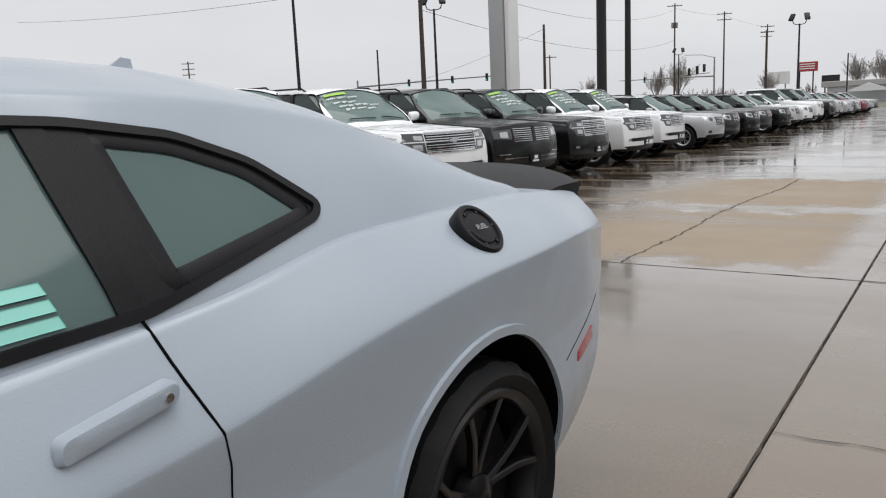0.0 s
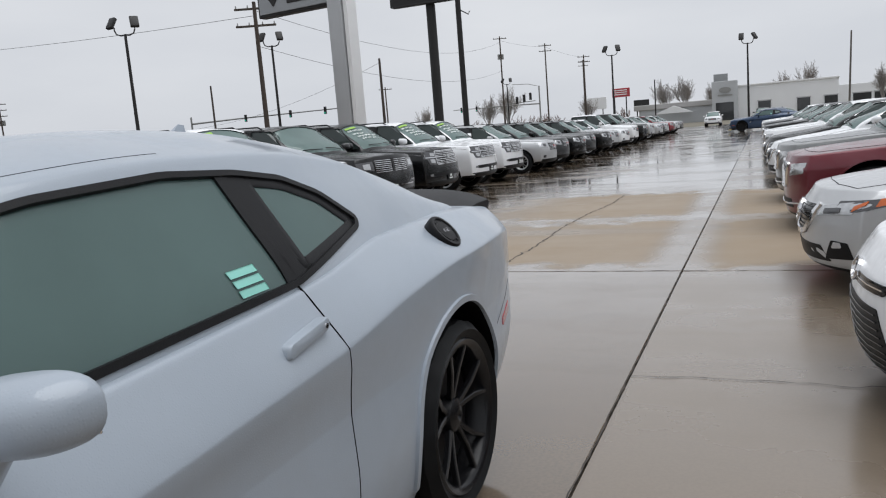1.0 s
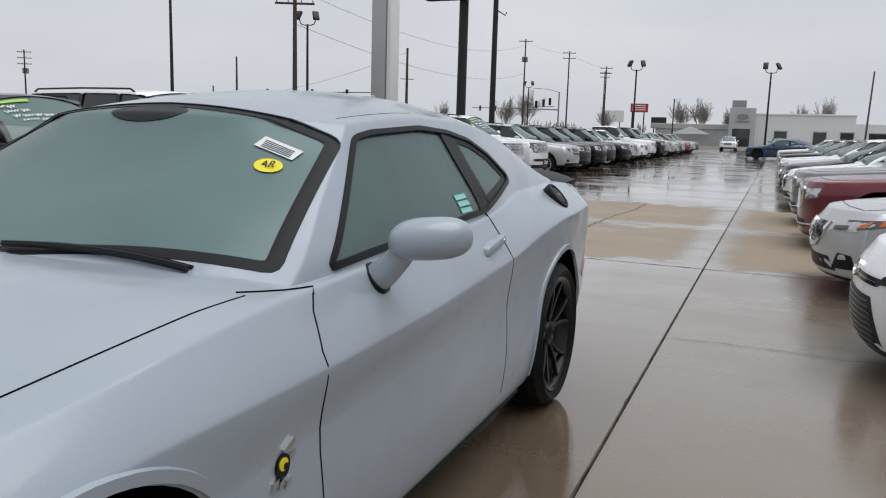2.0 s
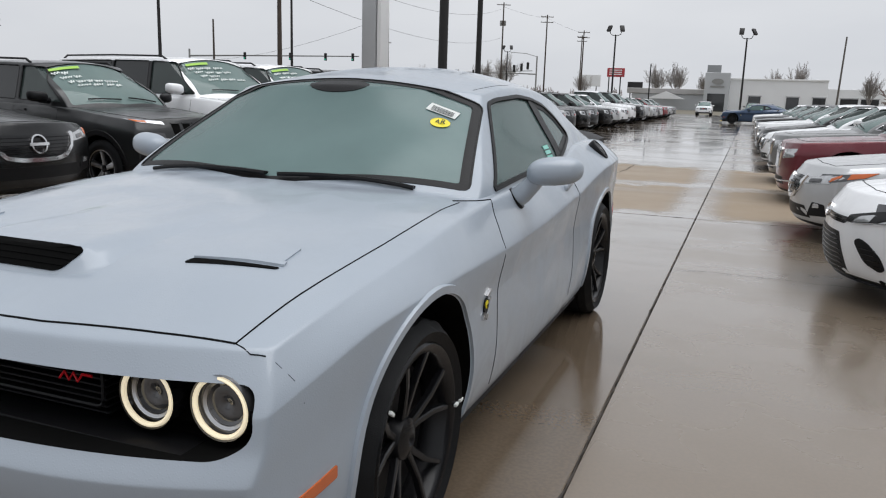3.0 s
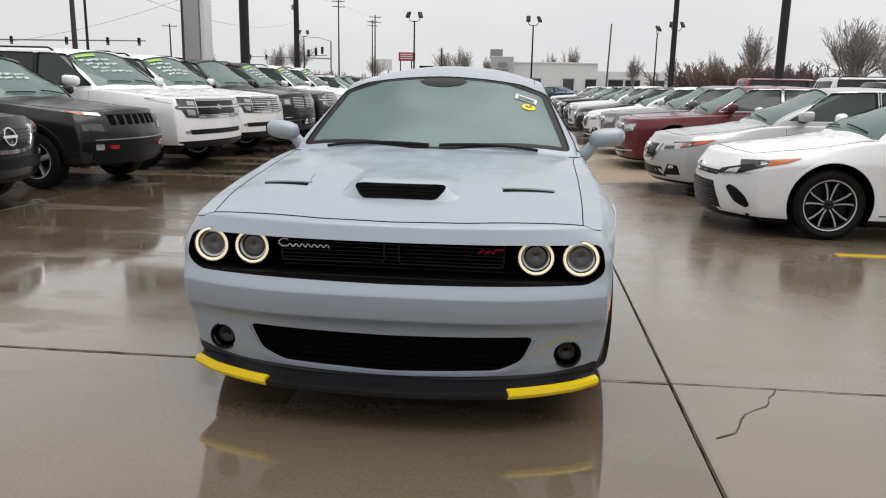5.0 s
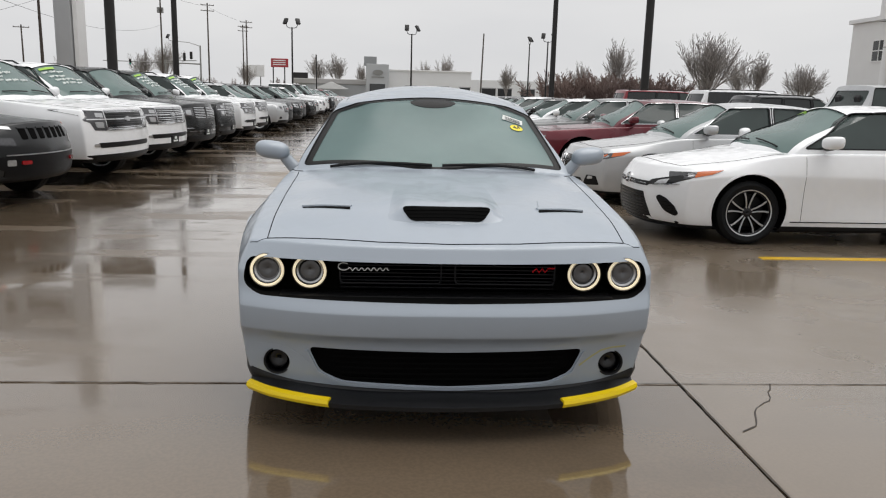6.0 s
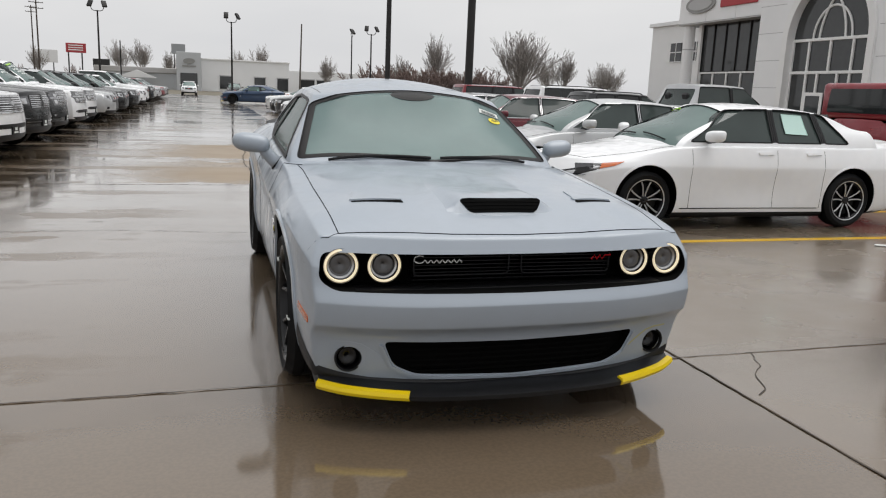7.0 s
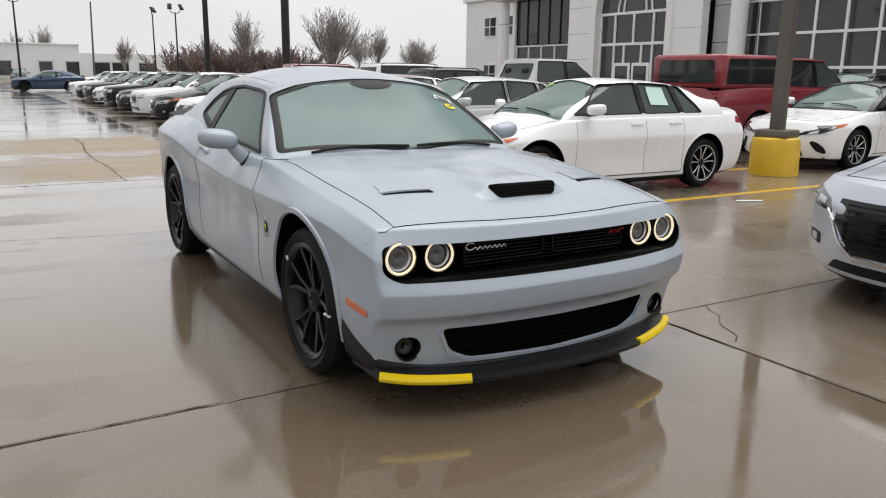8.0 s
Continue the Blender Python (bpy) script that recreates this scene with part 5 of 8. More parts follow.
            names.append("side_window")
            mats.append(S.get("rear_glass", M_TINT) if i > 0 else M_TINT)
    up = Vector((0, wt + 0.02 - cy, roof - 0.05 - cz - 0.02))
    wl_ = up.length
    wn_ = Vector((0, -up.z, up.y)).normalized()
    b_w, t_w = W * 0.80, rw * 0.93
    ws = round_poly([(-b_w, 0.10), (-t_w, wl_ - 0.03), (0, wl_ + 0.0), (t_w, wl_ - 0.03), (b_w, 0.10), (0, 0.02)], 0.05, 3)
    wins.append(prism_bm(ws, (0, cy, cz + 0.01), (1, 0, 0), up, -0.42, 0.33))
    names.append("windscreen"), mats.append(M_SCREEN)
    if kind == "sedan":
        ru = Vector((0, rt - rb, roof - 0.06 - dz))
        rg = round_poly([(-rw * 0.95, 0.08), (-rw * 0.85, ru.length - 0.05), (rw * 0.85, ru.length - 0.05), (rw * 0.95, 0.08)], 0.05, 2)
        wins.append(prism_bm(rg, (0, rb, dz + 0.02), (1, 0, 0), ru, -0.3, 0.3))
    else:
        rg = round_poly([(-rw * 0.9, bz + 0.08), (-rw * 0.85, roof - 0.14), (rw * 0.85, roof - 0.14), (rw * 0.9, bz + 0.08)], 0.05, 2)
        wins.append(prism_bm(rg, (0, rb - 0.3, 0), (1, 0, 0), (0, 0, 1), -1.0, 0.1))
    names.append("rear_window"), mats.append(S.get("rear_glass", M_TINT))
    keep = carve(outer.copy(), [], subsurf=1)
    gbv = bvh_of(keep)
    shell = carve(outer, [inner, *[w.copy() for w in wins]], subsurf=1, mats=[S.get("roof_paint", P)], cutmats=M_BLACK)
    part("cabin_frame", shell, None, car, sharp=34)
    pane = carve(railform(gr, groof, gf, gb, wb_, 0.06, shrink=0.014, **kw), [bm_of(railform(gr, groof, gf, gb, wb_, 0.06, shrink=0.020, drop=0.06, **kw))])
    for nm, w, gm in zip(names, wins, mats):
        part(nm, carve(pane.copy(), [w], "INTERSECT"), gm, car)
    S["gbv"], S["ws"] = gbv, ((0, cy, cz + 0.01), up.normalized(), wn_, wl_)
    for s in (1, -1):
        X = s * 1.6
        for poly in polys:
            part("window_trim", strip_bm(gbv, [(X, p[0], p[1]) for p in poly], (-s, 0, 0), 0.016, 0.004, 0.09, True), S.get("trim", M_BLACK), car)
        for b_, t_ in lines[1:-1]:
            part("window_pillar", patch_bm(gbv, [(b_ - 0.042, zb(b_) + 0.004), (t_ - 0.042, zt(t_) - 0.004), (t_ + 0.042, zt(t_) - 0.004), (b_ + 0.042, zb(b_) + 0.004)], (X, 0, 0), (0, 1, 0), (0, 0, 1), (-s, 0, 0), 0.003, 0.006, 2, 0.08), M_GLOSSBLACK, car)
        (b0, t0), (b1, t1) = lines[0], lines[-1]
        gaps = [b0 + 0.0, lines[1][0], lines[2][0] - 0.02] if len(lines) > 2 else [b0, b1]
        for gy in gaps:
            part("panel_gap", strip_bm(bv, [(X, gy, zb(gy) - 0.03), (X, gy - 0.01, (zb(gy) + sill) / 2), (X, gy, sill + 0.06)], (-s, 0, 0), 0.0045, 0.0016, 0.05), M_WELL, car)
        part("sill_gap", strip_bm(bv, [(X, 0.45, sill + 0.06), (X, wb - 0.45, sill + 0.06)], (-s, 0, 0), S.get("clad", 0.012), 0.004, 0.1), M_BLACK, car)
        for gy in gaps[1:]:
            hzz = zb(gy) - S.get("handle_drop", 0.13)
            part("door_handle", patch_bm(bv, round_poly([(gy - 0.27, hzz - 0.012), (gy - 0.05, hzz - 0.005), (gy - 0.05, hzz + 0.026), (gy - 0.27, hzz + 0.02)], 0.015, 2), (X, 0, 0), (0, 1, 0), (0, 0, 1), (-s, 0, 0), 0.018, -0.002, 2, 0.06), S.get("handle", P), car)
        for yw in (0.0, wb):
            arc = [(X, yw + (ar + 0.012) * math.cos(a), R + 0.01 + (ar + 0.012) * math.sin(a)) for a in np.linspace(-0.1, math.pi + 0.1, 22)]
            part("arch_lip", strip_bm(bv, arc, (-s, 0, 0), S.get("arch", 0.022), 0.007, 0.08), S.get("arch_mat", P), car)
            wheel(car, s * (W - 0.03), yw, R, S.get("tw", 0.23), S["rim"], S.get("rim_mat", M_ALLOY), S.get("spokes", "multi"), S.get("ns", 5), S.get("rim_face"), 36)
        my, mz = lines[0][0] + 0.20, zb(lines[0][0]) + 0.075
        k = S.get("mirror", 1.0)
        bm = bmesh.new()
        bmesh.ops.create_uvsphere(bm, u_segments=16, v_segments=10, radius=1)
        for v in bm.verts:
            x, y, z = v.co
            v.co = (s * (W + 0.085 + 0.115 * k * math.copysign(abs(x) ** 0.55, x)), my + (y * 0.095 if y < 0 else y * 0.03) + 0.03 * x, mz + 0.066 * k * math.copysign(abs(z) ** 0.55, z) + 0.012 * x)
        mr = part("wing_mirror", bm, S.get("mirror_mat", P), car)
        part("mirror_arm", tube_bm([(s * (W * 0.90), my + 0.02, mz - 0.055), (s * (W + 0.06), my, mz - 0.035)], 0.04, 8), M_BLACK, mr)
        if kind == "sedan":
            part("tail_lamp", patch_bm(bv, round_poly([(-0.30, bz - 0.10), (0.24, bz - 0.14), (0.24, bz - 0.02), (-0.24, bz - 0.015)], 0.02, 2), (s * (W * 0.80 + 1), yR - 0.12 + 1, 0), (-s * 0.707, 0.707, 0), (0, 0, 1), (-s * 0.707, -0.707, 0), 0.006, 0.012, 3, 0.06), M_RED, car)
        else:
            part("tail_lamp", patch_bm(bv, round_poly([(yR - S.get("tl", 0.30), bz - 0.16), (yR - 0.03, bz - 0.2), (yR - 0.03, bz - 0.07), (yR - S.get("tl", 0.30) + 0.04, bz - 0.08)], 0.02, 2), (X, 0, 0), (0, 1, 0), (0, 0, 1), (-s, 0, 0), 0.004, 0.008, 2, 0.08), M_RED, car)
        if S.get("rails"):
            y0, y1 = wt + 0.25, rt - 0.15
            xx = rw * 0.93
            z = [cast(gbv, (s * xx, y, 3), (0, 0, -1))[0].z for y in (y0, (y0 + y1) / 2, y1)]
            part("roof_rail", tube_bm([(s * xx, y0, z[0]), (s * xx, y0 + 0.1, z[0] + 0.05), (s * xx, (y0 + y1) / 2, z[1] + 0.05), (s * xx, y1 - 0.1, z[2] + 0.05), (s * xx, y1, z[2])], 0.016, 6), M_BLACK, car)
        seat(car, s * 0.38, (lines[0][0] + lines[1][0]) / 2 - 0.1, sill + 0.25, bz - sill - 0.1)
        seat(car, s * 0.38, lines[1][0] + 0.35, sill + 0.25, bz - sill - 0.15)
    part("dashboard", box_bm(-W * 0.74, W * 0.74, cy + 0.12, cy + 0.55, sill + 0.3, cz - 0.02, 0.05), M_DASH, car)
    steering(car, 0.38, cy + 0.75, cz - 0.03)
    for x0 in (-0.55 * W, 0.1 * W):
        pts = [Vector((x0 + 0.5 * W * t, cy, cz)) + up.normalized() * (0.13 - 0.03 * t + 0.05 * (abs(x0 + 0.5 * W * t) / W) ** 2) + wn_ * 0.6 for t in np.linspace(0, 1, 6)]
        part("wiper", tube_bm([cast(gbv, p, -wn_)[0] + wn_ * 0.012 for p in pts], 0.009, 5), M_BLACK, car)

    def F(name, poly, m, lift=0.004, r=0.012, both=False, parent=None, label="", step=0.06, depth=0.012):
        """A panel on the nose, outline in (x, z)."""
        obs = []
        for q in ([poly, [(-p[0], p[1]) for p in poly]] if both else [poly]):
            obs.append(part(name, patch_bm(bv, round_poly(q, r, 2) if r else q, (0, yF - 0.8, 0), (1, 0, 0), (0, 0, 1), (0, 1, 0), lift, depth, 6 if max(p[0] for p in q) - min(p[0] for p in q) > 0.6 else 3, step), m, parent or car, label))
        return obs[0]

    def B(name, x0, x1, z, m, h=0.012, lift=0.012, both=False, bend=0.0):
        """A bar across the nose."""
        for s in ((1, -1) if both else (1,)):
            pts = [(s * (x0 + (x1 - x0) * t), yF - 0.8, z + bend * abs((x0 + (x1 - x0) * t)) ** 2) for t in np.linspace(0, 1, 7)]
            part(name, strip_bm(bv, pts, (0, 1, 0), h, lift, 0.08), m, car)
    S["face"](S, F, B, car, bv)
    # bonnet joint
    by = yF + S.get("hoodgap", 0.16)
    part("panel_gap", strip_bm(bv, [(-W * 0.70, by + 0.12, 3), (-W * 0.4, by + 0.02, 3), (0, by, 3), (W * 0.4, by + 0.02, 3), (W * 0.70, by + 0.12, 3)], (0, 0, -1), 0.0065, 0.0025, 0.05), M_WELL, car)
    for s in (1, -1):
        part("panel_gap", strip_bm(bv, [(s * W * 0.70, by + 0.12, 3), (s * W * 0.80, cy * 0.5, 3), (s * W * 0.82, cy + 0.1, 3)], (0, 0, -1), 0.0065, 0.0025, 0.05), M_WELL, car)
    return car


def face_fullsize(S, F, B, car, bv):
    W = S["W"]
    F("lower_valance", [(-0.95 * W, 0.30), (0.95 * W, 0.30), (0.92 * W, 0.45), (-0.92 * W, 0.45)], M_BLACK, 0.006)
    F("bumper_slot", [(-0.70, 0.55), (0.70, 0.55), (0.74, 0.625), (-0.74, 0.625)], M_BLACK, 0.004, label="black bumper slot")
    F("fog_lamp", [(0.72, 0.56), (0.82, 0.57), (0.82, 0.61), (0.72, 0.615)], M_LAMP, 0.008, both=True)
    F("headlight", [(0.54, 0.80), (0.78, 0.81), (0.84, 0.92), (0.94, 0.95), (0.95, 1.10), (0.56, 1.09)], M_LAMPDARK, 0.006, both=True, label="two-tier headlight")
    F("lamp_reflector", [(0.58, 0.99), (0.72, 1.0), (0.72, 1.06), (0.58, 1.055)], M_LAMP, 0.012, both=True)
    F("lamp_reflector", [(0.60, 0.84), (0.74, 0.85), (0.76, 0.93), (0.60, 0.925)], M_LAMP, 0.012, both=True)
    F("grille", [(-0.54, 0.83), (0.54, 0.83), (0.55, 1.08), (-0.55, 1.08)], M_GLOSSBLACK, 0.006, label="wide black grille")
    for z in (0.845, 0.88, 0.915, 1.0, 1.035, 1.07):
        B("grille_bar", -0.52, 0.52, z, M_CHROME if z in (0.845, 1.07) or S.get("bars") else M_BLACK, 0.014, 0.014)
    B("grille_bar", -0.90, 0.90, 0.965, M_CHROME, 0.022, 0.018)
    fr = round_poly([(-0.54, 0.81), (0.54, 0.81), (0.555, 1.095), (-0.555, 1.095)], 0.03, 3)
    part("grille_frame", strip_bm(bv, [(p[0], -3, p[1]) for p in fr], (0, 1, 0), 0.024, 0.016, 0.06, True), M_CHROME, car)
    F("emblem", [(-0.09, 0.945), (-0.03, 0.945), (-0.03, 0.93), (0.05, 0.93), (0.05, 0.948), (0.10, 0.965), (0.10, 0.985), (0.03, 0.985), (0.03, 1.0), (-0.04, 1.0), (-0.04, 0.98), (-0.09, 0.98)], M_ALLOY, 0.026, 0.0, step=0.05)
    if S.get("plate"):
        F("plate_blank", [(-0.15, 0.45), (0.15, 0.45), (0.15, 0.58), (-0.15, 0.58)], M_BLACK, 0.02)
        F("plate_bar", [(-0.09, 0.47), (0.09, 0.47), (0.09, 0.50), (-0.09, 0.50)], M_WHITEINK, 0.022)
        F("plate_bar", [(-0.05, 0.515), (0.05, 0.515), (0.05, 0.565), (-0.05, 0.565)], M_WHITEINK, 0.022)


def face_luxury(S, F, B, car, bv):
    W = S["W"]
    F("lower_valance", [(-0.95 * W, 0.30), (0.95 * W, 0.30), (0.92 * W, 0.47), (-0.92 * W, 0.47)], M_BLACK, 0.006)
    F("headlight", [(0.55, 0.87), (0.93, 0.90), (0.93, 1.03), (0.56, 1.05)], M_LAMPDARK, 0.006, both=True)
    F("lamp_reflector", [(0.64, 0.90), (0.80, 0.91), (0.80, 1.0), (0.64, 1.01)], M_LAMP, 0.012, both=True)
    for s in (1, -1):
        F("grille", [(s * 0.04, 0.83), (s * 0.50, 0.82), (s * 0.55, 0.95), (s * 0.50, 1.08), (s * 0.06, 1.08)], M_GLOSSBLACK, 0.006)
        for z in (0.84, 0.875, 0.91, 0.945, 0.98, 1.015, 1.05):
            B("grille_bar", s * 0.05, s * 0.52, z, M_CHROME, 0.012, 0.016)
    F("emblem", [(-0.025, 0.84), (0.025, 0.84), (0.025, 1.08), (-0.025, 1.08)], S["paint"], 0.02)
    B("chrome_strip", -0.75, 0.75, 0.56, M_CHROME, 0.022, 0.014)
    B("chrome_strip", 0.62, 0.86, 0.63, M_CHROME, 0.022, 0.014, both=True)
    F("plate_blank", [(-0.15, 0.46), (0.15, 0.46), (0.15, 0.60), (-0.15, 0.60)], M_BLACK, 0.022)
    F("plate_bar", [(-0.09, 0.475), (0.09, 0.475), (0.09, 0.505), (-0.09, 0.505)], M_WHITEINK, 0.024)
    F("plate_bar", [(-0.05, 0.52), (0.05, 0.52), (0.05, 0.58), (-0.05, 0.58)], M_WHITEINK, 0.024)


def face_trail(S, F, B, car, bv):
    W = S["W"]
    F("lower_bumper", [(-0.95 * W, 0.28), (0.95 * W, 0.28), (0.92 * W, 0.60), (0.5, 0.63), (-0.5, 0.63), (-0.92 * W, 0.60)], M_BLACK, 0.006)
    for i in range(7):
        x = -0.42 + 0.14 * i
        F("grille_slot", [(x - 0.045, 0.80), (x + 0.045, 0.80), (x + 0.05, 0.93), (x - 0.05, 0.93)], M_WELL, 0.004, 0.02, step=0.05)
        B("slot_rim", x - 0.055, x + 0.055, 0.935, S["paint"], 0.02, 0.012)
    F("headlight", [(0.54, 0.915), (0.82, 0.945), (0.83, 0.975), (0.56, 0.955)], M_LAMP, 0.006, 0.008, both=True, label="slim running light")
    F("turn_signal", [(0.72, 0.938), (0.82, 0.948), (0.82, 0.970), (0.73, 0.962)], M_AMBER, 0.010, 0.004, both=True)
    F("lamp_pod", [(0.56, 0.72), (0.82, 0.74), (0.82, 0.83), (0.58, 0.82)], M_LAMPDARK, 0.006, both=True)
    F("fog_lamp", [(0.60, 0.50), (0.70, 0.50), (0.70, 0.57), (0.60, 0.57)], M_LAMP, 0.010, both=True)
    F("tow_hook", [(0.42, 0.51), (0.54, 0.51), (0.54, 0.555), (0.42, 0.555)], M_RED, 0.03, both=True, label="red tow hook")
    B("skid_strip", -0.7, 0.7, 0.625, M_ALLOY, 0.016, 0.012)


def face_vee(S, F, B, car, bv):
    W, k = S["W"], S["k"]
    F("lower_grille", [(-0.62, k - 0.36), (0.62, k - 0.36), (0.55, k - 0.24), (-0.55, k - 0.24)], M_BLACK, 0.005)
    F("grille", [(-0.36, k - 0.16), (0.36, k - 0.16), (0.52, k + 0.06), (-0.52, k + 0.06)], M_GLOSSBLACK, 0.006, label="black mesh grille")
    for i in range(6):
        z = k - 0.14 + 0.035 * i
        B("grille_bar", -0.38 - 0.022 * i, 0.38 + 0.022 * i, z, M_BLACK, 0.008, 0.012)
    for s in (1, -1):
        pts = [(s * 0.50, -3, k + 0.07), (s * 0.44, -3, k - 0.06), (s * 0.34, -3, k - 0.15), (s * 0.2, -3, k - 0.175), (0, -3, k - 0.18)]
        part("chrome_vee", strip_bm(bv, pts, (0, 1, 0), 0.05, 0.02, 0.05), M_CHROME, car, "chrome V-shaped grille surround")
    ring = [(0.085 * math.cos(i * math.pi / 9), -3, k - 0.03 + 0.085 * math.sin(i * math.pi / 9)) for i in range(18)]
    part("emblem", join_bm(strip_bm(bv, ring, (0, 1, 0), 0.02, 0.03, 0.05, True), strip_bm(bv, [(-0.11, -3, k - 0.03), (0.11, -3, k - 0.03)], (0, 1, 0), 0.035, 0.032)), M_CHROME, car)
    F("headlight", [(0.50, k - 0.02), (0.80, k + 0.01), (0.93 * W, k + 0.075), (0.92 * W, k + 0.11), (0.54, k + 0.06)], M_LAMP, 0.006, both=True)
    F("lamp_inner", [(0.58, k + 0.0), (0.72, k + 0.015), (0.72, k + 0.055), (0.58, k + 0.04)], M_LAMPDARK, 0.010, both=True)
    F("turn_signal", [(0.80, k + 0.03), (0.93 * W, k + 0.08), (0.92 * W, k + 0.11), (0.80, k + 0.07)], M_AMBER, 0.010, 0.006, both=True)
    if S["kind"] == "sedan":
        for s in (1, -1):
            X = s * 1.6
            part("headlight_side", patch_bm(bv, round_poly([(-0.84, k + 0.0), (-0.42, k + 0.095), (-0.30, k + 0.15), (-0.78, k + 0.10)], 0.008, 2), (X, 0, 0), (0, 1, 0), (0, 0, 1), (-s, 0, 0), 0.006, 0.01, 2, 0.05), M_LAMPDARK, car)
            part("turn_signal", patch_bm(bv, round_poly([(-0.58, k + 0.07), (-0.42, k + 0.098), (-0.30, k + 0.15), (-0.54, k + 0.125)], 0.006, 2), (X, 0, 0), (0, 1, 0), (0, 0, 1), (-s, 0, 0), 0.010, 0.01, 2, 0.05), M_AMBER, car)
    F("fog_pocket", [(0.58, k - 0.34), (0.80, k - 0.32), (0.78, k - 0.20), (0.66, k - 0.19)], M_BLACK, 0.006, both=True)
    F("fog_lamp", [(0.66, k - 0.25), (0.74, k - 0.24), (0.73, k - 0.20), (0.68, k - 0.20)], M_LAMP, 0.010, both=True)


def face_sport(S, F, B, car, bv):
    W = S["W"]
    F("lower_grille", [(-0.52, 0.175), (0.52, 0.175), (0.50, 0.30), (0.42, 0.49), (-0.42, 0.49), (-0.50, 0.30)], M_BLACK, 0.005, label="black mesh lower grille", step=0.05)
    for i in range(9):
        z = 0.205 + 0.032 * i
        hw = 0.47 if z < 0.30 else 0.47 - 0.40 * (z - 0.30)
        B("grille_bar", -hw, hw, z, M_GLOSSBLACK, 0.008, 0.010)
    F("side_intake", [(0.595, 0.455), (0.63, 0.485), (0.70, 0.455), (0.775, 0.38), (0.80, 0.30), (0.77, 0.275), (0.68, 0.32)], M_BLACK, 0.010, 0.02, both=True, step=0.03)
    for z, x0, x1 in ((0.31, 0.70, 0.785), (0.345, 0.68, 0.775), (0.38, 0.66, 0.765), (0.415, 0.64, 0.745)):
        B("intake_bar", x0, x1, z, M_GLOSSBLACK, 0.007, 0.014, both=True)
    F("upper_grille", [(-0.46, 0.555), (0.46, 0.555), (0.52, 0.605), (-0.52, 0.605)], M_GLOSSBLACK, 0.005)
    B("upper_bar", -0.45, 0.45, 0.58, M_CHROME, 0.008, 0.010)
    F("chin", [(-0.88, 0.135), (0.88, 0.135), (0.84, 0.172), (-0.84, 0.172)], M_BLACK, 0.016)
    F("headlight", [(0.47, 0.572), (0.70, 0.59), (0.94 * W, 0.672), (0.93 * W, 0.722), (0.72, 0.685), (0.50, 0.625)], M_GLOSSBLACK, 0.006, both=True, label="slim dark headlight", step=0.04)
    F("lamp_inner", [(0.55, 0.585), (0.68, 0.602), (0.70, 0.655), (0.60, 0.63)], M_LAMP, 0.010, both=True)
    B("lamp_line", 0.54, 0.80, 0.545, M_LAMP, 0.008, 0.013, both=True, bend=0.105)
    ring = [(0.075 * math.cos(i * math.pi / 8), -3, 0.60 + 0.05 * math.sin(i * math.pi / 8)) for i in range(16)]
    part("emblem", strip_bm(bv, ring, (0, 1, 0), 0.014, 0.02, 0.05, True), M_CHROME, car)
    for s in (1, -1):
        X = s * 1.6
        part("headlight_side", patch_bm(bv, round_poly([(-0.80, 0.645), (-0.42, 0.72), (-0.30, 0.765), (-0.78, 0.725)], 0.008, 2), (X, 0, 0), (0, 1, 0), (0, 0, 1), (-s, 0, 0), 0.006, 0.01, 2, 0.05), M_LAMPDARK, car)
        part("turn_signal", patch_bm(bv, round_poly([(-0.60, 0.685), (-0.42, 0.72), (-0.30, 0.765), (-0.56, 0.742)], 0.006, 2), (X, 0, 0), (0, 1, 0), (0, 0, 1), (-s, 0, 0), 0.010, 0.01, 2, 0.05), M_AMBER, car)


def face_saloon(S, F, B, car, bv):
    F("grille", [(-0.40, 0.52), (0.40, 0.52), (0.46, 0.76), (-0.46, 0.76)], M_LAMPDARK, 0.006, 0.03, label="egg-crate grille")
    for z in (0.55, 0.59, 0.63, 0.67, 0.71):
        B("grille_bar", -0.41, 0.41, z, M_CHROME, 0.009, 0.014)
    fr = round_poly([(-0.42, 0.505), (0.42, 0.505), (0.48, 0.775), (-0.48, 0.775)], 0.04, 3)
    part("grille_frame", strip_bm(bv, [(p[0], -3, p[1]) for p in fr], (0, 1, 0), 0.032, 0.02, 0.06, True), M_CHROME, car)
    F("headlight", [(0.55, 0.63), (0.86, 0.67), (0.87, 0.79), (0.57, 0.77)], M_LAMP, 0.006, both=True)
    F("lower_grille", [(-0.62, 0.27), (0.62, 0.27), (0.58, 0.37), (-0.58, 0.37)], M_BLACK, 0.005)
    B("chrome_strip", -0.85, 0.85, 0.30, M_CHROME, 0.025, 0.014, bend=0.05)


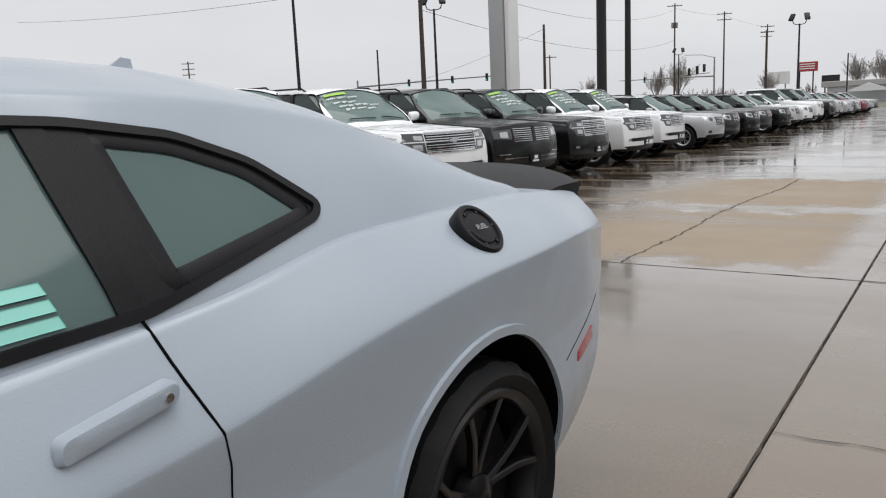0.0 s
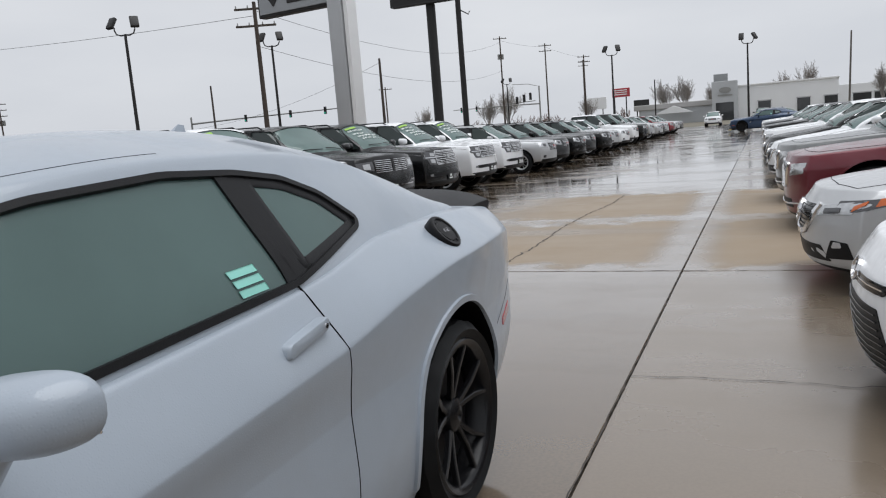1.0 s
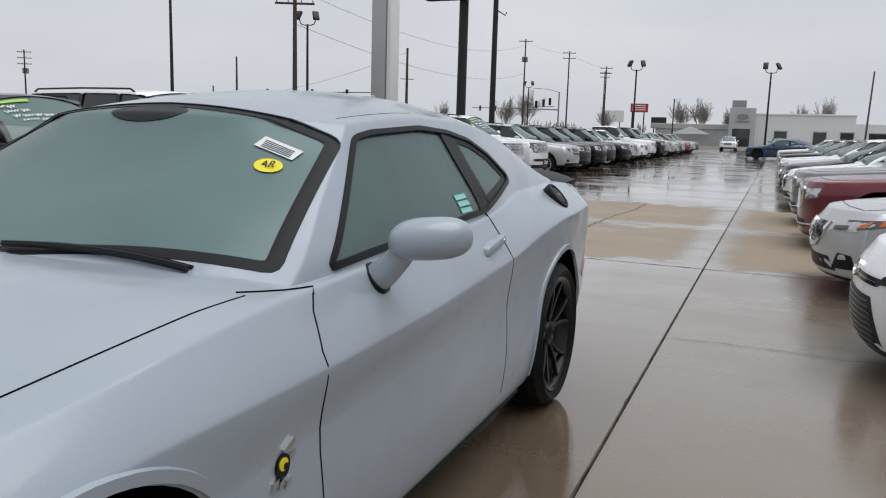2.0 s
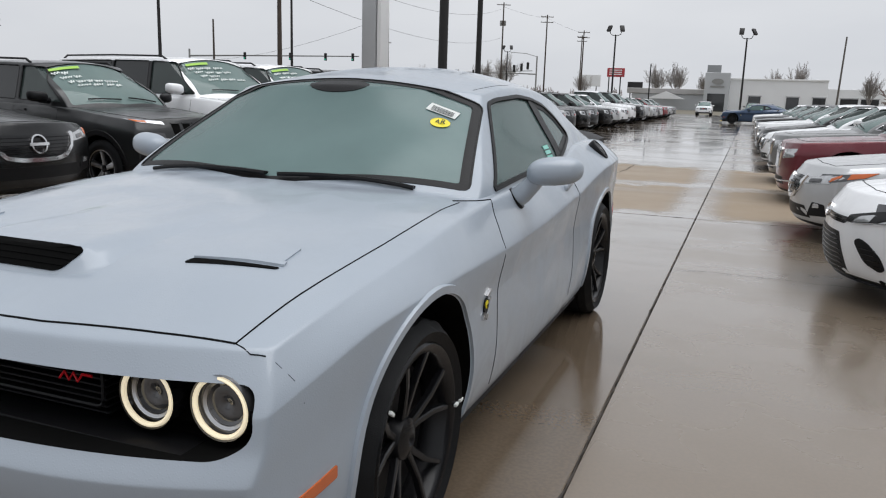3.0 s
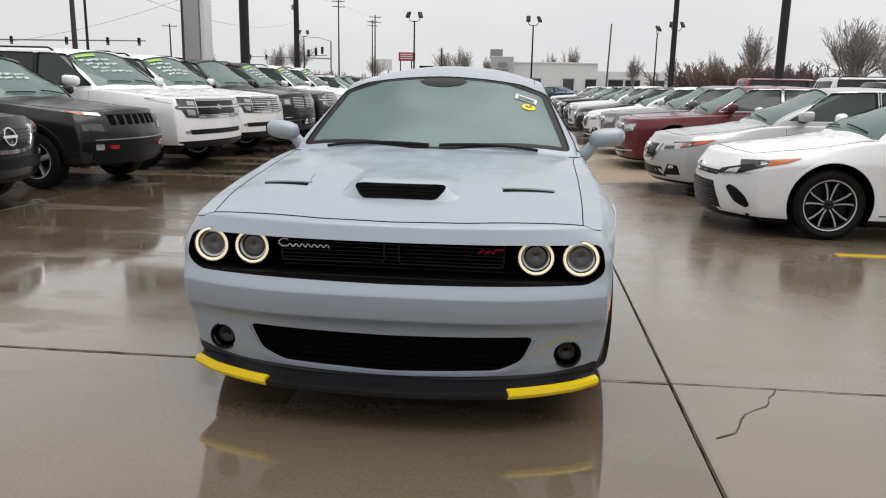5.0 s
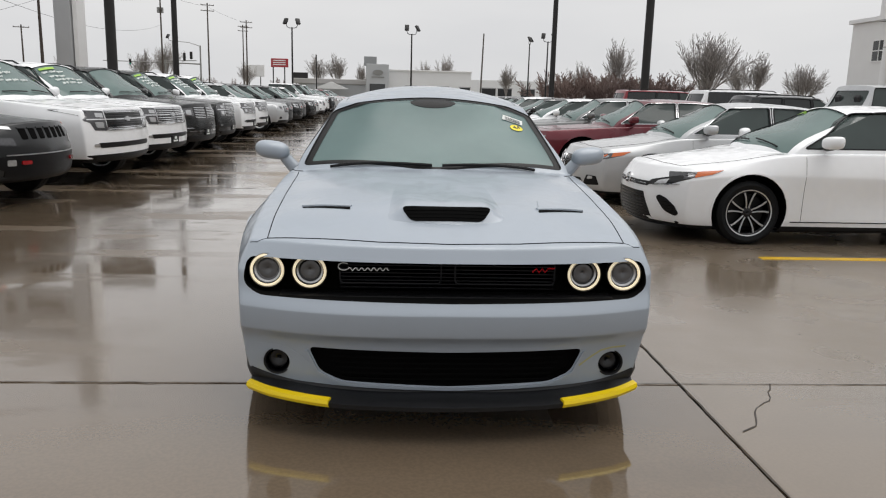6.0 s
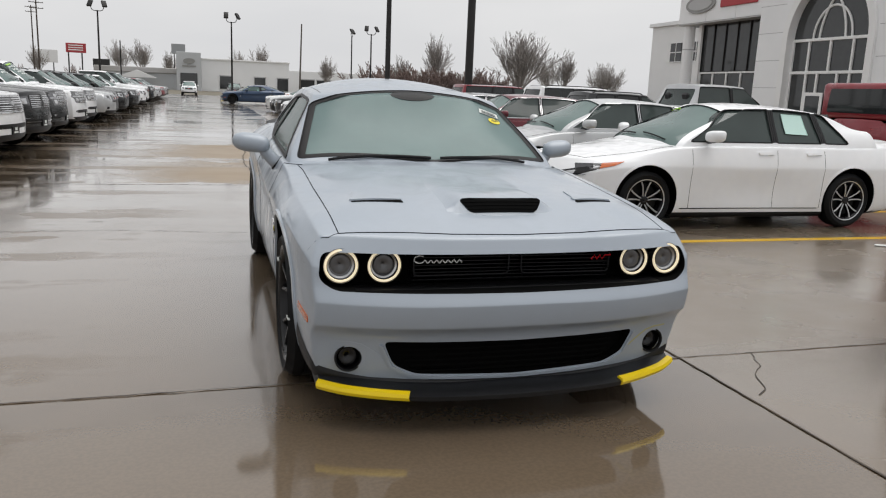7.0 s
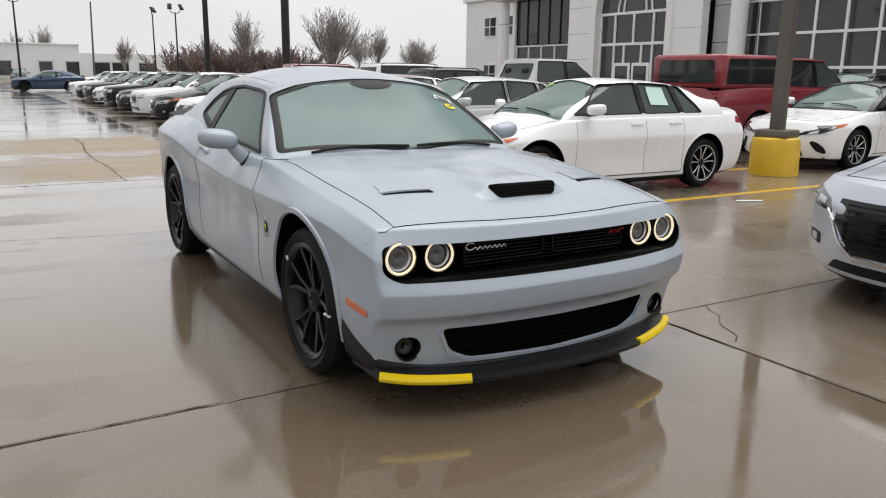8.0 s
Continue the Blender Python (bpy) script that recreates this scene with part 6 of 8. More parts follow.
def face_wing(S, F, B, car, bv):
    W = S["W"]
    F("grille", [(-0.34, 0.36), (0.34, 0.36), (0.52, 0.56), (0.50, 0.70), (-0.50, 0.70), (-0.52, 0.56)], M_GLOSSBLACK, 0.006, label="large black grille")
    for z in (0.40, 0.44, 0.48, 0.52, 0.56, 0.60, 0.64, 0.67):
        B("grille_bar", -0.42, 0.42, z, M_BLACK, 0.010, 0.014)
    for s in (1, -1):
        pts = [(0, -3, 0.335), (s * 0.33, -3, 0.345), (s * 0.45, -3, 0.43), (s * 0.53, -3, 0.55), (s * 0.60, -3, 0.615)]
        part("chrome_wing", strip_bm(bv, pts, (0, 1, 0), 0.022, 0.016, 0.02), M_CHROME, car, "chrome grille wing")
    F("headlight", [(0.56, 0.60), (0.80, 0.62), (0.93 * W, 0.70), (0.92 * W, 0.75), (0.60, 0.68)], M_LAMPDARK, 0.006, both=True)
    F("lamp_inner", [(0.64, 0.63), (0.74, 0.64), (0.74, 0.69), (0.64, 0.675)], M_LAMP, 0.012, both=True)
    F("lower_grille", [(-0.56, 0.235), (0.56, 0.235), (0.48, 0.30), (-0.48, 0.30)], M_BLACK, 0.005)
    F("fog_lamp", [(0.66, 0.36), (0.80, 0.38), (0.79, 0.45), (0.66, 0.44)], M_BLACK, 0.006, both=True)
    F("fog_lens", [(0.69, 0.38), (0.77, 0.39), (0.76, 0.435), (0.69, 0.43)], M_LAMP, 0.010, both=True)


def face_upright(S, F, B, car, bv):
    k = S["k"]
    F("lower_valance", [(-0.85, 0.28), (0.85, 0.28), (0.80, 0.42), (-0.80, 0.42)], M_BLACK, 0.006)
    F("grille", [(-0.42, k - 0.13), (0.42, k - 0.13), (0.45, k + 0.10), (-0.45, k + 0.10)], M_GLOSSBLACK, 0.006)
    for j in range(5):
        B("grille_bar", -0.42, 0.42, k - 0.10 + 0.045 * j, M_CHROME, 0.014, 0.014)
    F("emblem", [(-0.12, k - 0.045), (0.12, k - 0.045), (0.12, k + 0.02), (-0.12, k + 0.02)], M_RED, 0.024)
    F("headlight", [(0.52, k - 0.06), (0.84, k - 0.02), (0.85, k + 0.12), (0.54, k + 0.10)], M_LAMP, 0.006, both=True)
    F("lamp_inner", [(0.58, k - 0.02), (0.70, k), (0.70, k + 0.08), (0.58, k + 0.07)], M_LAMPDARK, 0.012, both=True)
    F("fog_lamp", [(0.64, 0.46), (0.76, 0.46), (0.76, 0.54), (0.64, 0.54)], M_LAMPDARK, 0.008, both=True)


FULL = dict(kind="suv", category="suv", W=1.015, wb=2.95, fo=0.93, ro=1.25, R=0.40, rim=0.28, sill=0.36, hz=1.13, cy=0.62, cz=1.25, bz=1.20, dz=1.20, roof=1.86, wt=1.32, rt=3.98, rb=4.16, rw=0.78,
            lines=[(0.78, 1.38), (1.82, 1.84), (2.78, 2.72), (3.92, 3.86)], rear_glass=M_DARKGLASS, rails=True, nose=(0.05, 0.0, -0.01, 0.02, 0.07), fbow=0.17, nf=0.95, mirror=1.2, ns=6, spokes="single", hoodgap=0.10, tw=0.27, face=face_fullsize)
MID = dict(kind="suv", category="suv", W=0.925, wb=2.72, fo=0.92, ro=0.98, R=0.36, rim=0.235, sill=0.32, hz=0.98, cy=0.55, cz=1.10, bz=1.12, dz=1.12, roof=1.68, wt=1.35, rt=3.40, rb=3.62, rw=0.68,
           lines=[(0.78, 1.38), (1.68, 1.72), (2.55, 2.50), (3.28, 3.12)], rear_glass=M_DARKGLASS, rails=True, nose=(0.08, 0.02, 0.0, 0.02, 0.10), fbow=0.26, nf=0.92, face=face_upright, k=0.82)
SEDAN = dict(kind="sedan", category="car", W=0.92, wb=2.825, fo=1.03, ro=1.09, R=0.334, rim=0.246, sill=0.185, hz=0.74, cy=0.27, cz=0.98, bz=0.965, dz=1.06, roof=1.455, wt=1.15, rt=2.36, rb=3.24, rw=0.60,
             lines=[(0.56, 1.20), (1.72, 1.74), (2.42, 2.38), (2.80, 2.54)], wsbow=0.22, nose=(0.10, 0.03, 0.0, 0.02, 0.12), tail=(0.16, 0.08, 0.02, 0.0, 0.05), fbow=0.36, nf=0.90, hoodgap=0.24, face=face_sport)
TRUCK = dict(kind="truck", category="pickup truck", W=1.0, wb=3.68, fo=0.94, ro=1.18, R=0.40, rim=0.25, sill=0.42, hz=1.12, cy=0.62, cz=1.26, bz=1.30, dz=1.28, roof=1.93, wt=1.28, rt=2.72, rb=2.92, rw=0.75,
             lines=[(0.78, 1.34), (1.78, 1.80), (2.78, 2.66)], rails=False, nose=(0.05, 0.0, 0.0, 0.02, 0.06), fbow=0.16, nf=0.96, mirror=1.3, ns=6, spokes="single", hoodgap=0.1, face=face_upright, k=0.93, tw=0.27)


def park(ob, xfront, yc, fo, facing, turn=0.0):
    """Facing +1: front towards +x, -1: towards -x; xfront: where its nose stands."""
    ob.matrix_basis = pose(xfront - facing * fo, yc, 0, 0, 0, facing * 90 + turn)
    return ob


def repaint(ob, old, paint, roof=None):
    """Gives a copy another paint, without changing the shared meshes."""
    for o in (ob, *ob.children_recursive):
        for sl in o.material_slots:
            if sl.material == old:
                sl.link = "OBJECT"
                sl.material = paint
    return ob


def another(proto, old, paint, xfront, yc, fo, facing, label, turn=0.0):
    ob = repaint(copy_thing(proto, Matrix()), old, paint)
    tagged(ob, label)
    return park(ob, xfront, yc, fo, facing, turn)


def window_notes(S, car, seed, m):
    """Price notes on a windscreen: a lime strip and rows of white marker bars; top-level ink is part of the glass."""
    rs = random.Random(seed)
    o, V, nr, wl_ = S["ws"]
    o, U = Vector(o), Vector((1, 0, 0))

    def put(name, poly, mm, lift):
        part(name, patch_bm(S["gbv"], poly, o + nr * 0.5, U, V, -nr, lift, 0.0, 1, 0.08), mm, car)
    put("price_strip", [(-0.60, wl_ - 0.125), (-0.16, wl_ - 0.11), (-0.16, wl_ - 0.06), (-0.59, wl_ - 0.075)], M_LIME, 0.003)
    for j in range(4):
        x = -0.60 + 0.05 * j
        z = wl_ - 0.20 - 0.105 * j
        while x < 0.22:
            w = rs.uniform(0.08, 0.22)
            zz = z + rs.uniform(-0.012, 0.012)
            pts = [o + U * (x + w * t) + V * (zz + 0.034 * math.sin(t * w * 150 + j) * (1 - 0.5 * t) + 0.02 * t) + nr * 0.6 for t in np.linspace(0, 1, 15)]
            part("marker_bar", strip_bm(S["gbv"], pts, -nr, 0.013, 0.003, 0.05), M_WHITEINK, car)
            x += w + rs.uniform(0.015, 0.05)
            if rs.random() < 0.25:
                break


ROWL = "cars parked along the street side"
ROWR = "cars parked along the showroom side"
XL = -4.42
# full-size SUVs
SUB = dict(FULL, name="suv", paint=WHITE, label="white full-size SUV with priced windscreen and black grille", group=ROWL, wb=3.30, rt=4.35, rb=4.52, lines=[(0.78, 1.38), (1.84, 1.86), (2.86, 2.80), (4.28, 4.22)])
sub = make_car(SUB)
window_notes(SUB, sub, 3, None)
park(sub, XL, 8.62, 0.93, 1, -9)
TAH = dict(FULL, name="suv", paint=WHITE, label="white full-size SUV with chrome grille bars", group=ROWL, bars=True, plate=True)
tah = make_car(TAH)
window_notes(TAH, tah, 5, None)
park(tah, XL, 11.05, 0.93, 1, -8)
another(tah, WHITE, JET, XL - 0.05, 16.3, 0.93, 1, "black full-size SUV with chrome grille bars")
another(tah, WHITE, WHITE, XL, 19.0, 0.93, 1, "white full-size SUV beside a black one")
another(tah, WHITE, WHITE, XL - 0.1, 21.8, 0.93, 1, "white full-size SUV parked beside a twin")
LUX = dict(FULL, name="suv", paint=JET, label="black luxury SUV with split chrome grille", group=ROWL, face=face_luxury)
lux = make_car(LUX)
park(lux, XL, 13.55, 0.93, 1, -7)
# mid-size SUVs
CHE = dict(MID, name="suv", paint=CHARCOAL, label="dark grey trail SUV with seven-slot grille and priced windscreen", group=ROWL, face=face_trail, arch=0.07, arch_mat=M_BLACK, clad=0.09, rim_mat=M_RIM, rim_face=M_ALLOY, spokes="single", mirror_mat=M_BLACK, nose=(0.10, 0.02, 0.0, 0.04, 0.12))
che = make_car(CHE)
window_notes(CHE, che, 8, None)
park(che, -4.52, 6.12, 0.92, 1, -7)
NIS = dict(MID, name="suv", paint=JET, label="black SUV with chrome V-shaped grille", group=ROWL, face=face_vee, k=0.80, hz=0.96)
nis = make_car(NIS)
park(nis, -4.72, 3.65, 0.92, 1)
TER = dict(MID, name="suv", paint=SILVER, label="silver mid-size SUV with upright headlights", group=ROWL)
ter = make_car(TER)
park(ter, -4.3, 25.2, 0.92, 1)
far_left = [(27.9, DARKGREY, "dark grey SUV with chrome bars"), (30.4, JET, "black SUV with chrome bars"), (33.4, DARKGREY, "dark grey SUV among the row"), (36.2, JET, "black SUV with red grille emblem"), (41.8, WHITE, "white SUV beside a black pickup"), (39.2, SILVER, "silver SUV with red grille emblem"),
            (57.5, SILVER, "silver SUV far down the row"), (60.8, DARKGREY, "dark grey SUV far down the row"), (63.6, SILVER, "silver SUV far down the lot"), (66.6, REDPAINT, "red SUV far down the row"), (69.5, DARKGREY, "dark SUV near the row's end"), (72.6, SILVER, "silver SUV near the row's end"), (75.8, PEWTER, "pewter SUV at the row's end")]
for i, (yc, p, lab) in enumerate(far_left):
    another(ter, SILVER, p, -4.5 - 0.012 * max(0, yc - 40) + 0.12 * math.sin(i * 2.3), yc, 0.92, 1, lab, 1.0 * math.sin(i))
PICK = dict(TRUCK, name="pickup_truck", paint=JET, label="black pickup truck parked in the row", group=ROWL)
pick = make_car(PICK)
park(pick, -4.5, 49.0, 0.94, 1)
another(pick, JET, SILVER, -4.7, 53.5, 0.94, 1, "silver pickup truck parked in the row")
another(pick, JET, WHITE, -4.6, 45.6, 0.94, 1, "white pickup truck parked in the row")
# saloons on the showroom side
CAM = dict(SEDAN, name="saloon_car", paint=WHITE, label="white sports saloon with two-tone alloys and a window paper", group=ROWR, rim_mat=M_RIM, rim_face=M_MACHINED)
cam_car = make_car(CAM)
note = patch_bm(CAM["gbv"], [(1.90, 1.12), (2.22, 1.11), (2.20, 1.34), (1.90, 1.35)], (1.6, 0, 0), (0, 1, 0), (0, 0, 1), (-1, 0, 0), -0.006, 0.001, 2, 0.06)
part("window_paper", note, mat("pale mint paper", (0.55, 0.76, 0.70), 0.5), cam_car, "pale green price paper in the window")
o_, V_, n_, wl_ = CAM["ws"]
part("price_strip", patch_bm(CAM["gbv"], [(-0.45, wl_ - 0.10), (-0.25, wl_ - 0.09), (-0.25, wl_ - 0.04), (-0.45, wl_ - 0.05)], o_, (1, 0, 0), V_, -n_, 0.003, 0, 2, 0.05), M_LIME, cam_car)
park(cam_car, 2.38, 4.62, 1.03, -1)
CAM2 = dict(SEDAN, name="saloon_car", paint=WHITE, roof_paint=JET, label="white sports saloon with a black roof", group="cars in the second row", rim_mat=M_RIM, rim_face=M_MACHINED)
park(make_car(CAM2), 9.3, 4.95, 1.03, -1)
ALT = dict(SEDAN, name="saloon_car", paint=SILVER, label="silver saloon with chrome V-shaped grille", group=ROWR, face=face_vee, k=0.60, hz=0.74, trim=M_CHROME)
alt = make_car(ALT)
park(alt, 2.25, 7.4, 1.03, -1)
LIM = dict(SEDAN, name="saloon_car", paint=MAROON, label="maroon saloon with a chrome egg-crate grille", group=ROWR, face=face_saloon, W=0.95, hz=0.86, cz=1.0, bz=1.0, dz=1.09, roof=1.48, wb=3.05, fo=0.88, fbow=0.22, nf=0.95, cy=0.45, wt=1.2, trim=M_CHROME, handle=M_CHROME, nose=(0.06, 0.02, 0.0, 0.0, 0.05), lines=[(0.70, 1.28), (1.76, 1.79), (2.62, 2.56), (3.0, 2.74)], rt=2.62, rb=3.40, R=0.36)
lim = make_car(LIM)
park(lim, 2.20, 10.75, 0.88, -1)
another(lim, MAROON, PEWTER, 2.15, 13.7, 0.88, -1, "pewter saloon with a chrome grille")
another(alt, SILVER, WHITE, 2.05, 16.9, 1.03, -1, "white saloon with chrome V-shaped grille")
far_right = [(20.0, JET), (23.0, WHITE), (26.2, DARKGREY), (29.4, JET), (32.6, WHITE), (35.8, DARKGREY), (39.0, JET), (42.4, WHITE)]
for i, (yc, p) in enumerate(far_right):
    src, old, fo = ((alt, SILVER, 1.03), (lim, MAROON, 0.88))[i % 2]
    nm = {DARKGREY: "dark grey", WHITE: "white", JET: "black"}[p]
    another(src, old, p, 1.98 - 0.01 * i, yc, fo, -1, nm + " saloon far along the row", math.sin(i * 1.7))
MAZ = dict(SEDAN, name="hatchback_car", paint=ICE, label="ice-silver hatchback with black grille and chrome wing", group=ROWR, face=face_wing, W=0.90, hz=0.78, cz=0.98, wb=2.70, fo=0.92, R=0.325, fbow=0.34)
park(make_car(MAZ), 2.48, -1.05, 0.92, -1)
# the blue coupe across the lane's end
blue = repaint(copy_thing(hero, pose(0.6, 60.2, 0, 0, 0, -90)), M_HERO, NAVY)
tagged(blue, "dark blue muscle coupe parked across the lane")
# pickups and SUVs behind, in front of the showroom, with their fronts towards it
REDT = dict(TRUCK, name="pickup_truck", paint=REDPAINT, label="ruby red crew-cab pickup with a canopy", group="cars by the showroom", rear_glass=M_DARKGLASS)
redt = make_car(REDT)
canopy = box_bm(-0.93, 0.93, 2.95, 4.80, 1.27, 1.93, 0.09, 3)
cp = part("bed_canopy", canopy, REDPAINT, redt, "red canopy over the load bed")
cvb = bvh_of(cp.data)
for s in (1, -1):
    part("canopy_window", patch_bm(cvb, round_poly([(3.06, 1.36), (4.70, 1.36), (4.66, 1.84), (3.06, 1.85)], 0.05), (s * 2, 0, 0), (0, 1, 0), (0, 0, 1), (-s, 0, 0), 0.004), M_DARKGLASS, redt)
part("canopy_rear_window", patch_bm(cvb, round_poly([(-0.75, 1.38), (0.75, 1.38), (0.70, 1.82), (-0.70, 1.82)], 0.06), (0, 7, 0), (1, 0, 0), (0, 0, 1), (0, -1, 0), 0.004), M_DARKGLASS, redt)
park(redt, 15.8, 7.65, 0.94, 1)
another(pick, JET, SILVER, 13.7, 13.3, 0.94, 1, "silver-grey crew-cab pickup near the showroom")
another(tah, WHITE, WHITE, 14.7, 22.0, 0.93, 1, "white full-size SUV near the showroom")
another(tah, WHITE, REDPAINT, 13.5, 27.0, 0.93, 1, "red full-size SUV near the showroom")
another(ter, SILVER, DARKGREY, 13.6, 17.4, 0.92, 1, "dark grey SUV near the showroom")
another(ter, SILVER, DARKGREY, 16.9, 9.9, 0.92, -1, "dark SUV in front of the showroom glass")
# cars at the far end of the lane
another(ter, SILVER, WHITE, -3.4, 96.0, 0.92, 1, "white SUV at the lane's end").matrix_basis = pose(-3.4, 96, 0, 0, 0, 0)
another(ter, SILVER, DARKGREY, 2.0, 98.0, 0.92, 1, "dark SUV at the lane's end").matrix_basis = pose(2.0, 98, 0, 0, 0, 0)
another(alt, SILVER, WHITE, 6.0, 78.0, 1.03, -1, "white saloon beyond the blue coupe")
another(alt, SILVER, SILVER, 7.5, 82.0, 1.03, -1, "silver saloon beyond the blue coupe")


# ---- poles, lamps, signs and wires ----
M_POLE = mat("dark painted steel", (0.028, 0.027, 0.027), 0.5, 0.3, 0.2, 3, 0.15, 40)
M_GALV = mat("grey steel", (0.30, 0.30, 0.29), 0.45, 0.5, 0.15, 4, 0.1, 60)
M_BROWNPOLE = mat("weathered bronze pole", (0.13, 0.117, 0.105), 0.5, 0.2, 0.2, 3, 0.15, 40)
M_WOOD = mat("tarred wood pole", (0.075, 0.06, 0.05), 0.85, 0, 0.3, 2, 0.4, 30)
M_YBASE = mat("yellow painted concrete", (0.70, 0.44, 0.02), 0.5, 0, 0.16, 5, 0.3, 40, 0.4)
M_WALL = mat("light grey cladding", (0.84, 0.845, 0.85), 0.45, 0.05, 0.06, 0.8, 0.05, 30)
M_WALLW = mat("white cladding", (0.84, 0.84, 0.835), 0.45, 0.0, 0.05, 0.8, 0.05, 30)
M_WALLD = mat("mid grey cladding", (0.45, 0.452, 0.455), 0.45, 0.0, 0.08, 0.8, 0.05, 30)
M_SHOPGLASS = glass_mat("showroom glass", (0.14, 0.155, 0.16), (0.058, 0.061, 0.064), 0.8, 0.03)
# dark wall colour carries the dimness of the room behind the glass
M_ROOM = mat("room shade in wall colour", (0.12, 0.115, 0.11), 0.8, 0, 0.2, 1)
M_FARWALL = mat("white stucco", (0.82, 0.825, 0.83), 0.8, 0, 0.06, 0.3, 0.1, 4)
M_FARGREY = mat("grey metal cladding", (0.50, 0.515, 0.53), 0.6, 0.1, 0.1, 0.4)
M_FARROOF = mat("weathered roof", (0.40, 0.39, 0.38), 0.8, 0, 0.15, 0.5)
M_SIGNRED = mat("faded red sign", (0.42, 0.05, 0.06), 0.5, 0, 0.15, 1)
M_SIGNGREY = mat("sign face", (0.32, 0.335, 0.35), 0.4, 0.1, 0.06, 1)
M_BARK = mat("grey bark", (0.16, 0.14, 0.125), 0.9, 0, 0.3, 2)
M_TWIG = mat("bare twigs", (0.31, 0.285, 0.268), 0.9, 0, 0.3, 0.5)
M_BRUSH = mat("brown winter brush", (0.215, 0.160, 0.143), 0.9, 0, 0.35, 0.4)
M_SIGGREEN = mat("green signal", (0.02, 0.42, 0.26), 0.4, emit=0.5)


def street_lamp(x, y, h, label="dark double-headed parking lot lamp", turn=0.0, square=0.0):
    lamp = thing("street_lamp", label, "lamp post", "lot lamps", pose(x, y, 0, 0, 0, turn))
    part("pole", cyl_bm((0, 0, 0), (0, 0, h - 0.5), 0.10, 0.065, 10), M_POLE, lamp)
    part("base", cyl_bm((0, 0, 0), (0, 0, 0.5), 0.25, 0.25, 14), M_GALV, lamp)
    for s in (1, -1):
        pts = [(0, 0, h - 0.55), (s * 0.22, 0, h - 0.56), (s * 0.42, 0, h - 0.48), (s * 0.50, 0, h - 0.30), (s * 0.50, 0, h - 0.15)]
        part("arm", tube_bm(pts, 0.035, 6), M_POLE, lamp)
        part("head", box_bm(-0.20, 0.20, -0.30, 0.30, -0.09, 0.09, 0.04, 2, pose(s * 0.56, -0.1, h + 0.02, 58, 0, s * 28)), M_POLE, lamp)
    return lamp


def utility_pole(x, y, h, arms=2, lean=0.0, turn=0.0, cans=False, label="wooden utility pole with crossarms"):
    p = thing("utility_pole", label, "utility pole", "utility poles", pose(x, y, 0, 0, lean, turn))
    part("pole", cyl_bm((0, 0, 0), (0, 0, h), 0.17, 0.11, 10), M_WOOD, p)
    for i in range(arms):
        z = h - 0.4 - 1.0 * i
        part("crossarm", box_bm(-1.2, 1.2, -0.06, 0.06, z - 0.06, z + 0.06, 0.01, 1), M_WOOD, p)
        for q in (-1.1, -0.4, 0.4, 1.1):
            part("insulator", cyl_bm((q, 0, z + 0.05), (q, 0, z + 0.22), 0.05, 0.03, 8), M_GALV, p)
    if cans:
        for q in (-0.35, 0.0, 0.35):
            part("transformer", cyl_bm((q, 0.25, h - 4.0), (q, 0.25, h - 3.1), 0.2, 0.2, 12), M_GALV, p)
    return p


for x, y, h, tn in ((-26.08, 29.8, 7.9, 20), (-26.2, 42.1, 8.3, 20), (-10.11, 69.9, 7.7, 0), (0.9, 70.7, 7.5, 25), (14.8, 87.3, 8.0, 70), (14.9, 76.5, 7.6, 10), (-30.5, 104.0, 8.2, 0)):
    street_lamp(x, y, h, turn=tn)
for x, y, h, a, c in ((-26.0, 40.4, 10.2, 2, False), (-41.0, 135.0, 18.0, 1, True), (-35.7, 145.9, 17.0, 2, False), (-30.6, 156.0, 15.0, 2, False), (-37.2, 186.4, 16.5, 2, False), (-118, 95, 13.0, 3, True), (-66.6, 86.5, 10.5, 0, False), (-31.9, 68.3, 9.2, 0, False), (-62, 130, 11, 1, False)):
    utility_pole(x, y, h, a, cans=c, turn=25)


def plain_pole(x, y, h, r0, r1, label, m=None, lean=0.0):
    p = thing("pole", label, "pole", "", pose(x, y, 0, 0, lean))
    part("shaft", cyl_bm((0, 0, 0), (0, 0, h), r0, r1, 14), m or M_POLE, p)
    part("base_plate", box_bm(-r0 * 2, r0 * 2, -r0 * 2, r0 * 2, 0, 0.06, 0.01, 1), M_GALV, p)
    part("cap", cyl_bm((0, 0, h), (0, 0, h + 0.08), r1 * 1.1, r1 * 0.6, 14), M_POLE, p)
    return p


plain_pole(7.36, 34.8, 11.0, 0.14, 0.10, "tall dark lot lamp pole")
plain_pole(19.02, 56.8, 13.0, 0.33, 0.30, "thick dark sign pole behind the cars")
plain_pole(14.5, 138.1, 12.4, 0.17, 0.12, "thin weathered pole by the far building", M_BROWNPOLE, 1.5)
plain_pole(-15.3, 141.0, 8.0, 0.12, 0.10, "small far lamp pole")
pb = plain_pole(-11.1, 35.3, 8.6, 0.15, 0.12, "dark lot pole with a small bracket")
part("bracket", tube_bm([(0, 0, 7.2), (0.5, 0, 6.9), (0.55, 0, 7.05)], 0.03, 6), M_POLE, pb)

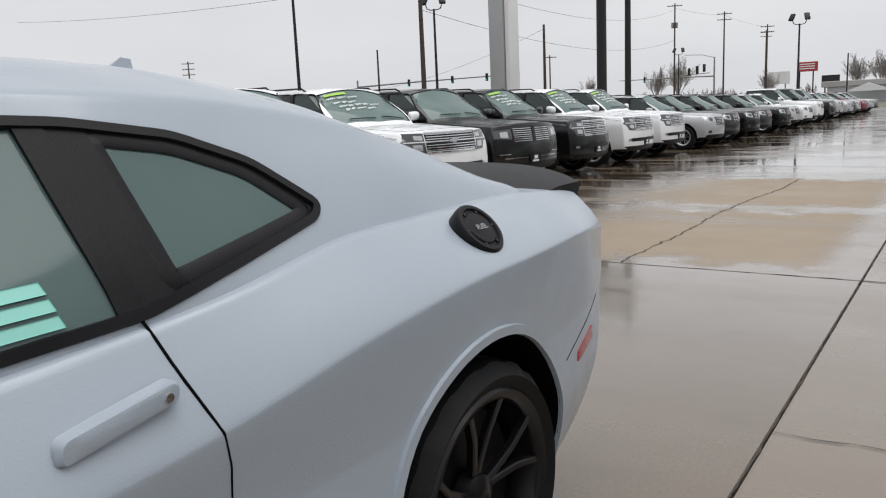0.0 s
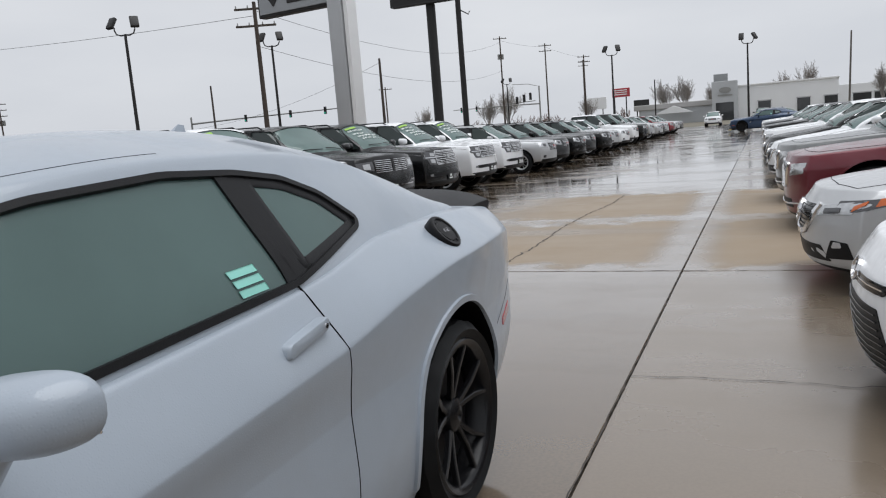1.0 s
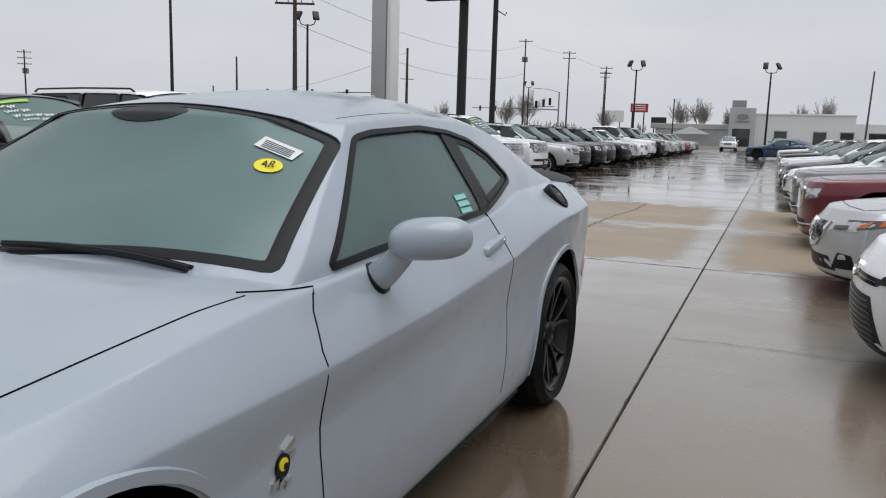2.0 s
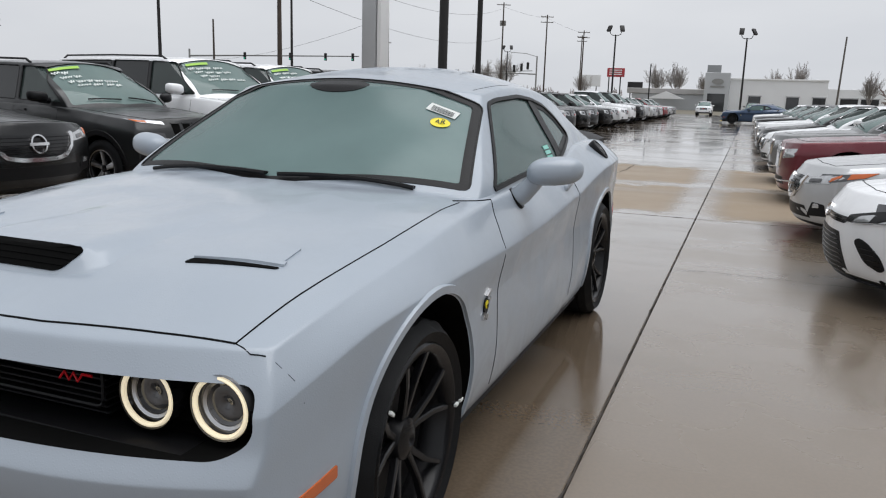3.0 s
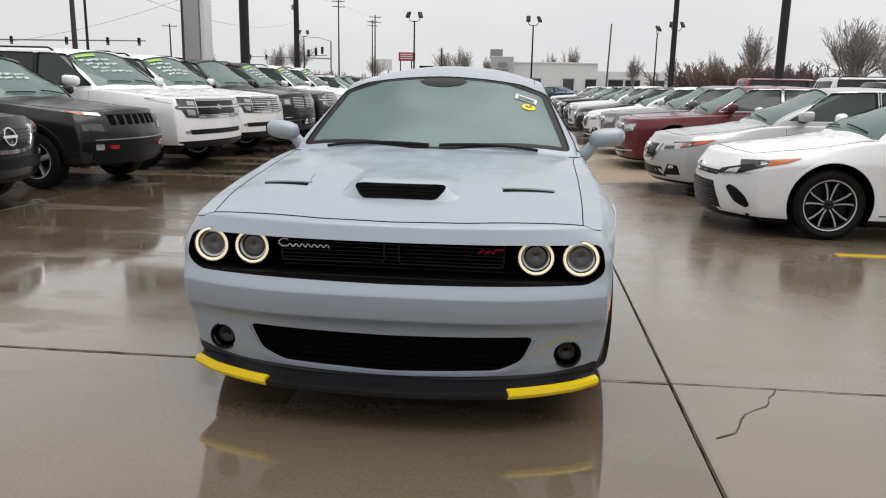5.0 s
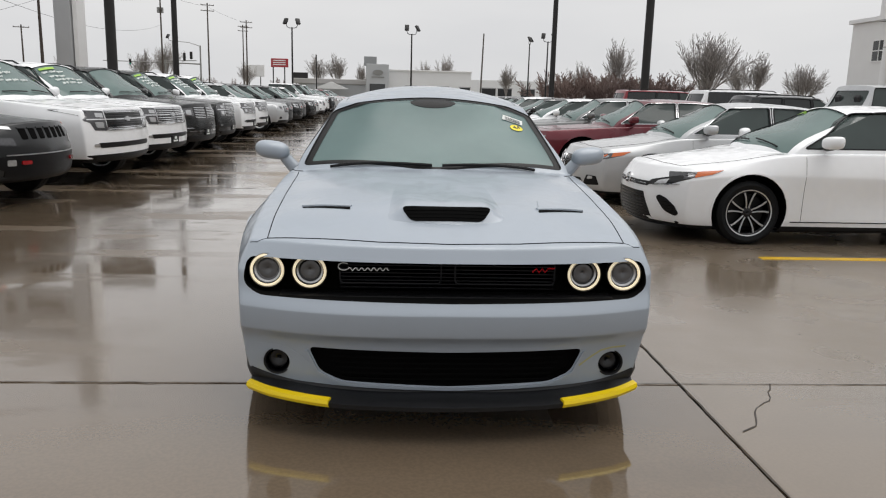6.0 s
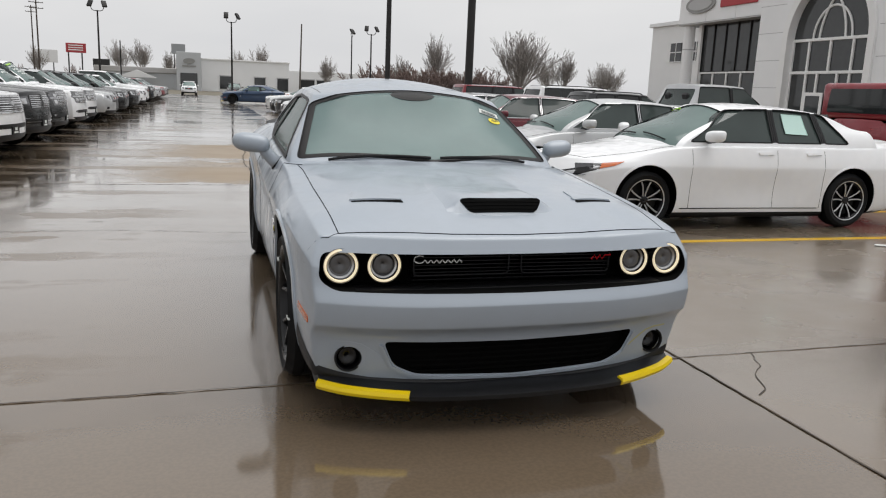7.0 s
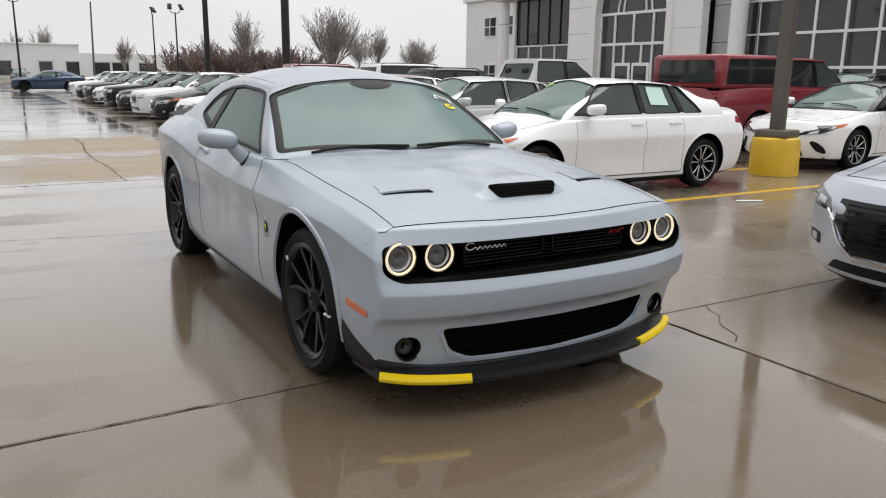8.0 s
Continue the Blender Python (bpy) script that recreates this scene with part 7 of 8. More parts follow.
# lamp post on a yellow concrete foot
lp = thing("lamp_post", "square bronze lamp post on a yellow concrete base", "lamp post", "", pose(8.45, 4.25, 0, 0, 0, 12))
ft = [(0.0, 0.37), (0.50, 0.36), (0.56, 0.345), (0.585, 0.30), (0.585, 0.01), (0.0, 0.01)]
part("concrete_base", lathe_bm(ft, 40, "z"), M_YBASE, lp, "chipped yellow concrete foot")
part("base_plate", box_bm(-0.2, 0.2, -0.2, 0.2, 0.583, 0.61, 0.01, 1), M_BROWNPOLE, lp)
part("base_skirt", box_bm(-0.25, 0.25, -0.25, 0.25, 0.586, 0.70, 0.02, 2), M_BROWNPOLE, lp, "square bronze skirt")
part("shaft", box_bm(-0.095, 0.095, -0.095, 0.095, 0.60, 9.0, 0.02, 2), M_BROWNPOLE, lp)
part("head", box_bm(-0.9, 0.9, -0.25, 0.25, 9.0, 9.15, 0.04, 2), M_BROWNPOLE, lp)

# dealership pylon sign and the dark billboard
py = thing("pylon_sign", "grey steel pylon with a cantilevered sign board", "sign", "", pose(-12.71, 26.93, 0, 0, 0, -8))
part("column", box_bm(-0.36, 0.30, -0.36, 0.36, 0, 11.5, 0.03, 2), mat("silver cladding", (0.46, 0.47, 0.48), 0.4, 0.3, 0.08, 1.0), py)
part("column_wing", box_bm(0.34, 0.52, -0.30, 0.30, 0, 11.5, 0.02, 2), M_WALLW, py)
bd = part("sign_board", box_bm(-3.95, -0.38, -0.20, 0.20, 6.62, 9.2, 0.03, 2), M_POLE, py, "dark framed sign board")
part("sign_face", box_bm(-3.86, -0.45, -0.225, -0.19, 6.74, 9.1, 0.01, 1), M_SIGNGREY, bd)
part("sign_mark", prism_bm(round_poly([(-3.35, 7.3), (-3.1, 6.95), (-2.85, 7.3), (-2.85, 7.7), (-3.35, 7.7)], 0.08), (0, 0, 0), (1, 0, 0), (0, 0, 1), 0.225, 0.25), M_POLE, bd)
part("sign_bar", box_bm(-2.4, -0.8, -0.245, -0.22, 7.0, 7.5, 0.02, 1), M_POLE, bd)
bb = thing("billboard", "dark billboard on one thick black post", "sign", "", pose(-23.94, 62.94, 0))
part("post", cyl_bm((0, 0, 0), (0, 0, 12.5), 0.42, 0.40, 18), M_POLE, bb)
part("collar", cyl_bm((0, 0, 8.2), (0, 0, 12.5), 0.37, 0.37, 18), M_POLE, bb)
part("board", box_bm(-3.6, 2.6, -0.4, 0.4, 12.6, 15.5, 0.04, 1), M_POLE, bb)
part("catwalk", box_bm(-3.0, 2.0, -0.9, -0.4, 12.45, 12.6, 0.02, 1), M_POLE, bb)


def traffic_signal(x, y, reach, z, heads, tall, label):
    t = thing("traffic_signal", label, "traffic light", "traffic signals", pose(x, y, 0))
    part("mast", cyl_bm((0, 0, 0), (0, 0, tall), 0.18, 0.13, 12), M_GALV, t)
    part("arm", tube_bm([(0, 0, z), (reach * 0.3, 0, z + 0.12), (reach, 0, z + 0.2)], 0.13, 8, 0.07), M_GALV, t)
    if tall > z + 1.5:
        part("lamp_arm", tube_bm([(0, 0, tall - 0.1), (reach * 0.12, 0, tall + 0.5), (reach * 0.3, 0, tall + 0.7)], 0.06, 6), M_GALV, t)
    for q in heads:
        hd = part("signal_head", box_bm(reach * q - 0.16, reach * q + 0.16, -0.25, 0.05, z - 0.42, z + 0.58, 0.04, 1), M_POLE, t)
        for j, m in enumerate((M_SIGGREEN, M_BLACK, M_BLACK)):
            part("signal_lens", cyl_bm((reach * q, -0.27, z - 0.25 + 0.31 * j), (reach * q, -0.24, z - 0.25 + 0.31 * j), 0.10, 0.10, 14), m, hd)
    return t


traffic_signal(-36.6, 143.3, -17.5, 5.9, (0.72, 0.9), 9.2, "grey mast-arm traffic signal across the street")
traffic_signal(-76.0, 93.0, 28.0, 6.0, (0.35, 0.62, 0.82, 0.97), 7.0, "long mast-arm traffic signal at the junction")
ts = thing("traffic_signal", "cluster of small traffic lights on a short arm", "traffic light", "traffic signals", pose(-42.0, 140.0, 0))
part("mast", cyl_bm((0, 0, 0), (0, 0, 6.5), 0.13, 0.12, 10), M_GALV, ts)
part("arm", tube_bm([(0, 0, 6.2), (5.5, 0, 6.4)], 0.08, 6), M_GALV, ts)
for q in (2.0, 3.4, 4.6):
    part("signal_head", box_bm(q - 0.22, q + 0.22, -0.2, 0.1, 5.7 + 0.2 * q, 7.0 + 0.2 * q, 0.04, 1), M_POLE, ts)

for a, b, z0, z1, sag in (((-90, 50), (-26, 40.4), 14.0, 9.4, 0.6), ((-26, 40.4), (-41, 135), 9.7, 17.0, 2.2), ((-26, 40.4), (-41, 135), 7.6, 12.0, 2.0), ((-41, 135), (-35.7, 145.9), 17.3, 16.4, 0.3), ((-35.7, 145.9), (-30.6, 156), 16.4, 14.5, 0.3), ((-30.6, 156), (-37.2, 186.4), 14.5, 15.8, 0.6), ((-118, 95), (-66.6, 86.5), 5.0, 5.2, 0.8), ((-66.6, 86.5), (-31.9, 68.3), 5.2, 8.8, 0.8)):
    pts = [(a[0] + (b[0] - a[0]) * t, a[1] + (b[1] - a[1]) * t, z0 + (z1 - z0) * t - sag * 4 * t * (1 - t)) for t in np.linspace(0, 1, 15)]
    w = part("power_line", tube_bm(pts, 0.014, 4), M_POLE)
    tagged(w, "sagging black overhead power line between poles", "power line", "power lines")

rsn = thing("roadside_sign", "red rectangular roadside sign on posts", "sign", "", pose(-29.7, 193.0, 0))
part("board", box_bm(-2.1, 2.1, -0.2, 0.2, 7.2, 9.3, 0.05, 1), M_SIGNRED, rsn)
for z in (7.7, 8.2, 8.7):
    part("sign_bar", box_bm(-1.6, 1.5, -0.23, -0.2, z, z + 0.22, 0.02, 1), M_WALLW, rsn)
for q in (-1.6, 1.2):
    part("post", cyl_bm((q, 0, 0), (q, 0, 7.3), 0.15, 0.15, 8), M_POLE, rsn)
for x, y, w, z0, z1, m, lab in ((-38, 205, 5.0, 5.0, 8.0, M_FARWALL, "pale roadside sign on two posts"), (-22, 172, 3.2, 4.0, 5.6, M_POLE, "low dark roadside sign on a post"), (-9.5, 250, 4.0, 10, 13, M_SIGNGREY, "far grey pylon sign")):
    sg = thing("roadside_sign", lab, "sign", "", pose(x, y, 0))
    part("board", box_bm(-w / 2, w / 2, -0.2, 0.2, z0, z1, 0.05, 1), m, sg)
    for q in (-w * 0.3, w * 0.3):
        part("post", cyl_bm((q, 0, 0), (q, 0, z0 + 0.1), 0.13, 0.13, 8), M_POLE, sg)


# ---- the showroom ----
def showroom():
    b = tagged(new("building_showroom"), "light grey showroom with dark glazing and an arched entrance", "building", "", "structure")
    X = 24.0

    def wall(name, x0, x1, y0, y1, z0, z1, m, bev=0.01):
        return part(name, box_bm(x0, x1, y0, y1, z0, z1, bev, 1), m, b)

    def panels(y0, y1, z0, z1, ny, nz, m, x=X, skip=None):
        """Cladding panels with open joints."""
        for i in range(ny):
            for j in range(nz):
                a0, a1 = y0 + (y1 - y0) * i / ny, y0 + (y1 - y0) * (i + 1) / ny
                c0, c1 = z0 + (z1 - z0) * j / nz, z0 + (z1 - z0) * (j + 1) / nz
                part("panel", box_bm(x, x + 0.12, a0 + 0.012, a1 - 0.012, c0 + 0.012, c1 - 0.012, 0.006, 1), m, b)

    def glazing(y0, y1, z0, z1, ny, zs, m_frame, x, fw=0.07, lower=None):
        for i in range(ny):
            a0, a1 = y0 + (y1 - y0) * i / ny, y0 + (y1 - y0) * (i + 1) / ny
            for c0, c1 in zip(zs, zs[1:]):
                part("pane", box_bm(x + 0.05, x + 0.065, a0 + 0.02, a1 - 0.02, c0 + 0.02, c1 - 0.02), M_SHOPGLASS, b)
        for i in range(ny + 1):
            a = y0 + (y1 - y0) * i / ny
            part("mullion", box_bm(x - 0.02, x + 0.10, a - fw / 2, a + fw / 2, zs[0], zs[-1], 0.008, 1), m_frame, b)
        for c in zs:
            part("transom", box_bm(x - 0.025, x + 0.09, y0, y1, c - fw / 2, c + fw / 2, 0.008, 1), m_frame, b)

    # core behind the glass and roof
    # back walls have interior shade put into their colour
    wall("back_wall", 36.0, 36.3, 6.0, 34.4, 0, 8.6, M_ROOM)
    wall("end_wall", X + 0.5, 36.0, 33.36, 33.6, 0, 5.6, M_WALLW)
    wall("end_wall", X + 0.2, 36.0, 34.1, 34.38, 5.6, 8.6, M_WALLW)
    wall("end_wall", X + 0.2, 36.0, -6.3, -6.0, 0, 8.6, M_WALLW)
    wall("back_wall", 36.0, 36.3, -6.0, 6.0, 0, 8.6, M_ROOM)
    wall("roof_slab", X - 0.3, 36.3, -6.3, 34.5, 8.6, 8.8, M_WALLD)
    wall("upper_floor", X + 0.9, 36.0, -6.0, 26.8, 5.6, 5.75, M_WALLW)
    for yy in (0, 4, 8, 12, 16, 20, 24, 28, 32):
        part("ceiling_lamp", box_bm(28, 29.2, yy - 0.12, yy + 0.12, 5.40, 5.46, 0.01, 1), mat("showroom lamp", (1, 0.95, 0.85), 0.5, emit=4.0) if yy == 0 else bpy.data.materials["showroom lamp"], b)
    # porch: deep fascia on a round column, dark upper glazing behind
    panels(27.2, 34.4, 5.65, 8.7, 3, 2, M_WALL, X - 0.5)
    wall("fascia_soffit", X - 0.5, X + 1.4, 27.2, 34.4, 5.58, 5.65, M_WALLD)
    wall("fascia_return", X - 0.38, X + 0.2, 34.28, 34.4, 5.65, 8.7, M_WALL)
    part("column", cyl_bm((X - 0.05, 33.95, 0), (X - 0.05, 33.95, 5.6), 0.30, 0.30, 28), M_WALL, b)
    part("column_collar", cyl_bm((X - 0.05, 33.95, 4.3), (X - 0.05, 33.95, 4.36), 0.312, 0.312, 28), M_WALLD, b)
    glazing(27.4, 33.1, 3.15, 5.6, 6, [3.15, 5.58], M_POLE, X + 0.25, 0.05)
    glazing(27.4, 33.1, 0.3, 3.15, 5, [0.3, 3.1], M_WALLW, X + 0.25, 0.09)
    wall("pier", X + 0.1, X + 0.5, 33.1, 33.35, 0, 5.6, M_WALLW)
    wall("plinth", X + 0.1, X + 0.4, 27.2, 33.1, 0, 0.3, M_WALLD)
    # arched entrance wall with a real opening
    w = box_bm(X - 0.9, X - 0.5, 18.9, 27.2, 0, 9.2)
    arch = [(20.75, -0.2), (25.15, -0.2), (25.15, 4.3)] + [(22.95 + 2.2 * math.cos(a), 4.3 + 2.45 * math.sin(a)) for a in np.linspace(0.05, math.pi - 0.05, 22)] + [(20.75, 4.3)]
    me = carve(w, [prism_bm(arch, (0, 0, 0), (0, 1, 0), (0, 0, 1), 22, 26)], mats=[M_WALL], cutmats=M_WALLW)
    part("entrance_wall", me, None, b)
    for z in (1.1, 2.3, 3.5, 4.7, 5.9, 7.1):
        for y0, y1 in ((18.9, 20.35), (25.55, 27.2)):
            part("panel_joint", box_bm(X - 0.904, X - 0.89, y0, y1, z - 0.012, z + 0.012), M_WALLD, b)
    for z in (7.15,):
        part("panel_joint", box_bm(X - 0.904, X - 0.89, 20.35, 25.55, z - 0.012, z + 0.012), M_WALLD, b)
    ring = [(X - 0.92, 25.30, 0.0), (X - 0.92, 25.30, 4.3)] + [(X - 0.92, 22.95 + 2.35 * math.cos(a), 4.3 + 2.6 * math.sin(a)) for a in np.linspace(0.05, math.pi - 0.05, 26)] + [(X - 0.92, 20.60, 4.3), (X - 0.92, 20.60, 0.0)]
    bm = bmesh.new()
    rows = []
    for x, y, z in ring:
        c = Vector((0, y - 22.95, max(0, z - 4.3) if z > 4.3 else 0)).normalized()
        rows.append([bm.verts.new(Vector((X - 0.90, y, z)) - c * 0.15), bm.verts.new(Vector((X - 1.02, y, z)) - c * 0.15), bm.verts.new(Vector((X - 1.02, y, z)) + c * 0.17), bm.verts.new(Vector((X - 0.90, y, z)) + c * 0.17)])
    for A, B in zip(rows, rows[1:]):
        for j in range(4):
            bm.faces.new((A[j], A[(j + 1) % 4], B[(j + 1) % 4], B[j]))
    part("arch_trim", bm, M_WALLW, b, "white arch surround")
    gx = X - 0.62
    part("arch_glass", prism_bm(arch, (gx, 0, 0), (0, 1, 0), (0, 0, 1), 0, 0.015), M_SHOPGLASS, b)
    for y in (20.8, 21.75, 22.4, 23.5, 24.15, 25.1):
        part("mullion", box_bm(gx - 0.08, gx + 0.03, y - 0.05, y + 0.05, 0, 2.95 if y in (22.4, 23.5) else 4.3, 0.01, 1), M_WALLW, b)
    for z in (2.95, 4.3):
        part("transom", box_bm(gx - 0.085, gx + 0.025, 20.8, 25.1, z - 0.06, z + 0.06, 0.01, 1), M_WALLW, b)
    part("mullion", box_bm(gx - 0.08, gx + 0.03, 22.90, 23.0, 2.95, 4.3, 0.01, 1), M_WALLW, b)
    for cy_, sg in ((20.75, 1), (25.15, -1)):
        pts = [(gx - 0.03, cy_ + sg * 2.9 * math.cos(a), 4.3 + 2.9 * 0.95 * math.sin(a)) for a in np.linspace(0.02, 0.98, 12)]
        part("tracery", tube_bm(pts, 0.05, 6), M_WALLW, b)
    pts = [(gx - 0.03, 22.95 + 1.05 * math.cos(a), 4.35 + 1.3 * math.sin(a)) for a in np.linspace(0, math.pi, 16)]
    part("tracery", tube_bm(pts, 0.05, 6), M_WALLW, b)
    for y0 in (21.8, 22.98):
        d = part("entrance_door", box_bm(gx - 0.10, gx - 0.05, y0 + 0.02, y0 + 1.10, 0.02, 2.12, 0.01, 1), M_WALLW, b)
        part("door_glass", box_bm(gx - 0.108, gx - 0.04, y0 + 0.16, y0 + 0.96, 0.22, 1.98), M_SHOPGLASS, d)
    # wall and big window wall towards the near end
    panels(17.85, 18.9, 0.0, 8.7, 1, 6, M_WALLD, X - 0.2)
    wall("backing", X - 0.05, X + 0.2, 17.85, 18.9, 0, 8.7, M_WALLD)
    glazing(16.9, 17.85, 0.3, 8.0, 1, [0.3, 1.9, 3.15, 4.4, 5.65, 6.9, 8.0], M_WALLW, X, 0.07)
    part("column", cyl_bm((X - 0.6, 17.35, 0), (X - 0.6, 17.35, 8.7), 0.33, 0.33, 26), M_WALL, b)
    glazing(-6.0, 16.9, 0.3, 8.0, 19, [0.3, 1.9, 3.15, 4.4, 5.65, 6.9, 8.0], M_WALLW, X, 0.10)
    wall("plinth", X - 0.05, X + 0.2, -6.0, 17.85, 0, 0.3, M_WALLD)
    wall("fascia", X - 0.3, X + 0.2, -6.3, 17.85, 8.0, 8.7, M_WALL)
    # oval mark and letter bars on the fascia, with no readable words
    part("fascia_mark", prism_bm(ellipse(32.5, 6.55, 1.25, 0.45, 28), (X - 0.5, 0, 0), (0, 1, 0), (0, 0, 1), -0.08, 0.0), M_GALV, b)
    part("fascia_mark", prism_bm(ellipse(32.5, 6.55, 1.0, 0.30, 28), (X - 0.58, 0, 0), (0, 1, 0), (0, 0, 1), -0.03, 0.0), M_WALLD, b)
    part("fascia_bar", box_bm(X - 0.58, X - 0.5, 28.0, 30.8, 6.25, 6.85, 0.03, 1), M_SIGNRED, b)
    # set-back office wing behind the porch
    wall("wing_wall", 29.0, 29.4, 34.5, 46.0, 0, 6.6, M_WALLW)
    wall("wing_wall", 29.4, 42.0, 45.7, 46.0, 0, 6.6, M_WALLW)
    wall("wing_roof", 28.8, 42.0, 34.5, 46.2, 6.6, 6.85, M_WALL)
    for y0 in (37.6, 39.9, 42.2):
        for z0 in (1.0, 4.2):
            part("wing_window", box_bm(28.96, 28.985, y0, y0 + 1.3, z0, z0 + 1.2), M_SHOPGLASS, b)
            part("window_frame", join_bm(box_bm(28.93, 29.0, y0 - 0.06, y0 + 1.36, z0 - 0.06, z0), box_bm(28.93, 29.0, y0 - 0.06, y0 + 1.36, z0 + 1.2, z0 + 1.26), box_bm(28.93, 29.0, y0 + 0.62, y0 + 0.68, z0, z0 + 1.2), box_bm(28.93, 29.0, y0, y0 + 1.3, z0 + 0.57, z0 + 0.63)), M_WALLW, b)
    return b


showroom()


# ---- far buildings ----
def far_buildings():
    b = tagged(new("building_far"), "long white flat-roofed dealership with a grey entrance tower", "building", "", "structure")
    part("wall", box_bm(-2.4, 15.0, 162, 190, 0, 6.3, 0.05, 1), M_FARWALL, b)
    part("wall", box_bm(15.0, 31.0, 164, 190, 0, 4.9, 0.05, 1), M_FARWALL, b)
    part("parapet", box_bm(-2.4, 15.1, 161.8, 162.1, 6.2, 6.5, 0.03, 1), M_WALLW, b)
    t = part("tower", box_bm(-7.0, -2.4, 159, 166, 0, 7.4, 0.05, 1), M_FARGREY, b, "grey entrance tower")
    part("tower_mark", prism_bm(ellipse(-4.6, 5.7, 1.1, 0.55, 20), (0, 158.95, 0), (1, 0, 0), (0, 0, 1), -0.02, 0.1), M_GALV, t)
    part("tower_bar", box_bm(-5.9, -3.3, 158.9, 159.0, 4.6, 4.9), M_GALV, t)
    part("tower_door", box_bm(-6.3, -3.1, 158.9, 159.02, 0, 3.4), M_SHOPGLASS, t)
    for x in (1.2, 8.0, 12.6, 17.5, 21.0, 26.0):
        w = part("window", box_bm(x, x + (2.2 if x < 15 else 3.0), 161.85 if x < 15 else 163.9, 162.02 if x < 15 else 164.02, 0.6, 3.1), M_SHOPGLASS, b)
        part("window_frame", box_bm(x - 0.15, x + (2.35 if x < 15 else 3.15), 161.9 if x < 15 else 163.95, 162.05 if x < 15 else 164.05, 3.1, 3.3), M_WALLD, w)
    s = tagged(new("building_shop"), "low grey shop with a gabled porch", "building", "", "structure")
    part("wall", box_bm(-22, -7.2, 168, 182, 0, 3.2), M_FARGREY, s)
    part("roof", box_bm(-23, -7.2, 167.5, 183, 3.2, 4.3, 0.1, 1), M_FARROOF, s)
    part("gable", prism_bm([(-18.5, 2.2), (-11.0, 2.2), (-14.75, 3.7)], (0, 166.5, 0), (1, 0, 0), (0, 0, 1), -0.1, 1.5), M_FARWALL, s)
    h = tagged(new("building_white"), "white low building beside bare trees", "building", "", "structure")
    part("wall", box_bm(31.0, 44.0, 132, 150, 0, 5.2, 0.05, 1), M_FARWALL, h)
    for x in (32.5, 37.0):
        part("window", box_bm(x, x + 2.6, 131.9, 132.02, 0.8, 2.4), M_SHOPGLASS, h)
    return b


far_buildings()


# ---- bare trees ----
def branch_mesh(h, seed, limbs=7, lean=(8, 42), twig=0.012, trunk=0.2, stem=0.14, levels=3, kids=(1, 2), bend=0.05):
    """A leafless tree: a short stem, limbs that fan upwards, and finer branches along each."""
    rs = random.Random(seed)
    segs = []

    def grow(p, d, length, r, lev):
        step = max(0.25, h * 0.05 / (lev + 1) ** 0.3)
        n = max(2, int(length / step))
        for i in range(n):
            t = (i + 1) / n
            d = (d + Vector((rs.gauss(0, bend), rs.gauss(0, bend), rs.gauss(0, bend) + 0.035))).normalized()
            e = p + d * length / n
            r0, r1 = r * (1 - 0.85 * i / n), r * (1 - 0.85 * t)
            segs.append((p, e, max(twig, r0), max(twig, r1), lev))
            p = e
            if lev < levels and t > (0.25 if lev == 1 else 0.12):
                for k in range(rs.choice(kids)):
                    side = d.orthogonal().normalized()
                    side.rotate(Matrix.Rotation(rs.uniform(0, 6.283), 3, d))
                    grow(p, (d + side * rs.uniform(0.4, 0.85) + Vector((0, 0, 0.12))).normalized(), length * (1.15 - t) * rs.uniform(0.35, 0.6), max(twig, r1 * 0.55), lev + 1)
    foot = Vector((0, 0, 0))
    top = Vector((rs.gauss(0, 0.02) * h, rs.gauss(0, 0.02) * h, stem * h))
    segs.append((foot, top, trunk * 1.2, trunk, 0))
    for i in range(limbs):
        a = 6.283 * (i + rs.uniform(-0.3, 0.3)) / limbs
        g = radians(rs.uniform(*lean))
        grow(top, Vector((math.sin(g) * math.cos(a), math.sin(g) * math.sin(a), math.cos(g))), h * (1 - stem) * rs.uniform(0.78, 1.0), trunk * rs.uniform(0.4, 0.6), 1)
    vs, fs, vt, ft = [], [], [], []
    for p, e, r0, r1, lev in segs:
        d = (e - p).normalized()
        s = d.orthogonal().normalized()
        w = d.cross(s)
        m = 6 if lev < 1 else (4 if lev < 2 else 3)
        V, Fc = (vs, fs) if lev < 1 else (vt, ft)
        o = len(V)
        for q, r in ((p, r0), (e, r1)):
            V += [q + (s * math.cos(6.2832 * j / m) + w * math.sin(6.2832 * j / m)) * r for j in range(m)]
        Fc += [(o + j, o + (j + 1) % m, o + m + (j + 1) % m, o + m + j) for j in range(m)]
    return mesh_from(vs, fs), mesh_from(vt, ft)


def bare_tree(name, meshes, x, y, scale, turn, label, group="bare trees"):
    t = thing(name, label, "tree", group, pose(x, y, 0, 0, 0, turn))
    a = part("trunk", meshes[0], None, t)
    b = part("crown", meshes[1], None, t)
    t.scale = (scale,) * 3
    return t


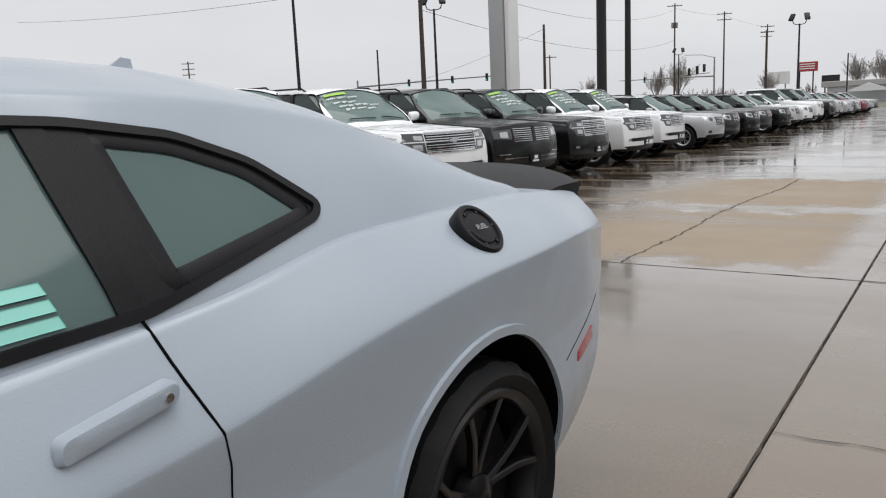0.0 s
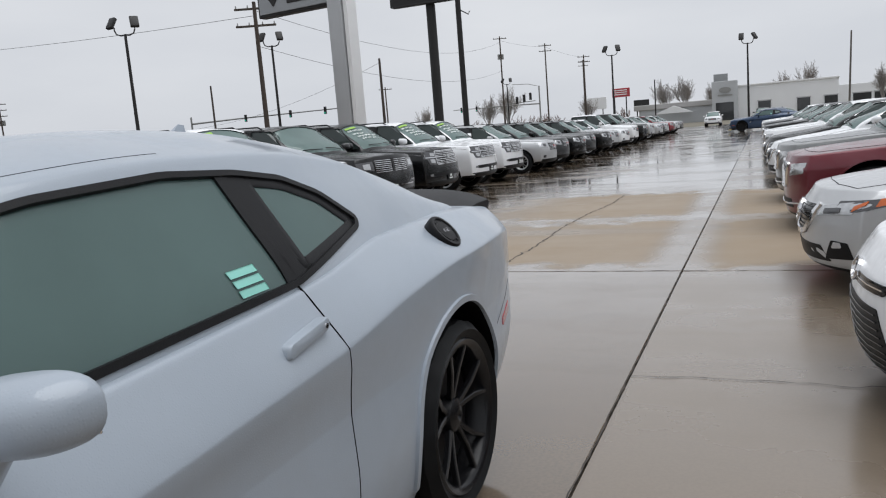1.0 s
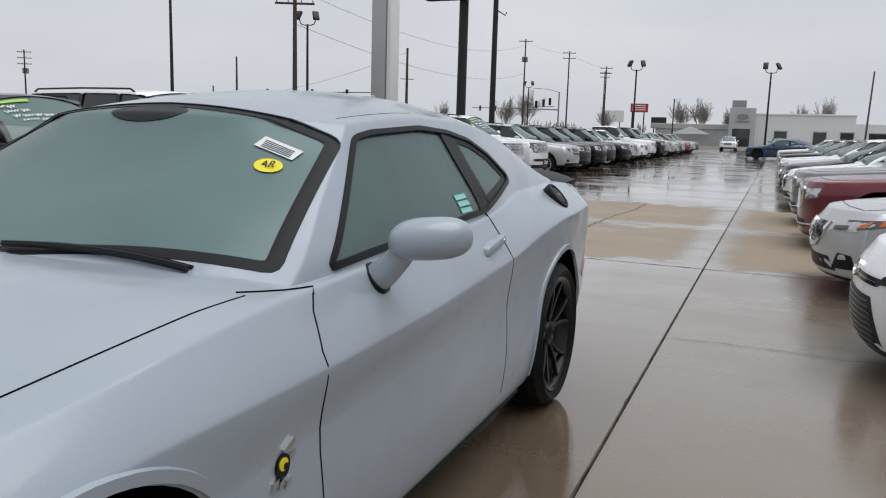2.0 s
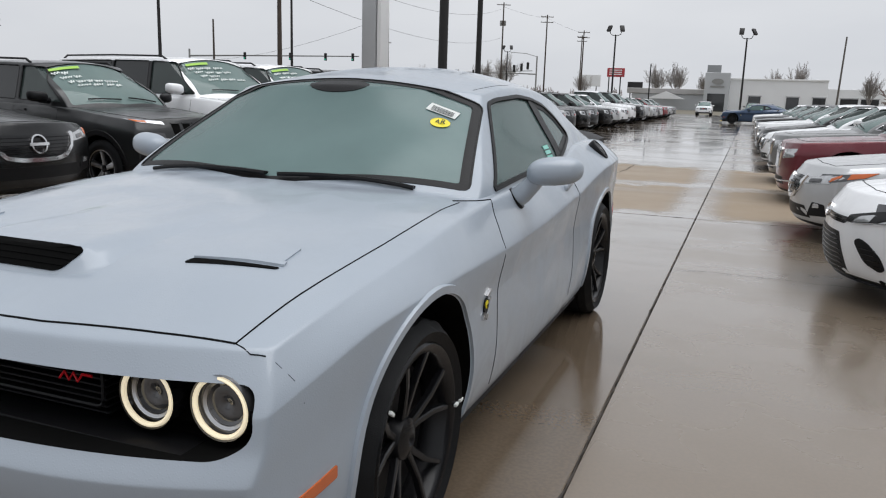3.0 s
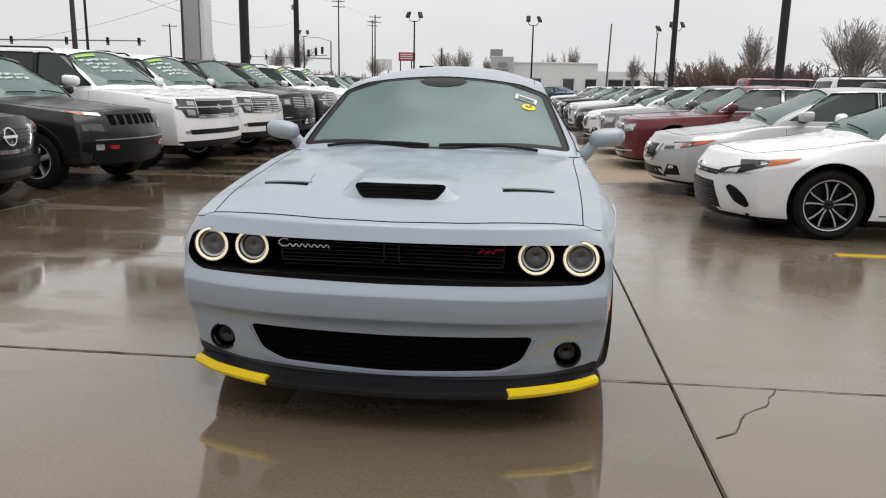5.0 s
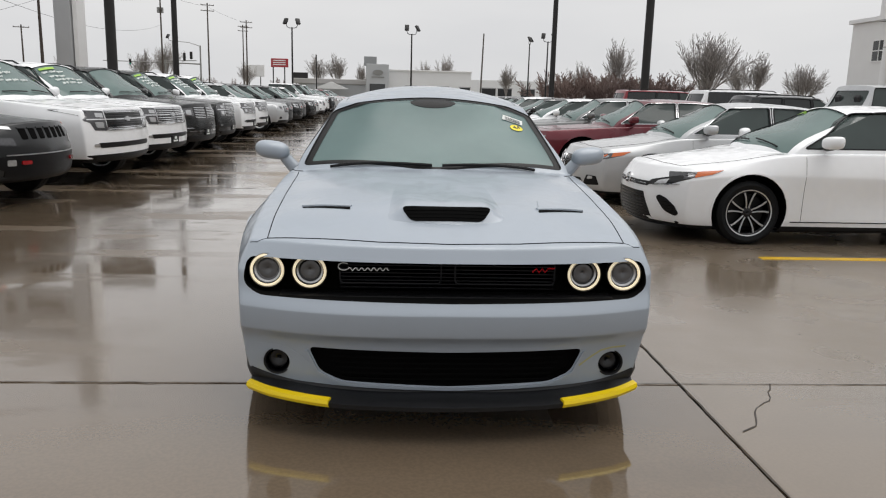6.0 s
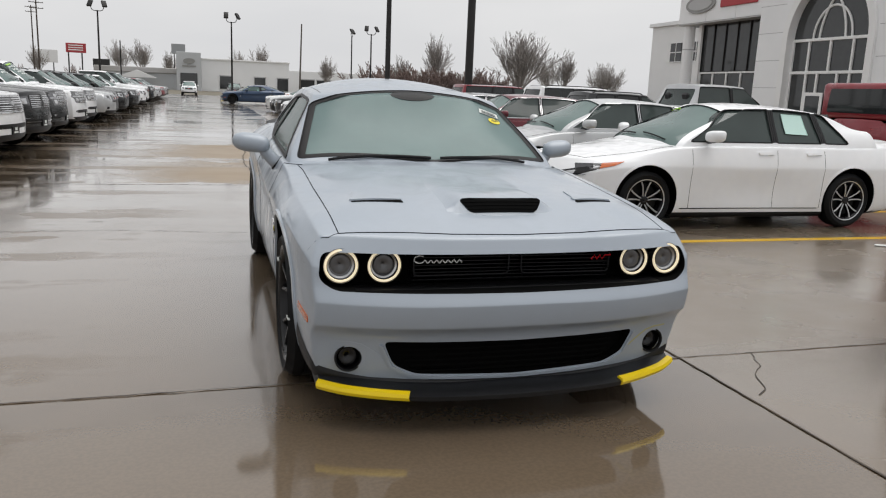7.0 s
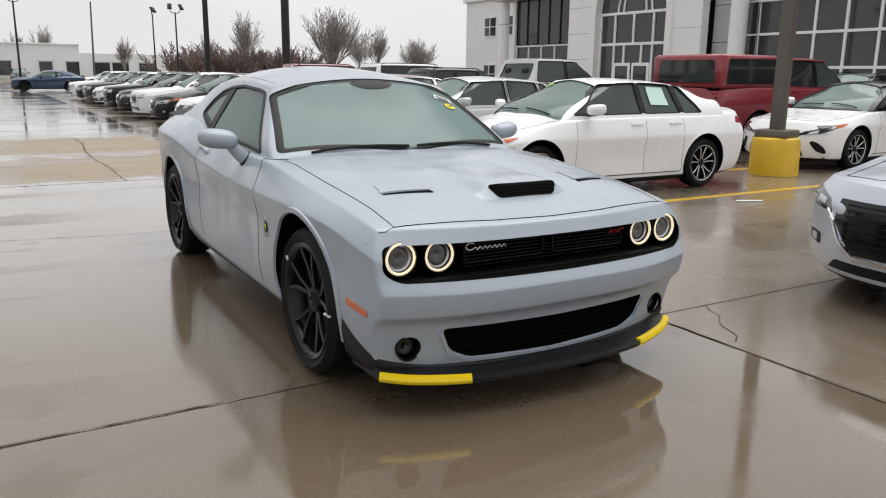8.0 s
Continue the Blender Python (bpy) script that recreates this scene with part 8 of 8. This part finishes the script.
oak = branch_mesh(11.0, 5, 20, (3, 50), 0.018, 0.26, 0.18, 3, (1, 2, 2), bend=0.05)
oak[0].materials.append(M_BARK), oak[1].materials.append(M_TWIG)
elm = branch_mesh(9.0, 11, 9, (3, 42), 0.017, 0.17, 0.20, 3, (1, 2, 2), bend=0.05)
elm[0].materials.append(M_BARK), elm[1].materials.append(M_TWIG)
bush = branch_mesh(3.2, 21, 6, (10, 60), 0.024, 0.04, 0.05, 3)
bush[0].materials.append(M_BRUSH), bush[1].materials.append(M_BRUSH)
bare_tree("tree", oak, 45.4, 110.0, 1.06, 0, "large bare tree with a dense rounded crown")
for i, (x, y, s, src) in enumerate(((32.6, 112, 1.12, elm), (18.4, 131, 0.75, elm), (55, 135, 0.85, elm), (52.5, 110, 0.95, elm), (12.0, 212, 1.35, elm), (7.0, 222, 1.2, elm), (-20, 250, 1.5, elm), (-26, 252, 1.45, elm), (-12, 255, 1.2, elm), (59.8, 110, 0.68, oak), (-45, 150, 1.1, elm), (-52, 158, 1.0, elm), (-70, 165, 0.9, elm), (29, 121, 0.8, elm), (58, 128, 0.9, elm), (-37, 190, 0.9, elm))):
    bare_tree("tree", src, x, y, s, 47 * i, "bare grey winter tree without leaves")


def scatter_brush(name, spots, label, seed):
    """Many bare shrubs as one body."""
    rs = random.Random(seed)
    src = [bush[0], bush[1]] if seed == 1 else thin_bush
    V, Fc = [], []
    for me in src:
        base = np.array([v.co[:] for v in me.vertices])
        faces = [tuple(p.vertices) for p in me.polygons]
        for x, y, s, a in spots:
            o = len(V)
            c, sn = math.cos(a), math.sin(a)
            V += [(x + s * (c * p[0] - sn * p[1]), y + s * (sn * p[0] + c * p[1]), s * p[2]) for p in base]
            Fc += [tuple(i + o for i in f) for f in faces]
    ob = part(name, mesh_from(V, Fc), M_BRUSH)
    return tagged(ob, label, "shrubs", "", "stuff")


thin_bush = branch_mesh(3.2, 33, 5, (8, 50), 0.03, 0.05, 0.08, 2)
rs = random.Random(9)
hedge = [(21 + 0.62 * i + rs.uniform(-1, 1), 106 + rs.uniform(-3, 6), rs.uniform(1.45, 1.95), rs.uniform(0, 6)) for i in range(32)]
scatter_brush("brush_hedge", hedge, "brown leafless brush along the lot's edge", 1)
woods = [(rs.uniform(-110, 120), rs.uniform(185, 290), rs.uniform(1.0, 2.0), rs.uniform(0, 6)) for i in range(70)]
woods = [w for w in woods if not (-25 < w[0] < 34 and w[1] < 192)]
scatter_brush("far_brush", woods, "far grey-brown leafless woods on the horizon", 2)
grass = bmesh.new()
bmesh.ops.create_grid(grass, x_segments=4, y_segments=4, size=1)
for v in grass.verts:
    v.co = Vector((v.co.x * 400, 190 + v.co.y * 87, -0.012))
structure("verge", grass, mat("winter grass and far ground", (0.16, 0.145, 0.11), 0.9, 0, 0.25, 0.3, 0.4, 3), "dull winter grass and roads beyond the lot")
sc = thing("litter", "small white scrap of plastic on the wet concrete", "litter", "", pose(5.74, 2.56, 0.0, 0, 0, -25))
part("scrap", box_bm(-0.17, 0.17, -0.022, 0.022, 0, 0.02, 0.008, 1), M_PAPER, sc)


bpy.data.scenes.remove(bench)
